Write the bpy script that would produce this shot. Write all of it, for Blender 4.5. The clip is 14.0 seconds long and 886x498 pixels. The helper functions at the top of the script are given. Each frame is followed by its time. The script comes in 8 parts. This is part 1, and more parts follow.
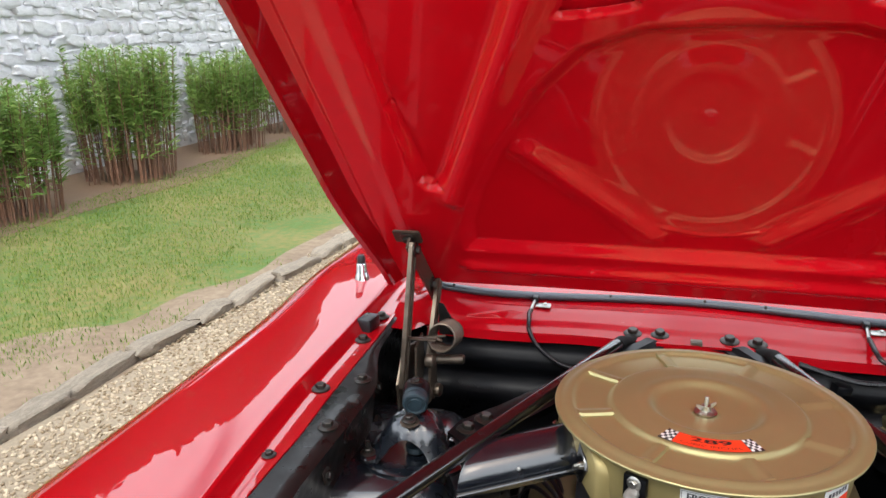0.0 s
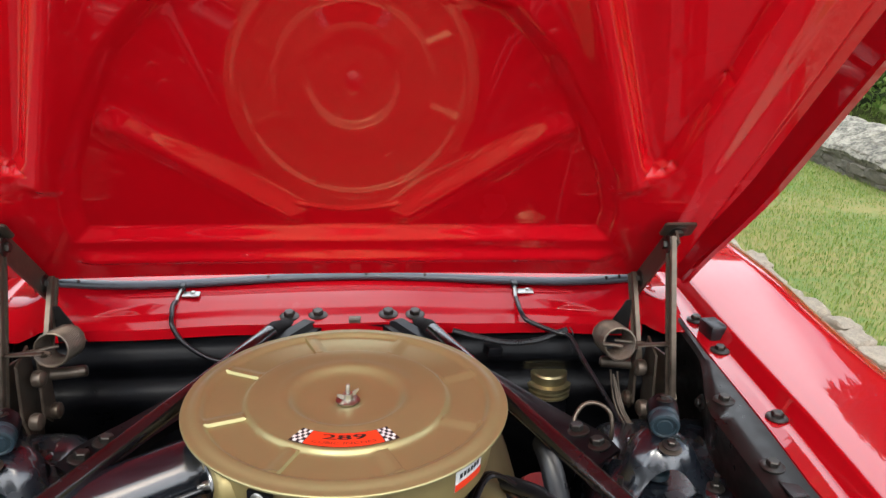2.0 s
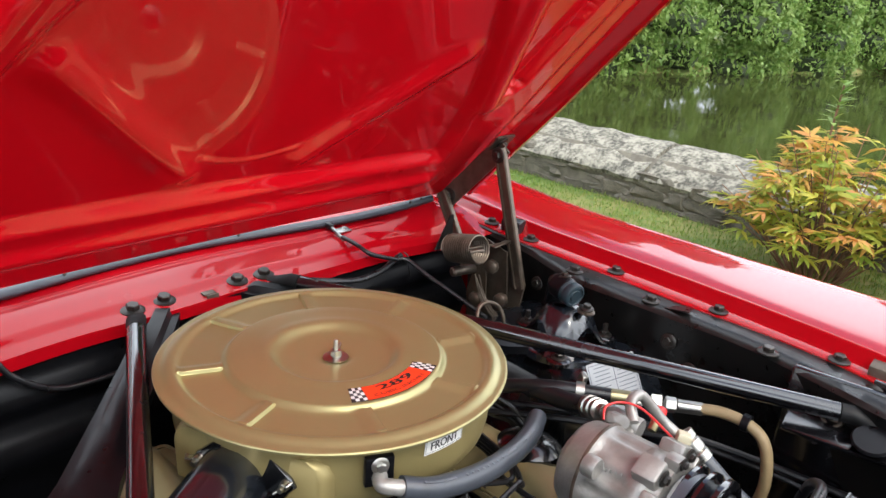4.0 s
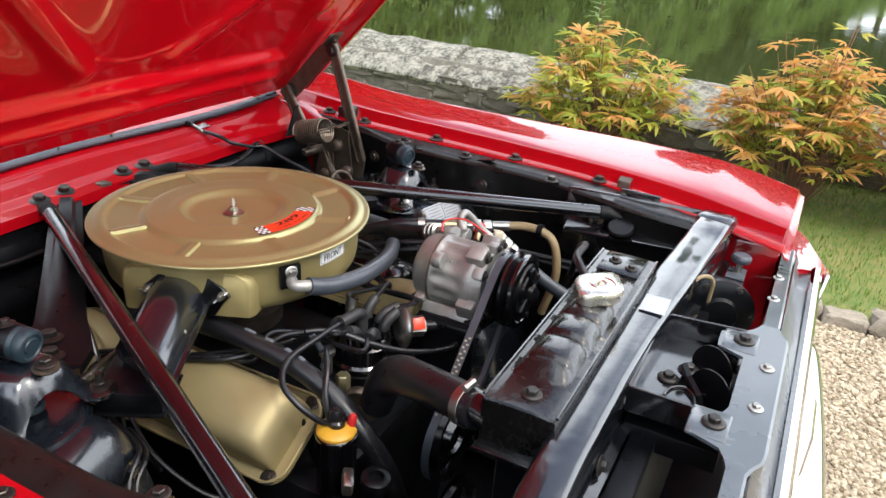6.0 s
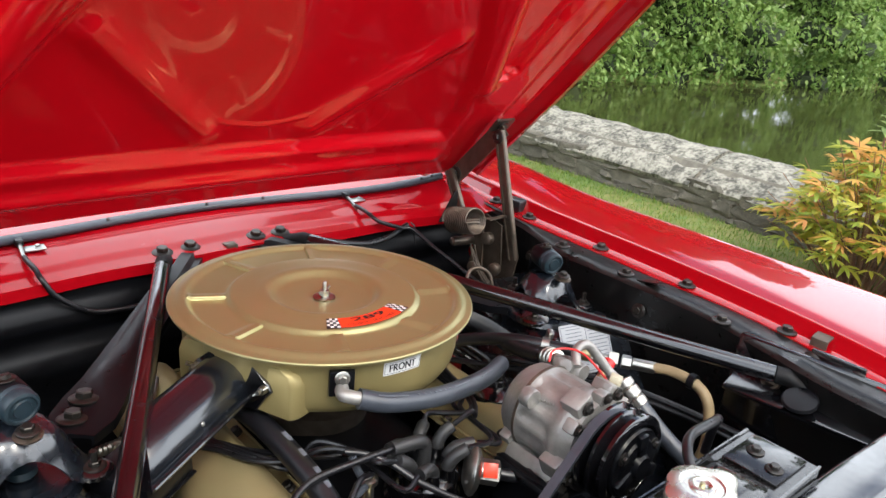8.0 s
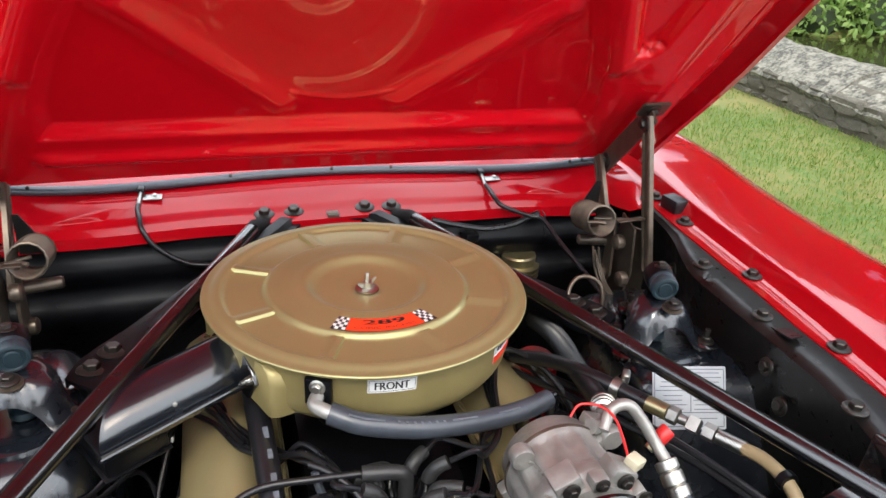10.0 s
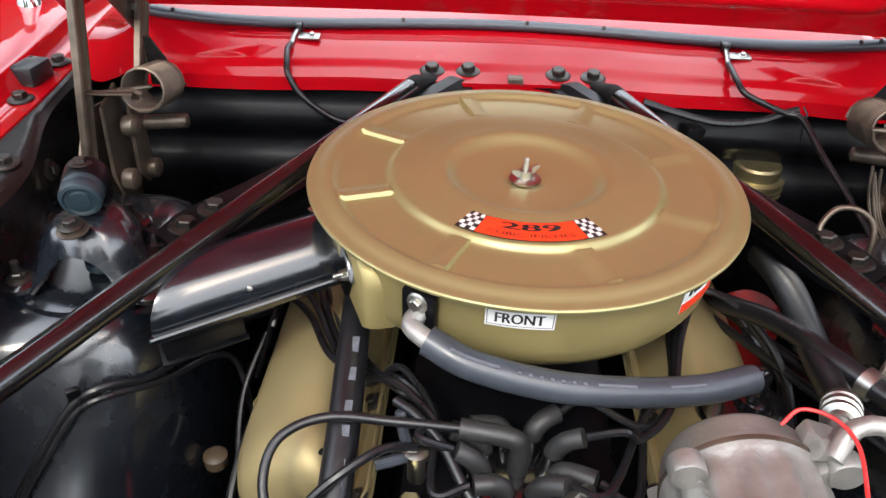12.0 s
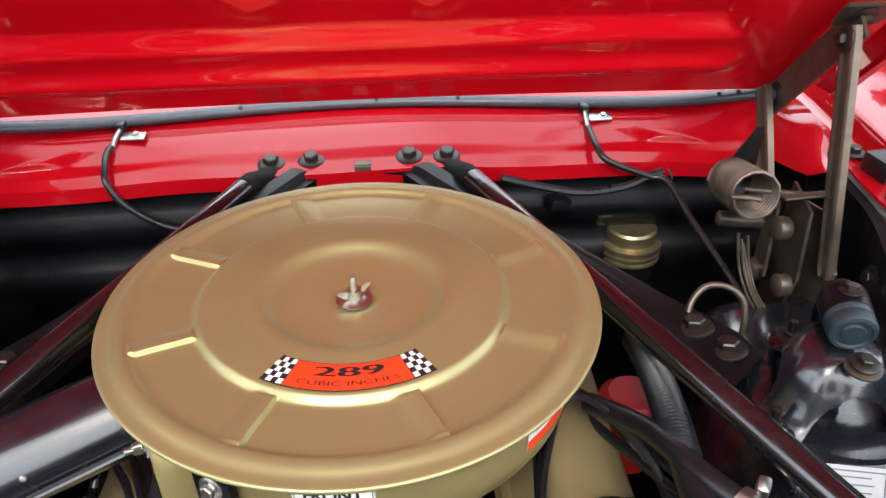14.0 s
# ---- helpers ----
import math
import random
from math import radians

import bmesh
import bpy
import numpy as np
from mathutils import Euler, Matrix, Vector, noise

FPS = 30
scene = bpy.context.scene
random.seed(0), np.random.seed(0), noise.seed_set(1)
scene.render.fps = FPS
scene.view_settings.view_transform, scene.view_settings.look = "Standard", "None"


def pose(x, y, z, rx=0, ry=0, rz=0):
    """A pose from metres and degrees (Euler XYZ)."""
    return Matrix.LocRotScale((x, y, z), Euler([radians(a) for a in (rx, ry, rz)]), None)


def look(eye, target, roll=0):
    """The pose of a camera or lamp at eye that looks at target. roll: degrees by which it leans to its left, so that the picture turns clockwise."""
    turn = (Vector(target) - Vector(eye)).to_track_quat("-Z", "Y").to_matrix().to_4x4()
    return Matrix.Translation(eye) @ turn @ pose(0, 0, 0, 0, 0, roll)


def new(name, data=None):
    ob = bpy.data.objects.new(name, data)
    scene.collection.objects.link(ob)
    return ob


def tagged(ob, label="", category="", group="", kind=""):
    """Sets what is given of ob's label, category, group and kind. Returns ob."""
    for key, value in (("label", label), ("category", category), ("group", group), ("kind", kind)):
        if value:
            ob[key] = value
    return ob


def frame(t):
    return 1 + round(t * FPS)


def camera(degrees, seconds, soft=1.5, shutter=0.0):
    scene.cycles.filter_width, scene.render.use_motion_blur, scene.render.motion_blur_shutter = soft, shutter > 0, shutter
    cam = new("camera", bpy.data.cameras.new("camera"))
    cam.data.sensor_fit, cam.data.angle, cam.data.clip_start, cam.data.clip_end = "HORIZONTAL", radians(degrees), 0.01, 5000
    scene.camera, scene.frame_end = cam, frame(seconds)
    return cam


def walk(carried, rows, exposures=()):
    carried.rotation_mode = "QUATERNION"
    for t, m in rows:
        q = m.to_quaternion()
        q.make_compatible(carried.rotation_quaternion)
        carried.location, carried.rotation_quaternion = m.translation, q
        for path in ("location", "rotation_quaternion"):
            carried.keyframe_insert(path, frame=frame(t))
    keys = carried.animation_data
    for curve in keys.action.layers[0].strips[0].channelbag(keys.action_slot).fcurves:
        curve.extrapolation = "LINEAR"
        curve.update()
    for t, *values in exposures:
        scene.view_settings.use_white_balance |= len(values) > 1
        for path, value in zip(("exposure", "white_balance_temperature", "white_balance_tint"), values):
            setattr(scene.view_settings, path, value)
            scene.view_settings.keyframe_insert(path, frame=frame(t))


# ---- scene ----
cam = camera(61.4, 14.0)
PATH = [
    (0, (-0.088, -1.031, 1.429), (-0.624, 0.81, 0.86), -1.0),
    (0.5, (-0.009, -0.966, 1.507), (-0.507, 0.864, 0.873), -2.3),
    (1, (0.11, -0.917, 1.493), (-0.216, 0.912, 0.753), -1.9),
    (1.5, (0.153, -0.895, 1.447), (-0.047, 0.969, 0.749), -2.5),
    (2, (0.047, -0.888, 1.423), (0.214, 0.989, 0.754), 1.4),
    (2.2, (-0.031, -0.907, 1.423), (0.238, 0.963, 0.768), 1.4),
    (4.3, (-0.571, -0.632, 1.343), (0.919, 0.495, 0.628), 5.7),
    (4.5, (-0.593, -0.653, 1.342), (0.927, 0.416, 0.603), 6.4),
    (5, (-0.655, -0.737, 1.36), (0.874, 0.273, 0.559), 5.4),
    (5.5, (-0.745, -0.774, 1.361), (0.826, 0.132, 0.517), 4.2),
    (6, (-0.826, -0.782, 1.365), (0.799, 0.014, 0.512), 3.9),
    (6.5, (-0.857, -0.775, 1.37), (0.789, 0.006, 0.547), 5.3),
    (7, (-0.771, -0.766, 1.357), (0.816, 0.173, 0.583), 6.0),
    (7.5, (-0.621, -0.764, 1.346), (0.811, 0.447, 0.651), 5.3),
    (7.7, (-0.594, -0.789, 1.346), (0.779, 0.496, 0.666), 5.2),
    (9.8, (-0.174, -0.921, 1.383), (0.402, 0.793, 0.527), 3.4),
    (10, (-0.171, -0.869, 1.39), (0.377, 0.841, 0.507), 3.4),
    (10.5, (-0.13, -0.744, 1.342), (0.317, 0.958, 0.392), 5.0),
    (11, (-0.065, -0.684, 1.279), (0.084, 1.001, 0.211), 5.6),
    (11.5, (-0.063, -0.669, 1.269), (-0.106, 0.97, 0.123), 3.7),
    (12, (-0.055, -0.654, 1.266), (-0.11, 0.973, 0.104), 2.0),
    (12.5, (-0.004, -0.626, 1.255), (0.045, 0.997, 0.087), 1.8),
    (13, (0.071, -0.599, 1.242), (0.272, 1.012, 0.074), 2.6),
    (13.5, (0.073, -0.547, 1.289), (0.268, 1.082, 0.144), 1.3),
    (14, (0.05, -0.533, 1.29), (0.149, 1.135, 0.191), -1.0),
]
walk(cam, [(t, look(eye, target, roll)) for t, eye, target, roll in PATH], [(0, 0.93), (2.2, 1.03), (4.5, 1.10), (10, 1.10), (11.5, 1.3), (14, 1.3)])

# ---- light ----
world = bpy.data.worlds.new("sky")
scene.world = world
world.use_nodes = True
wn, wl = world.node_tree.nodes, world.node_tree.links
wn.clear()
sky = wn.new("ShaderNodeTexSky")
sky.sky_type, sky.sun_disc = "NISHITA", False
sky.sun_elevation, sky.sun_rotation = radians(48), radians(160)
sky.dust_density, sky.air_density, sky.ozone_density = 4.0, 1.0, 1.0
pale = wn.new("ShaderNodeHueSaturation")
pale.inputs["Saturation"].default_value = 0.9
bg = wn.new("ShaderNodeBackground")
bg.inputs["Strength"].default_value = 0.15
wout = wn.new("ShaderNodeOutputWorld")
wl.new(sky.outputs[0], pale.inputs["Color"])
# broken bright cloud over the whole sky
wtc = wn.new("ShaderNodeTexCoord")
cloud = wn.new("ShaderNodeTexNoise")
cloud.inputs["Scale"].default_value, cloud.inputs["Detail"].default_value, cloud.inputs["Distortion"].default_value = 2.1, 7, 0.4
cover = wn.new("ShaderNodeMapRange")
cover.interpolation_type = "SMOOTHSTEP"
cover.inputs["From Min"].default_value, cover.inputs["From Max"].default_value = 0.41, 0.57
overcast = wn.new("ShaderNodeMix")
overcast.data_type = "RGBA"
overcast.inputs["B"].default_value = (11.0, 11.8, 12.8, 1)
wl.new(wtc.outputs["Generated"], cloud.inputs["Vector"])
wl.new(cloud.outputs["Fac"], cover.inputs["Value"])
wl.new(cover.outputs[0], overcast.inputs["Factor"])
wl.new(pale.outputs[0], overcast.inputs["A"])
wl.new(overcast.outputs["Result"], bg.inputs["Color"])
wl.new(bg.outputs[0], wout.inputs[0])

sun_data = bpy.data.lights.new("sun", "SUN")
sun_data.energy, sun_data.angle, sun_data.color = 0.9, radians(12), (1.0, 0.93, 0.80)
sun = new("sun", sun_data)
# the sun stands high, before the car and to its side
az, elev = radians(-110), radians(48)
sun.matrix_world = look((20 * math.cos(az) * math.cos(elev), 20 * math.sin(az) * math.cos(elev), 20 * math.sin(elev)), (0, 0, 0))
scene.view_settings.exposure = 1.08


# ---- materials ----
def material(name, color, rough=0.5, metal=0.0, coat=0.0, vary=0.15, scale=30.0, bump=0.0, bump_scale=200.0,
             color2=None, patch=4.0, spec=0.5, random_tone=0.0, rough_vary=0.12, coat_rough=0.03, coat_ior=1.6, sharp=0.3):
    """Principled material: colour broken at two scales, roughness too, with fine relief."""
    m = bpy.data.materials.new(name)
    m.use_nodes = True
    n, l = m.node_tree.nodes, m.node_tree.links
    p = n["Principled BSDF"]
    p.inputs["Metallic"].default_value = metal
    p.inputs["Specular IOR Level"].default_value = spec
    p.inputs["Coat Weight"].default_value = coat
    p.inputs["Coat Roughness"].default_value = coat_rough
    p.inputs["Coat IOR"].default_value = coat_ior
    tc = n.new("ShaderNodeTexCoord")
    fine = n.new("ShaderNodeTexNoise")
    fine.inputs["Scale"].default_value, fine.inputs["Detail"].default_value = scale, 6
    big = n.new("ShaderNodeTexNoise")
    big.inputs["Scale"].default_value, big.inputs["Detail"].default_value = patch, 4
    l.new(tc.outputs["Object"], fine.inputs["Vector"])
    l.new(tc.outputs["Object"], big.inputs["Vector"])
    both = n.new("ShaderNodeMath")
    both.operation = "ADD"
    l.new(fine.outputs["Fac"], both.inputs[0])
    l.new(big.outputs["Fac"], both.inputs[1])
    ramp = n.new("ShaderNodeMapRange")
    ramp.inputs["From Min"].default_value, ramp.inputs["From Max"].default_value = 1 - sharp, 1 + sharp
    l.new(both.outputs[0], ramp.inputs["Value"])
    mix = n.new("ShaderNodeMix")
    mix.data_type = "RGBA"
    c2 = color2 or tuple(c * (1 + vary) for c in color)
    c1 = color if color2 else tuple(c * (1 - vary) for c in color)
    mix.inputs["A"].default_value, mix.inputs["B"].default_value = (*c1, 1), (*c2, 1)
    l.new(ramp.outputs[0], mix.inputs["Factor"])
    last = mix.outputs["Result"]
    if random_tone:
        info = n.new("ShaderNodeObjectInfo")
        tone = n.new("ShaderNodeMapRange")
        tone.inputs["To Min"].default_value, tone.inputs["To Max"].default_value = 1 - random_tone, 1 + random_tone
        l.new(info.outputs["Random"], tone.inputs["Value"])
        hsv = n.new("ShaderNodeHueSaturation")
        l.new(tone.outputs[0], hsv.inputs["Value"])
        l.new(last, hsv.inputs["Color"])
        last = hsv.outputs[0]
    l.new(last, p.inputs["Base Color"])
    rr = n.new("ShaderNodeMapRange")
    rr.inputs["From Min"].default_value, rr.inputs["From Max"].default_value = 0.7, 1.3
    rr.inputs["To Min"].default_value = max(rough * (1 - rough_vary * 2), 0.02)
    rr.inputs["To Max"].default_value = min(rough * (1 + rough_vary * 2), 1)
    l.new(both.outputs[0], rr.inputs["Value"])
    l.new(rr.outputs[0], p.inputs["Roughness"])
    if bump:
        grain = n.new("ShaderNodeTexNoise")
        grain.inputs["Scale"].default_value, grain.inputs["Detail"].default_value = bump_scale, 3
        l.new(tc.outputs["Object"], grain.inputs["Vector"])
        b = n.new("ShaderNodeBump")
        b.inputs["Strength"].default_value, b.inputs["Distance"].default_value = bump, 0.002
        l.new(grain.outputs["Fac"], b.inputs["Height"])
        l.new(b.outputs[0], p.inputs["Normal"])
    return m


def leafy(name, color, color2, transmit=0.25, rough=0.55):
    """Leaf material: tone varies from leaf to leaf, and some light passes through."""
    m = bpy.data.materials.new(name)
    m.use_nodes = True
    n, l = m.node_tree.nodes, m.node_tree.links
    p = n["Principled BSDF"]
    p.inputs["Roughness"].default_value = rough
    geo = n.new("ShaderNodeNewGeometry")
    mix = n.new("ShaderNodeMix")
    mix.data_type = "RGBA"
    mix.inputs["A"].default_value, mix.inputs["B"].default_value = (*color, 1), (*color2, 1)
    l.new(geo.outputs["Random Per Island"], mix.inputs["Factor"])
    l.new(mix.outputs["Result"], p.inputs["Base Color"])
    tr = n.new("ShaderNodeBsdfTranslucent")
    l.new(mix.outputs["Result"], tr.inputs["Color"])
    ms = n.new("ShaderNodeMixShader")
    ms.inputs[0].default_value = transmit
    l.new(p.outputs[0], ms.inputs[1])
    l.new(tr.outputs[0], ms.inputs[2])
    l.new(ms.outputs[0], n["Material Output"].inputs["Surface"])
    return m


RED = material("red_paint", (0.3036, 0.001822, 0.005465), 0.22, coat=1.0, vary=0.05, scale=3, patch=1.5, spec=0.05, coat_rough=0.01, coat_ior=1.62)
# Copy of the red paint with its sky reflections toned down for the scuttle.
REDCOWL = material("red_paint_duller_coat", (0.34, 0.0020, 0.0065), 0.24, coat=0.38, vary=0.05, scale=4, patch=2, spec=0.05, coat_rough=0.015, coat_ior=1.5)
# Lit copy of the red paint: colour lightened to brighten the bonnet's inner side.
REDLIT = material("red_paint_lit_copy", (0.58, 0.0030, 0.010), 0.24, coat=0.65, vary=0.06, scale=4, patch=2, spec=0.05, coat_rough=0.02, coat_ior=1.52)
BLACK = material("gloss_black_paint", (0.0035, 0.0035, 0.0045), 0.2, spec=0.7, coat=0.65, coat_rough=0.1, vary=0.3, scale=60, patch=7, bump=0.03, bump_scale=60, rough_vary=0.25)
SATIN = material("satin_black_paint", (0.0035, 0.0038, 0.005), 0.34, spec=0.22, vary=0.35, scale=80, patch=9, bump=0.05, bump_scale=120)
TOWER = material("semi_gloss_black", (0.006, 0.008, 0.012), 0.26, spec=0.7, coat=0.7, coat_rough=0.12, vary=0.25, scale=40, patch=5, bump=0.02, bump_scale=50)
APRON = material("worn_black_sheet", (0.007, 0.0068, 0.0066), 0.36, spec=0.2, coat=0.14, coat_rough=0.12, vary=0.3, scale=50, patch=6, bump=0.08, bump_scale=40, rough_vary=0.25)
RUBBER = material("black_rubber", (0.008, 0.008, 0.010), 0.34, spec=0.5, vary=0.25, scale=90, patch=12, bump=0.06, bump_scale=260)
GREYRUBBER = material("grey_rubber", (0.040, 0.046, 0.058), 0.36, spec=0.6, vary=0.2, scale=70, patch=9, bump=0.06)
GOLD = material("gold_paint", (0.352, 0.318, 0.152), 0.32, metal=0.64, vary=0.03, scale=18, patch=5, rough_vary=0.02)
GOLDCOVER = material("gold_cover_paint", (0.33, 0.268, 0.135), 0.52, metal=0.45, vary=0.1, scale=26, patch=7, bump=0.03, bump_scale=200)
GOLDPAN = material("gold_enamel", (0.306, 0.2465, 0.1062), 0.4, metal=0.45, vary=0.1, scale=24, patch=6, bump=0.04, bump_scale=300)
ALU = material("cast_aluminium", (0.31, 0.298, 0.28), 0.42, metal=0.55, vary=0.25, scale=45, patch=10, bump=0.35, bump_scale=180)
STEEL = material("zinc_steel", (0.42, 0.41, 0.38), 0.36, metal=1.0, vary=0.15, scale=80, patch=20, bump=0.05)
MATT = material("matt_black_paint", (0.006, 0.006, 0.0065), 0.6, spec=0.2, vary=0.3, scale=80, patch=9)
DARKSTEEL = material("oiled_dark_steel", (0.115, 0.092, 0.072), 0.40, metal=0.7, vary=0.35, scale=60, patch=14, bump=0.1)
BOLT = material("black_bolt_steel", (0.05, 0.046, 0.042), 0.36, metal=0.8, vary=0.3, scale=150, patch=40)
CHROME = material("chrome", (0.78, 0.78, 0.77), 0.08, metal=1.0, vary=0.04, scale=30)
BRASS = material("yellow_zinc", (0.45, 0.40, 0.23), 0.35, metal=0.9, vary=0.2, scale=60)
WHITE = material("white_label", (0.624, 0.624, 0.608), 0.45, vary=0.05, scale=60)
# White paper greyed in its colour, since the tilted label caught too much light.
LABELPAPER = material("dimmed_label_paper", (0.4, 0.424, 0.456), 0.4, vary=0.08, scale=60)
INK = material("black_ink", (0.012, 0.012, 0.014), 0.4, vary=0.1)
DECAL = material("orange_red_decal", (0.75, 0.045, 0.012), 0.35, vary=0.06, scale=50)
BLUEGREY = material("blue_grey_bush", (0.014, 0.027, 0.036), 0.42, vary=0.25, scale=50)
YELLOW = material("yellow_coil_top", (0.62, 0.33, 0.03), 0.4, vary=0.12, scale=60)
REDPLASTIC = material("red_plastic", (0.52, 0.02, 0.02), 0.4, vary=0.1, scale=60)
REDBLOCK = material("red_engine_part", (0.26, 0.004, 0.004), 0.6, vary=0.2, scale=40)
TANHOSE = material("tan_hose", (0.26, 0.19, 0.10), 0.5, vary=0.2, scale=60)
GREYBOOT = material("grey_plug_boot", (0.023, 0.023, 0.024), 0.48, vary=0.25, scale=60, patch=12, bump=0.1)
TANDARK = material("brown_rubber", (0.07, 0.05, 0.03), 0.5, vary=0.2, scale=60)
CREAM = material("cream_plastic", (0.44, 0.4, 0.288), 0.45, vary=0.1)
GREYPAINT = material("grey_painted_steel", (0.075, 0.088, 0.10), 0.3, coat=0.5, vary=0.15, scale=25, patch=5, bump=0.05, bump_scale=80)
SILVER = material("silver_paint", (0.16, 0.165, 0.175), 0.3, metal=0.9, vary=0.05, scale=20)
HOSEPRINT = material("grey_hose_print", (0.10, 0.11, 0.13), 0.5, vary=0.3, scale=200)
WAVYBLACK = material("wavy_gloss_black", (0.004, 0.0045, 0.006), 0.16, spec=0.6, coat=0.8, coat_rough=0.05, vary=0.3, scale=60, patch=9, bump=0.8, bump_scale=16)
TANK = material("worn_black_tank_paint", (0.006, 0.0055, 0.0055), 0.24, spec=0.3, coat=0.5, coat_rough=0.05, vary=0.4, scale=140, patch=9, bump=0.06, bump_scale=70, rough_vary=0.3)
CAPZINC = material("bright_zinc", (0.66, 0.63, 0.56), 0.28, metal=0.9, vary=0.1, scale=60, patch=18)
FINS = material("bare_fin_edges", (0.30, 0.29, 0.25), 0.5, metal=0.8, vary=0.2, scale=60)
PAPERLINE = material("label_print", (0.12, 0.13, 0.16), 0.5, vary=0.1)


# ---- shape helpers ----
ORIGIN = {}


def thing(name, at, label, category, group="", kind="", off=(0, 0, 0)):
    """An Empty at the base of a thing; off carries the finished thing to its place."""
    ob = new(name)
    ob.location, ob.empty_display_size = Vector(at) + Vector(off), 0.05
    ORIGIN[ob.name] = Vector(at)
    return tagged(ob, label, category, group, kind)


def part(name, bm, material, parent=None, label="", smooth=True, kind=""):
    """Links a bmesh, given in world places, as one mesh under a thing or a part."""
    org = ORIGIN[parent.name] if parent else Vector((0, 0, 0))
    bmesh.ops.translate(bm, verts=bm.verts, vec=-org)
    me = bpy.data.meshes.new(name)
    bm.to_mesh(me)
    bm.free()
    me.materials.append(material)
    if smooth:
        me.polygons.foreach_set("use_smooth", [True] * len(me.polygons))
        me.set_sharp_from_angle(angle=radians(42))
    ob = new(name, me)
    ob.parent = parent
    ORIGIN[ob.name] = org
    return tagged(ob, label, kind=kind)


def lone(name, bm, material, label, category, at=(0, 0, 0), group="", kind="", smooth=True, off=(0, 0, 0)):
    """A thing that is one single mesh."""
    bmesh.ops.translate(bm, verts=bm.verts, vec=-Vector(at))
    me = bpy.data.meshes.new(name)
    bm.to_mesh(me)
    bm.free()
    me.materials.append(material)
    if smooth:
        me.polygons.foreach_set("use_smooth", [True] * len(me.polygons))
        me.set_sharp_from_angle(angle=radians(42))
    ob = new(name, me)
    ob.location = Vector(at) + Vector(off)
    ORIGIN[ob.name] = Vector(at)
    return tagged(ob, label, category, group, kind)


def axes_to(direction):
    """A turn whose z axis lies along direction."""
    return Vector(direction).to_track_quat("Z", "Y").to_matrix().to_4x4()


def box(size, at=(0, 0, 0), turn=None, bevel=0.002, bm=None, segments=2):
    bm = bm or bmesh.new()
    m = Matrix.Translation(at) @ (turn or Matrix()) @ Matrix.Diagonal((*size, 1))
    made = bmesh.ops.create_cube(bm, size=1, matrix=m)
    if bevel:
        edges = list({e for v in made["verts"] for e in v.link_edges})
        bmesh.ops.bevel(bm, geom=edges, offset=bevel, segments=segments, affect="EDGES", profile=0.5)
    return bm


def lathe(profile, at=(0, 0, 0), direction=(0, 0, 1), segs=48, bm=None, close=True):
    """A body of revolution from (radius, height) pairs, set at a place along a direction."""
    bm = bm or bmesh.new()
    m = Matrix.Translation(at) @ axes_to(direction)
    rings = []
    for r, z in profile:
        if r < 1e-5:
            rings.append([bm.verts.new(m @ Vector((0, 0, z)))])
        else:
            rings.append([bm.verts.new(m @ Vector((r * math.cos(a), r * math.sin(a), z)))
                          for a in (2 * math.pi * k / segs for k in range(segs))])
    for a, b in zip(rings, rings[1:]):
        for k in range(segs):
            j = (k + 1) % segs
            quad = [a[k % len(a)], a[j % len(a)], b[j % len(b)], b[k % len(b)]]
            quad = list(dict.fromkeys(quad))
            if len(quad) > 2:
                bm.faces.new(quad)
    if close:
        for ring, flip in ((rings[0], True), (rings[-1], False)):
            if len(ring) > 2:
                bm.faces.new(ring[::-1] if flip else ring)
    bmesh.ops.recalc_face_normals(bm, faces=bm.faces)
    return bm


def curve_points(points, steps=8):
    """Catmull-Rom through the points."""
    p = [Vector(q) for q in points]
    if len(p) < 3:
        return [p[0].lerp(p[-1], k / steps) for k in range(steps + 1)]
    p = [2 * p[0] - p[1]] + p + [2 * p[-1] - p[-2]]
    out = []
    for a, b, c, d in zip(p, p[1:], p[2:], p[3:]):
        for k in range(steps):
            t = k / steps
            out.append(0.5 * (2 * b + (c - a) * t + (2 * a - 5 * b + 4 * c - d) * t * t + (3 * b - a - 3 * c + d) * t ** 3))
    return out + [p[-2]]


def sweep(points, section, bm=None, up=(0, 0, 1), scales=None, caps=True):
    """Carries a closed section of (side, up) pairs along a line of places."""
    bm = bm or bmesh.new()
    rings = []
    n = len(points)
    side = None
    for k, p in enumerate(points):
        t = (points[min(k + 1, n - 1)] - points[max(k - 1, 0)]).normalized()
        if side is None:
            side = t.cross(Vector(up))
            if side.length < 1e-3:
                side = t.cross(Vector((0, 1, 0)))
        side = (side - t * side.dot(t)).normalized()
        high = side.cross(t)
        f = scales[k] if scales else 1.0
        rings.append([bm.verts.new(p + side * (a * f) + high * (b * f)) for a, b in section])
    m = len(section)
    for a, b in zip(rings, rings[1:]):
        for k in range(m):
            bm.faces.new((a[k], a[(k + 1) % m], b[(k + 1) % m], b[k]))
    if caps:
        bm.faces.new(rings[0][::-1])
        bm.faces.new(rings[-1])
    bmesh.ops.recalc_face_normals(bm, faces=bm.faces)
    return bm


def circle(r, segs=10, squash=1.0):
    return [(r * math.cos(2 * math.pi * k / segs), r * squash * math.sin(2 * math.pi * k / segs)) for k in range(segs)]


def tube(points, r, segs=10, steps=8, bm=None, smooth_line=True, ribbed=0.0):
    line = curve_points(points, steps) if smooth_line else [Vector(p) for p in points]
    scales = None
    if ribbed:
        scales = [1 + (ribbed if k % 2 else -ribbed) for k in range(len(line))]
    return sweep(line, circle(r, segs), bm, scales=scales)


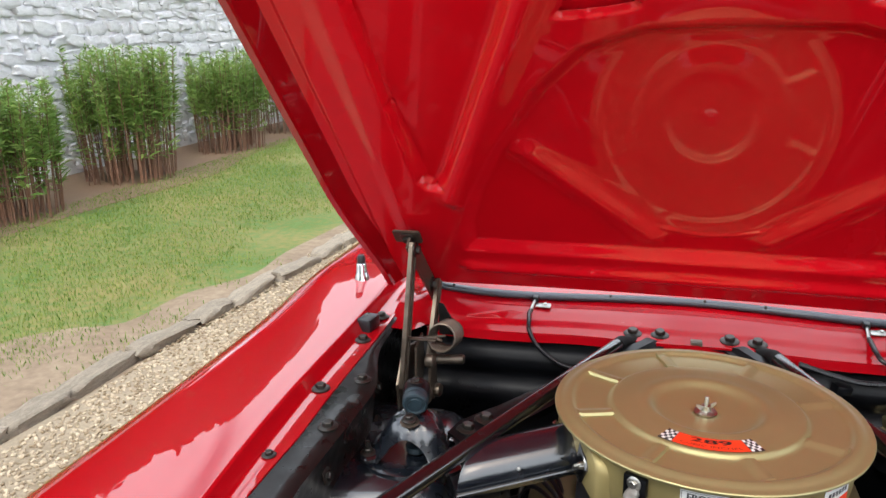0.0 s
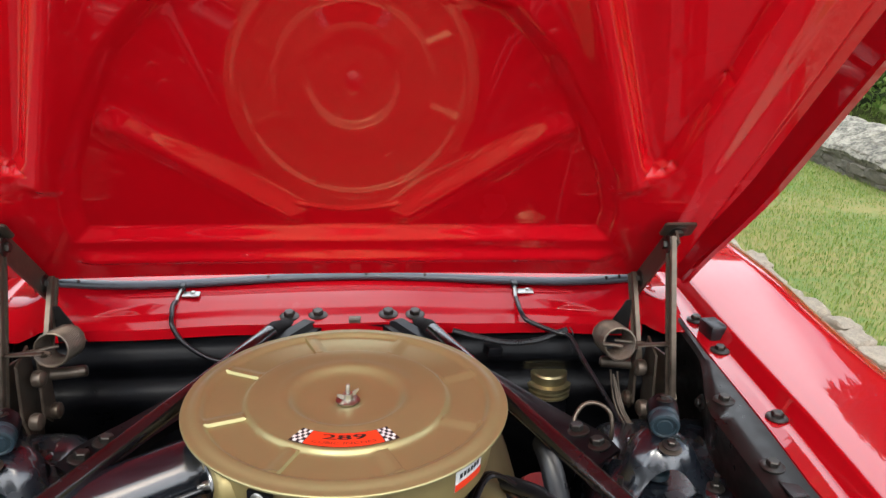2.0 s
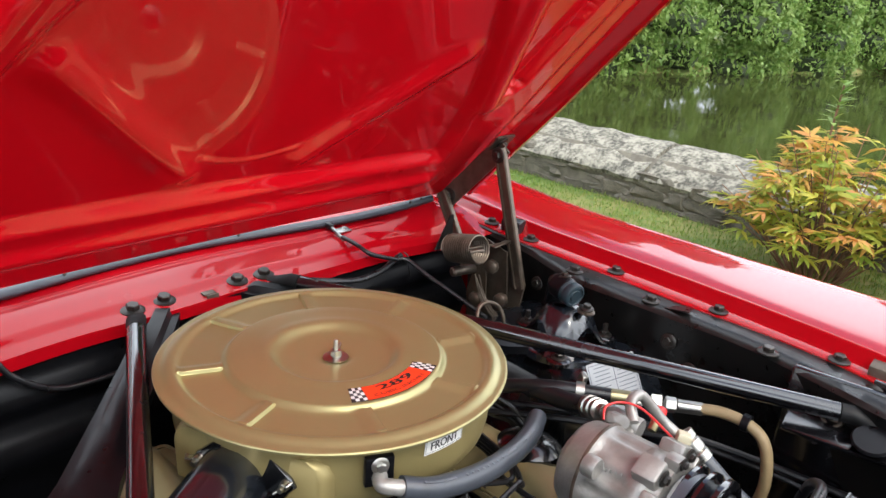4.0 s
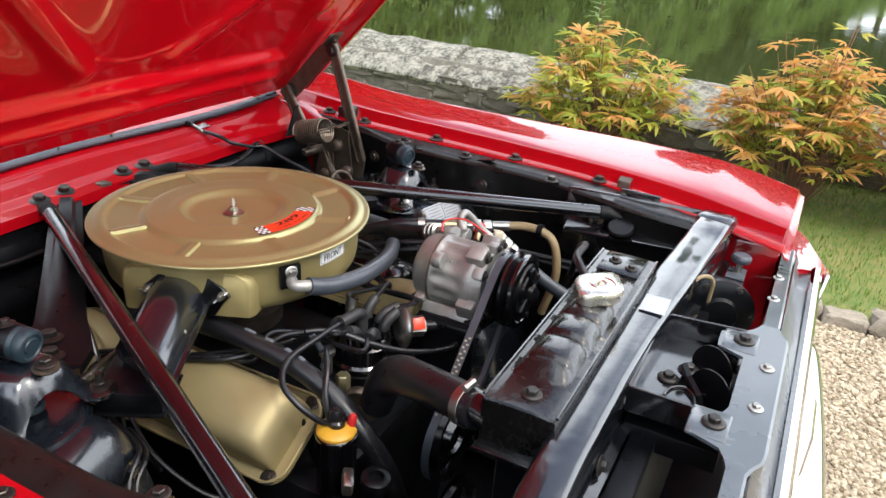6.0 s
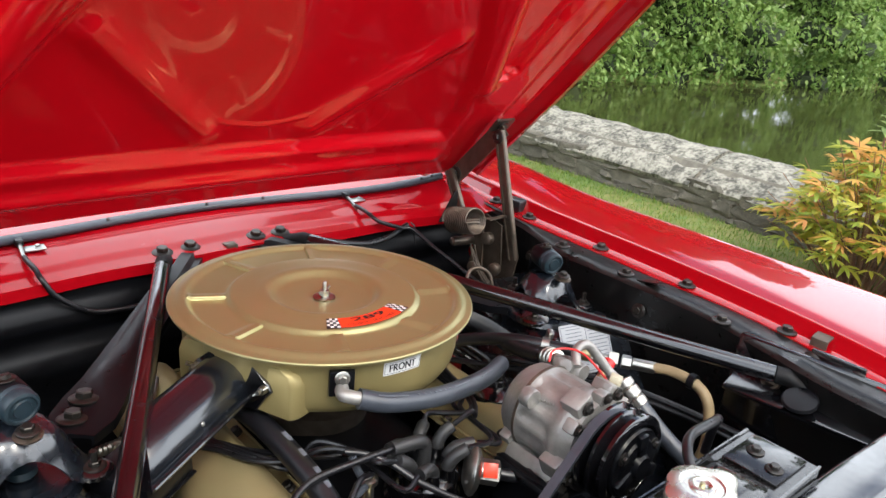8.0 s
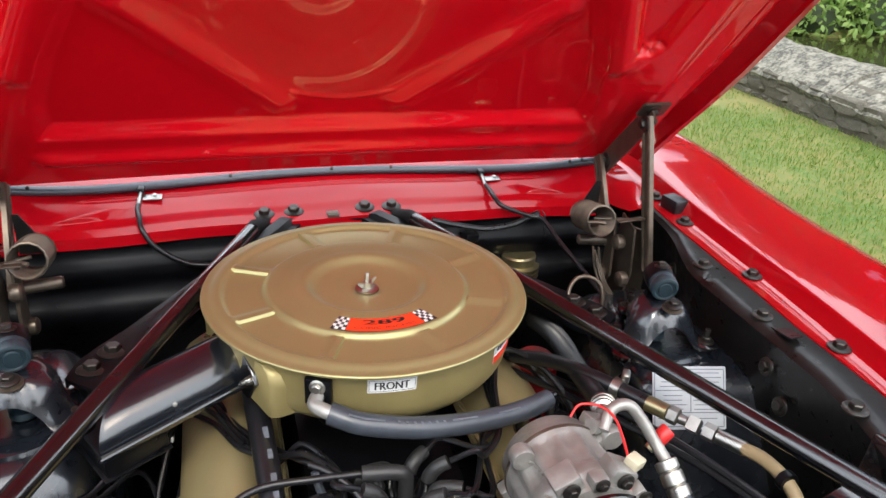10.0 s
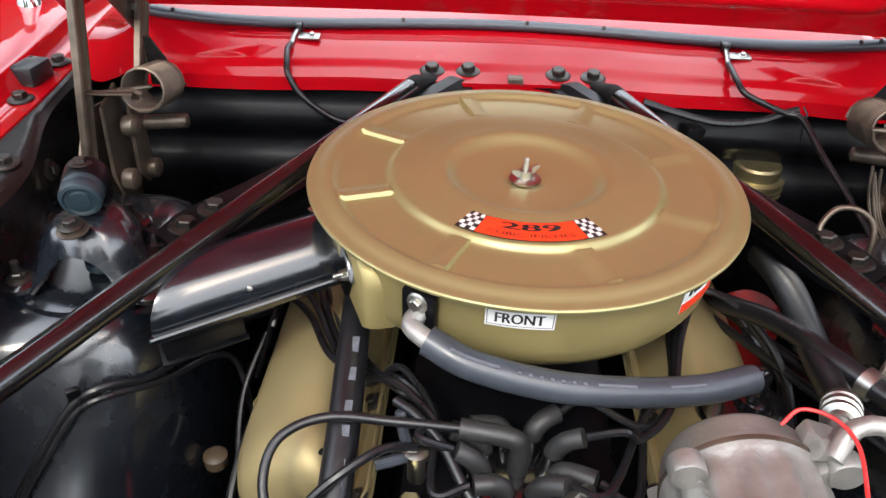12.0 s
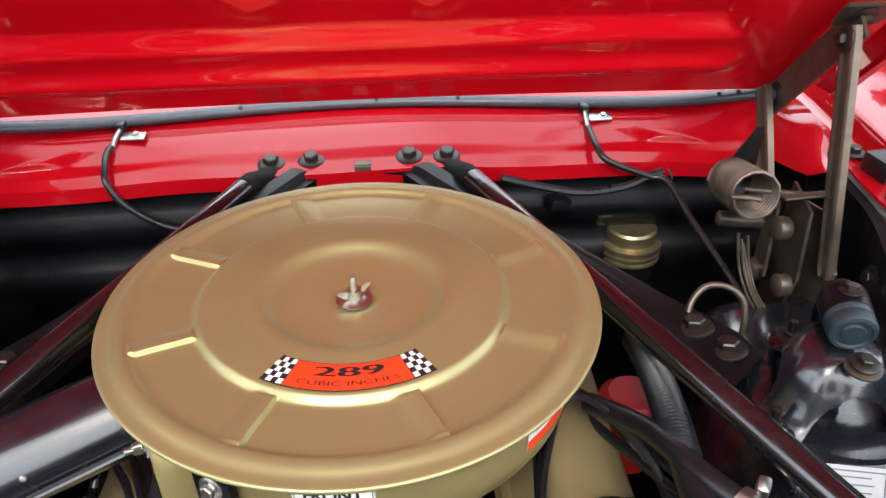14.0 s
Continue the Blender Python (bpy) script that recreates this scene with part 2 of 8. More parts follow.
def loft(rings, bm=None, close=True, caps=True):
    """Skins a row of equal rings of places."""
    bm = bm or bmesh.new()
    rows = [[bm.verts.new(p) for p in ring] for ring in rings]
    n = len(rows[0])
    for a, b in zip(rows, rows[1:]):
        for k in range(n if close else n - 1):
            bm.faces.new((a[k], a[(k + 1) % n], b[(k + 1) % n], b[k]))
    if caps and close:
        bm.faces.new(rows[0][::-1])
        bm.faces.new(rows[-1])
    bmesh.ops.recalc_face_normals(bm, faces=bm.faces)
    return bm


def sheet(rows, thick, bm=None):
    """An open grid of places made into a sheet with thickness (away from its upper side)."""
    bm = bm or bmesh.new()
    verts = [[bm.verts.new(p) for p in row] for row in rows]
    faces = []
    for a, b in zip(verts, verts[1:]):
        for k in range(len(a) - 1):
            faces.append(bm.faces.new((a[k], a[k + 1], b[k + 1], b[k])))
    bmesh.ops.recalc_face_normals(bm, faces=bm.faces)
    if thick:
        bmesh.ops.solidify(bm, geom=bm.faces[:], thickness=thick)
    return bm


def plate(outline, thick, at=(0, 0, 0), turn=None, bevel=0.0, bm=None):
    """A flat plate from an outline of (x, y), its upper face at z = 0, turned and set in place."""
    bm = bm or bmesh.new()
    m = Matrix.Translation(at) @ (turn or Matrix())
    low = [bm.verts.new(m @ Vector((x, y, -thick))) for x, y in outline]
    high = [bm.verts.new(m @ Vector((x, y, 0))) for x, y in outline]
    n = len(outline)
    top = bm.faces.new(high)
    bm.faces.new(low[::-1])
    for k in range(n):
        bm.faces.new((low[k], low[(k + 1) % n], high[(k + 1) % n], high[k]))
    bmesh.ops.recalc_face_normals(bm, faces=bm.faces)
    if bevel:
        bmesh.ops.bevel(bm, geom=list(top.edges), offset=bevel, segments=2, affect="EDGES")
    return bm


def round_outline(w, h, r, n=4):
    out = []
    for cx, cy, a0 in ((w / 2 - r, h / 2 - r, 0), (-w / 2 + r, h / 2 - r, 90), (-w / 2 + r, -h / 2 + r, 180), (w / 2 - r, -h / 2 + r, 270)):
        for k in range(n + 1):
            a = radians(a0 + 90 * k / n)
            out.append((cx + r * math.cos(a), cy + r * math.sin(a)))
    return out


def bolt_bmesh():
    bm = lathe([(0, 0), (1.75, 0), (1.75, 0.18), (1.5, 0.34), (1.05, 0.4)], segs=16)
    lathe([(0.98, 0.38), (0.98, 1.0), (0.82, 1.14), (0, 1.14)], segs=6, bm=bm)
    return bm


def shared_mesh(name, bm, material):
    me = bpy.data.meshes.new(name)
    bm.to_mesh(me)
    bm.free()
    me.materials.append(material)
    me.polygons.foreach_set("use_smooth", [True] * len(me.polygons))
    me.set_sharp_from_angle(angle=radians(35))
    return me


BOLT_MESH = shared_mesh("bolt", bolt_bmesh(), BOLT)
ZINC_MESH = shared_mesh("zinc_bolt", bolt_bmesh(), STEEL)


def bolt(parent, at, direction=(0, 0, 1), size=0.008, mesh=None, name="bolt"):
    """A hexagon bolt with its washer; size is half the width of the head."""
    ob = new(name, mesh or BOLT_MESH)
    ob.parent = parent
    spin = random.uniform(0, 60)
    ob.matrix_local = Matrix.Translation(Vector(at) - ORIGIN[parent.name]) @ axes_to(direction) @ pose(0, 0, 0, 0, 0, spin) @ Matrix.Scale(size, 4)
    ORIGIN[ob.name] = ORIGIN[parent.name]
    return ob


def text_bmesh(words, height, width=None, thick=0.0003):
    """Letters of the built-in font, centred on the origin in the xy plane."""
    cu = bpy.data.curves.new("letters", "FONT")
    cu.body, cu.size, cu.align_x, cu.align_y, cu.extrude = words, 1.0, "CENTER", "CENTER", 0.0
    cu.resolution_u = 3
    ob = bpy.data.objects.new("letters", cu)
    scene.collection.objects.link(ob)
    dg = bpy.context.evaluated_depsgraph_get()
    me = bpy.data.meshes.new_from_object(ob.evaluated_get(dg))
    bm = bmesh.new()
    bm.from_mesh(me)
    bpy.data.objects.remove(ob)
    bpy.data.curves.remove(cu)
    bpy.data.meshes.remove(me)
    xs = [v.co.x for v in bm.verts]
    ys = [v.co.y for v in bm.verts]
    sy = height / (max(ys) - min(ys))
    sx = width / (max(xs) - min(xs)) if width else sy
    cx, cy = (max(xs) + min(xs)) / 2, (max(ys) + min(ys)) / 2
    for v in bm.verts:
        v.co = Vector(((v.co.x - cx) * sx, (v.co.y - cy) * sy, thick))
    return bm


def smoothstep(x):
    x = np.clip(x, 0, 1)
    return x * x * (3 - 2 * x)


def poly_distance(px, py, poly):
    """Signed distance to a polygon, negative inside."""
    d = np.full(px.shape, 1e9)
    inside = np.zeros(px.shape, bool)
    for (ax, ay), (bx, by) in zip(poly, poly[1:] + poly[:1]):
        ex, ey = bx - ax, by - ay
        t = np.clip(((px - ax) * ex + (py - ay) * ey) / (ex * ex + ey * ey), 0, 1)
        d = np.minimum(d, np.hypot(px - ax - t * ex, py - ay - t * ey))
        crosses = (ay > py) != (by > py)
        with np.errstate(divide="ignore", invalid="ignore"):
            inside ^= crosses & (px < ex * (py - ay) / (ey if ey else 1e-12) + ax)
    return np.where(inside, -d, d)


def line_distance(px, py, a, b):
    ex, ey = b[0] - a[0], b[1] - a[1]
    t = np.clip(((px - a[0]) * ex + (py - a[1]) * ey) / (ex * ex + ey * ey), 0, 1)
    return np.hypot(px - a[0] - t * ex, py - a[1] - t * ey)


def mirrored(poly):
    return [(-x, y) for x, y in poly][::-1]


def smooth_closed(poly, steps=5):
    """Rounds a closed outline."""
    n = len(poly)
    out = []
    for k in range(n):
        a, b, c, d = (Vector(poly[(k + j) % n]) for j in (-1, 0, 1, 2))
        for s in range(steps):
            t = s / steps
            out.append(tuple(0.5 * (2 * b + (c - a) * t + (2 * a - 5 * b + 4 * c - d) * t * t + (3 * b - a - 3 * c + d) * t ** 3)))
    return out

# ---- car body ----
car = thing("car_body", (0, 0, 0), "glossy red vintage car front with black engine bay, parked on gravel", "car")


def lip_x(y):
    """Half width of the bonnet opening along the car."""
    return 0.580 - 0.13 * (y - 0.12) ** 2 if y < 0.12 else 0.580


def drop(y):
    """How far the front wing falls towards the nose."""
    return 0.003 + 0.02 * max(0.0, min(y, 0.1)) - (0.011 * ((-0.40 - y) / 0.3) ** 2 if y < -0.40 else 0.0)


def lip_w(y):
    """How far the lip reaches inwards of its bolts."""
    return 0.022 - 0.013 * float(smoothstep((-0.2 - y) / 0.15)) + 0.010 * float(smoothstep((-0.42 - y) / 0.12))


def wing_section(y):
    """Cross-section of the wing, from its inner lip over the top to the sill: (x, z)."""
    l = lip_x(y)
    r = l + 0.024
    base = 0.882 + drop(y) + 0.02 * float(smoothstep((y - 0.1) / 0.3))
    o = base - (0.5 * (-0.66 - y) ** 2 if y < -0.66 else 0.0)
    h = base * 0.5 + o * 0.5
    low = base - 0.005 * float(smoothstep((-0.56 - y) / 0.24))
    # the outer side draws in towards the nose
    tip = 0.032 * float(smoothstep((-0.60 - y) / 0.19))
    sec = [(l - lip_w(y) - 0.001, low - 0.004), (l - lip_w(y), low), (l - 0.004, low), (l + 0.010, low + 0.0003), (l + 0.0125, low + 0.002), (r - 0.003, base + 0.0205), (r - 0.0008, base + 0.0236),
            (r + 0.004, base + 0.0250), (r + 0.05, base * 0.7 + o * 0.3 + 0.0300), (0.70, h + 0.0340), (0.732, h * 0.4 + o * 0.6 + 0.0354), (0.742, o + 0.0355), (0.752, o + 0.033), (0.772, o + 0.026), (0.787, o + 0.015), (0.796, o + 0.001),
            (0.804, o - 0.022), (0.810, o - 0.07), (0.816, o - 0.16), (0.822, o - 0.25), (0.815, o - 0.27), (0.812, o - 0.40), (0.79, o - 0.55), (0.77, o - 0.62)]
    return [(x - tip * float(smoothstep((x - 0.62) / 0.12)), z) for x, z in sec]


def build_wing(s):
    ys = [0.95, 0.8, 0.7, 0.6, 0.5, 0.42, 0.35, 0.28, 0.2, 0.1, 0.0, -0.1, -0.2, -0.28, -0.34, -0.4, -0.46, -0.52, -0.58, -0.63, -0.68, -0.72, -0.75, -0.772, -0.784, -0.788]
    rows = [[Vector((s * x, y, float(z))) for x, z in wing_section(y)] for y in ys]
    # the nose turns down at the end
    nose = [Vector((p.x, -0.793, p.z - 0.008)) if k < 18 else p.copy() for k, p in enumerate(rows[-1])]
    nose2 = [Vector((p.x, -0.801, p.z - 0.011)) if k < 18 else p.copy() for k, p in enumerate(rows[-1])]
    bm = sheet(rows + [nose, nose2], 0)
    bmesh.ops.recalc_face_normals(bm, faces=bm.faces)
    up = sum((f.normal.z for f in bm.faces))
    if up < 0:
        bmesh.ops.reverse_faces(bm, faces=bm.faces)
    bmesh.ops.solidify(bm, geom=bm.faces[:], thickness=0.0018)
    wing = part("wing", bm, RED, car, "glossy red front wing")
    for y in (0.225, 0.127, -0.062, -0.255, -0.44, -0.665):
        l = lip_x(y)
        bolt(wing, (s * (l - 0.001), y, 0.8832 + drop(y) + 0.02 * float(smoothstep((y - 0.1) / 0.3))), size=0.0085 if s > 0 or y > -0.2 else 0.0058)
    # rubber bonnet stop near the hinge, steel clip towards the nose
    stop = box((0.03, 0.042, 0.026), (s * 0.588, 0.178, 0.902), pose(0, 0, 0, 0, 0, 8 * s), 0.005)
    part("rubber_stop", stop, RUBBER, wing)
    if s > 0:
        clip = box((0.02, 0.024, 0.003), (0.541, -0.49, 0.898), pose(0, 0, 0, 0, -12, 0), 0.0008)
        box((0.003, 0.024, 0.03), (0.532, -0.49, 0.882), None, 0.0008, clip)
        box((0.003, 0.024, 0.012), (0.5515, -0.49, 0.893), pose(0, 0, 0, 0, 20, 0), 0.0008, clip)
        part("spring_clip", clip, DARKSTEEL, wing, "dark steel spring clip")
    return wing


wing_right, wing_left = build_wing(1), build_wing(-1)

# the closed body behind the wings
def body_ring(y, half, zs, zl):
    side = [(half * 0.97, 0.30), (half, 0.45), (half * 1.005, 0.62), (half * 0.99, zs - 0.06), (half * 0.96, zs - 0.01), (half * 0.90, zs), (half * 0.5, zl), (0.0, zl + 0.004)]
    return [Vector((x, y, z)) for x, z in side] + [Vector((-x, y, z)) for x, z in side[-2::-1]]


part("rear_body", loft([body_ring(y, w, zs, zl) for y, w, zs, zl in ((0.952, 0.815, 0.918, 0.93), (1.2, 0.82, 0.92, 0.93), (2.2, 0.83, 0.93, 0.93), (2.9, 0.83, 0.95, 0.94), (3.4, 0.80, 0.93, 0.95), (3.6, 0.76, 0.90, 0.91), (3.63, 0.74, 0.86, 0.87))]), RED, car)
CABIN = ((0.80, 0.62, 0.935), (1.32, 0.53, 1.26), (1.5, 0.52, 1.285), (2.1, 0.52, 1.28), (2.35, 0.54, 1.24), (3.05, 0.60, 0.95))
part("glasshouse", loft([[Vector((x, y, z)) for x, z in ((w, 0.92), (w * 0.97, zt - 0.02), (w * 0.85, zt), (-w * 0.85, zt), (-w * 0.97, zt - 0.02), (-w, 0.92))] for y, w, zt in CABIN]), material("dark_glass", (0.01, 0.012, 0.012), 0.05, vary=0.1), car, "dark window glass")
part("roof", loft([[Vector((x, y, z)) for x, z in ((w + 0.012, zt - 0.06), (w * 0.99, zt), (w * 0.85, zt + 0.012), (0, zt + 0.018), (-w * 0.85, zt + 0.012), (-w * 0.99, zt), (-w - 0.012, zt - 0.06))] for y, w, zt in CABIN[1:5]]), RED, car)
for s in (1, -1):
    part("rear_tyre", lathe([(0.0, -0.07), (0.19, -0.09), (0.27, -0.095), (0.305, -0.08), (0.315, -0.05), (0.315, 0.05), (0.305, 0.08), (0.27, 0.095), (0.19, 0.09), (0.0, 0.07)], (s * 0.72, 2.56, 0.317), (s, 0, 0), 40), RUBBER, car)

# aerial foot on the far wing
aerial = lathe([(0.0, 0), (0.019, 0.0), (0.0195, 0.006), (0.016, 0.02), (0.0125, 0.034), (0.0115, 0.036), (0.0105, 0.052), (0.009, 0.055)], (-0.66, 0.33, 0.912), segs=24)
aerial_ob = lone("aerial", aerial, CHROME, "chrome aerial foot standing on the red wing", "aerial", at=(-0.66, 0.33, 0.912))
part("aerial_cap", lathe([(0.0085, 0.053), (0.0085, 0.068), (0.006, 0.072), (0, 0.072)], (-0.66, 0.33, 0.912), segs=16), RUBBER, aerial_ob)


# scuttle panel below the windscreen
def cowl_rear(x):
    return 0.44 - 0.5 * x * x, 0.892 + 0.04 * (abs(x) / 0.49) ** 4


def build_cowl():
    xs = np.linspace(-0.50, 0.50, 150)
    ss = np.concatenate([[0.0], np.linspace(0.0, 1, 110)])
    rows = []
    outer = [(-0.30, 0.60), (-0.255, 0.60), (-0.255, 0.66), (0.255, 0.66), (0.255, 0.60), (0.30, 0.60), (0.345, 0.60), (0.385, 0.52), (0.43, 0.26), (-0.43, 0.26), (-0.385, 0.52), (-0.345, 0.60)]
    tri = [(0.335, 0.52), (0.36, 0.52), (0.425, 0.28), (0.36, 0.30)]
    for k, s in enumerate(ss):
        row = []
        for x in xs:
            yr, zr = cowl_rear(x)
            yf, zf = 0.286 - 0.1 * x * x + 0.003 * math.sin(x * 23), 0.870
            y = yf + (yr - yf) * s
            z = zf + (zr - zf) * s
            z += 0.004 * float(smoothstep((s - 0.16) / 0.16)) * (1 - float(smoothstep((s - 0.5) / 0.5)))
            for line in (0.70, 0.77):
                z += 0.0028 * math.exp(-(((s - line - 0.02 * float(smoothstep((abs(x) - 0.24) / 0.02))) / 0.020) ** 2)) * float(smoothstep((0.40 - abs(x)) / 0.02))
            ends = poly_distance(np.array([abs(x)]), np.array([s]), tri)[0]
            z += 0.007 * float(smoothstep(-ends / 0.03 + 0.3))
            if k == 0:
                z -= 0.018
                y -= 0.002
            row.append(Vector((x, y, z)))
        rows.append(row)
    bm = sheet(rows, 0)
    if sum(f.normal.z for f in bm.faces) < 0:
        bmesh.ops.reverse_faces(bm, faces=bm.faces)
    cowl = part("scuttle_panel", bm, REDCOWL, car, "glossy red pressed scuttle panel")
    # panel going on under the bonnet to the windscreen
    back = [[Vector((x, cowl_rear(x)[0] + 0.001, cowl_rear(x)[1])) for x in xs[::6]], [Vector((x, cowl_rear(x)[0] + 0.06, cowl_rear(x)[1] + 0.012)) for x in xs[::6]],
            [Vector((x, cowl_rear(x)[0] + 0.30, cowl_rear(x)[1] + 0.05)) for x in xs[::6]]]
    part("scuttle_top", sheet(back, 0.001), RED, car)
    for x, y, z in ((-0.111, 0.310, 0.870), (-0.062, 0.314, 0.870), (0.060, 0.314, 0.870), (0.107, 0.311, 0.870)):
        bolt(cowl, (x, y, z + 0.003), (0, -0.12, 1), 0.0098)
    # small clip between the bolts
    clip = box((0.02, 0.012, 0.004), (0.002, 0.30, 0.873), None, 0.001)
    box((0.02, 0.003, 0.02), (0.002, 0.288, 0.866), None, 0.001, clip)
    part("sheet_clip", clip, DARKSTEEL, cowl)
    # seal
    line = [Vector((x, cowl_rear(x)[0] - 0.004, cowl_rear(x)[1] + 0.006)) for x in np.linspace(-0.49, 0.495, 60)]
    seal = sweep(line, [(a, b) for a, b in circle(0.0105, 12, 0.7)], up=(0, 0, 1))
    part("bonnet_seal", seal, GREYRUBBER, car, "dark grey rubber bonnet seal")
    pins = [bolt(cowl, (x, cowl_rear(x)[0] - 0.012, cowl_rear(x)[1] + 0.014), (0, -0.8, 0.5), 0.0017, name="seal_pin") for x in (-0.46, -0.16, 0.02, 0.13, 0.45, 0.47)]
    return cowl


cowl = build_cowl()


# corner pieces between scuttle and wings
def corner_z(x, y):
    """Scuttle's end, rising to the flat top beside the wing."""
    yr, zr = cowl_rear(x)
    yf = 0.286 - 0.1 * x * x
    f = min(1.0, max(0.0, (y - yf) / (yr - yf)))
    b = float(smoothstep((x - 0.475) / 0.06))
    return (0.867 + (zr - 0.867) * f) * (1 - b) + (0.887 + 0.03 * float(smoothstep((y - 0.2) / 0.12))) * b


for s in (1, -1):
    rows = []
    for f in np.linspace(0, 1, 20):
        row = []
        for x in np.linspace(0.462, 0.562, 14):
            y0 = 0.264 - 0.064 * float(smoothstep((x - 0.49) / 0.03))
            y = y0 + (0.60 - y0) * float(f)
            row.append(Vector((s * x, y, corner_z(float(x), y))))
        rows.append(row)
    bm = sheet(rows, 0)
    if sum(f.normal.z for f in bm.faces) < 0:
        bmesh.ops.reverse_faces(bm, faces=bm.faces)
    bmesh.ops.solidify(bm, geom=bm.faces[:], thickness=0.0015)
    part("scuttle_corner", bm, RED, car)

# bulkhead with its pressed rolls
prof = [(0.289, 0.866), (0.291, 0.852), (0.294, 0.838), (0.288, 0.826), (0.281, 0.815), (0.279, 0.804), (0.284, 0.792), (0.294, 0.780), (0.295, 0.768), (0.284, 0.752), (0.276, 0.738), (0.277, 0.722), (0.288, 0.705), (0.30, 0.66), (0.31, 0.55), (0.33, 0.40), (0.42, 0.28)]
rows = [[Vector((x, y - 0.1 * x * x * 0.6, z)) for x in np.linspace(-0.56, 0.56, 40)] for y, z in prof]
part("bulkhead", sheet(rows, 0.002), SATIN, car, "gloss black pressed bulkhead")


# inner aprons, shock towers
def apron_edge(y):
    return 0.497 + 0.05 * float(smoothstep((y + 0.05) / 0.2)) - 0.055 * float(smoothstep((-0.28 - y) / 0.3))


def build_apron(s):
    ys = np.linspace(0.26, -0.70, 60)
    rows = []
    for y in ys:
        y = float(y)
        e, l = apron_edge(y), lip_x(y) - lip_w(y) - 0.004
        d = drop(y) + 0.012 * float(smoothstep((y - 0.1) / 0.2))
        w = 0.0015 * noise.noise((y * 14, s, 0.3))
        sec = [(l + 0.03, 0.879 + d), (l, 0.880 + d), ((l + e) / 2, 0.879 + d + w), (e + 0.006, 0.877 + d + w), (e, 0.871 + d), (e + 0.004, 0.85 + d), (e + 0.012, 0.80), (e + 0.018, 0.70), (e + 0.02, 0.5), (e + 0.03, 0.3)]
        rows.append([Vector((s * x, y, z)) for x, z in sec])
    bm = sheet(rows, 0.0015)
    apron = part("inner_apron", bm, APRON, car, "worn black inner wing panel")
    for y, x in ((-0.010, 0.525), (-0.161, 0.518), (-0.36, 0.49)):
        bolt(apron, (s * x, y, 0.879 + drop(y)), size=0.0085 if s > 0 or y > -0.2 else 0.006)
    # small strengthening gusset seen on the flange
    if s > 0:
      g = plate([(0, 0), (0.05, 0.0), (0.04, 0.022), (0.008, 0.022)], 0.002, (s * 0.512, -0.185, 0.881), pose(0, 0, 0, 0, -14 * s, -90 - 10 * s), 0.0005)
      part("gusset", g, APRON, apron)
    for y, z in ((0.07, 0.83), (-0.21, 0.835), (-0.25, 0.80), (0.02, 0.79)):
        bolt(apron, (s * (apron_edge(y) + 0.004), y, z), (-s, 0, 0.2), 0.0075)
    # tower: rounded block that grows out of the apron and falls away forwards
    rings = []
    for y, zt, xi in ((0.170, 0.50, 0.47), (0.165, 0.60, 0.45), (0.150, 0.70, 0.425), (0.130, 0.752, 0.405), (0.105, 0.782, 0.392), (0.075, 0.794, 0.385), (0.0, 0.797, 0.378), (-0.07, 0.797, 0.374), (-0.115, 0.797, 0.372), (-0.135, 0.796, 0.372),
                      (-0.147, 0.792, 0.373), (-0.156, 0.783, 0.374), (-0.166, 0.768, 0.375), (-0.18, 0.744, 0.376), (-0.20, 0.711, 0.378), (-0.225, 0.67, 0.380), (-0.25, 0.628, 0.383), (-0.28, 0.58, 0.388), (-0.31, 0.52, 0.395), (-0.33, 0.45, 0.41)):
        sec = [(0.548, 0.34), (0.548, zt), (0.50, zt), (0.45, zt), (xi + 0.03, zt), (xi + 0.012, zt - 0.002), (xi, zt - 0.008), (xi - 0.010, zt - 0.018), (xi - 0.018, zt - 0.032), (xi - 0.030, zt - 0.07), (xi - 0.045, zt - 0.14), (xi - 0.06, min(zt - 0.2, 0.42)), (xi - 0.065, 0.34)]
        # the front face is turned a little towards the engine
        skew = 0.22 * float(smoothstep((-0.10 - y) / 0.06))
        rings.append([Vector((s * x, y - skew * max(0.0, x - 0.374), max(z, 0.34))) for x, z in sec])
    tower = part("shock_tower", loft(rings), TOWER, car, "gloss black shock tower")
    # raised ring under the mount
    seat = lathe([(0.078, -0.006), (0.074, 0.003), (0.066, 0.005), (0.045, 0.004), (0, 0.004)], (s * 0.43, -0.065, 0.798), segs=36)
    part("tower_ring", seat, TOWER, tower)
    return apron, tower


apron_right, tower_right = build_apron(1)
apron_left, tower_left = build_apron(-1)

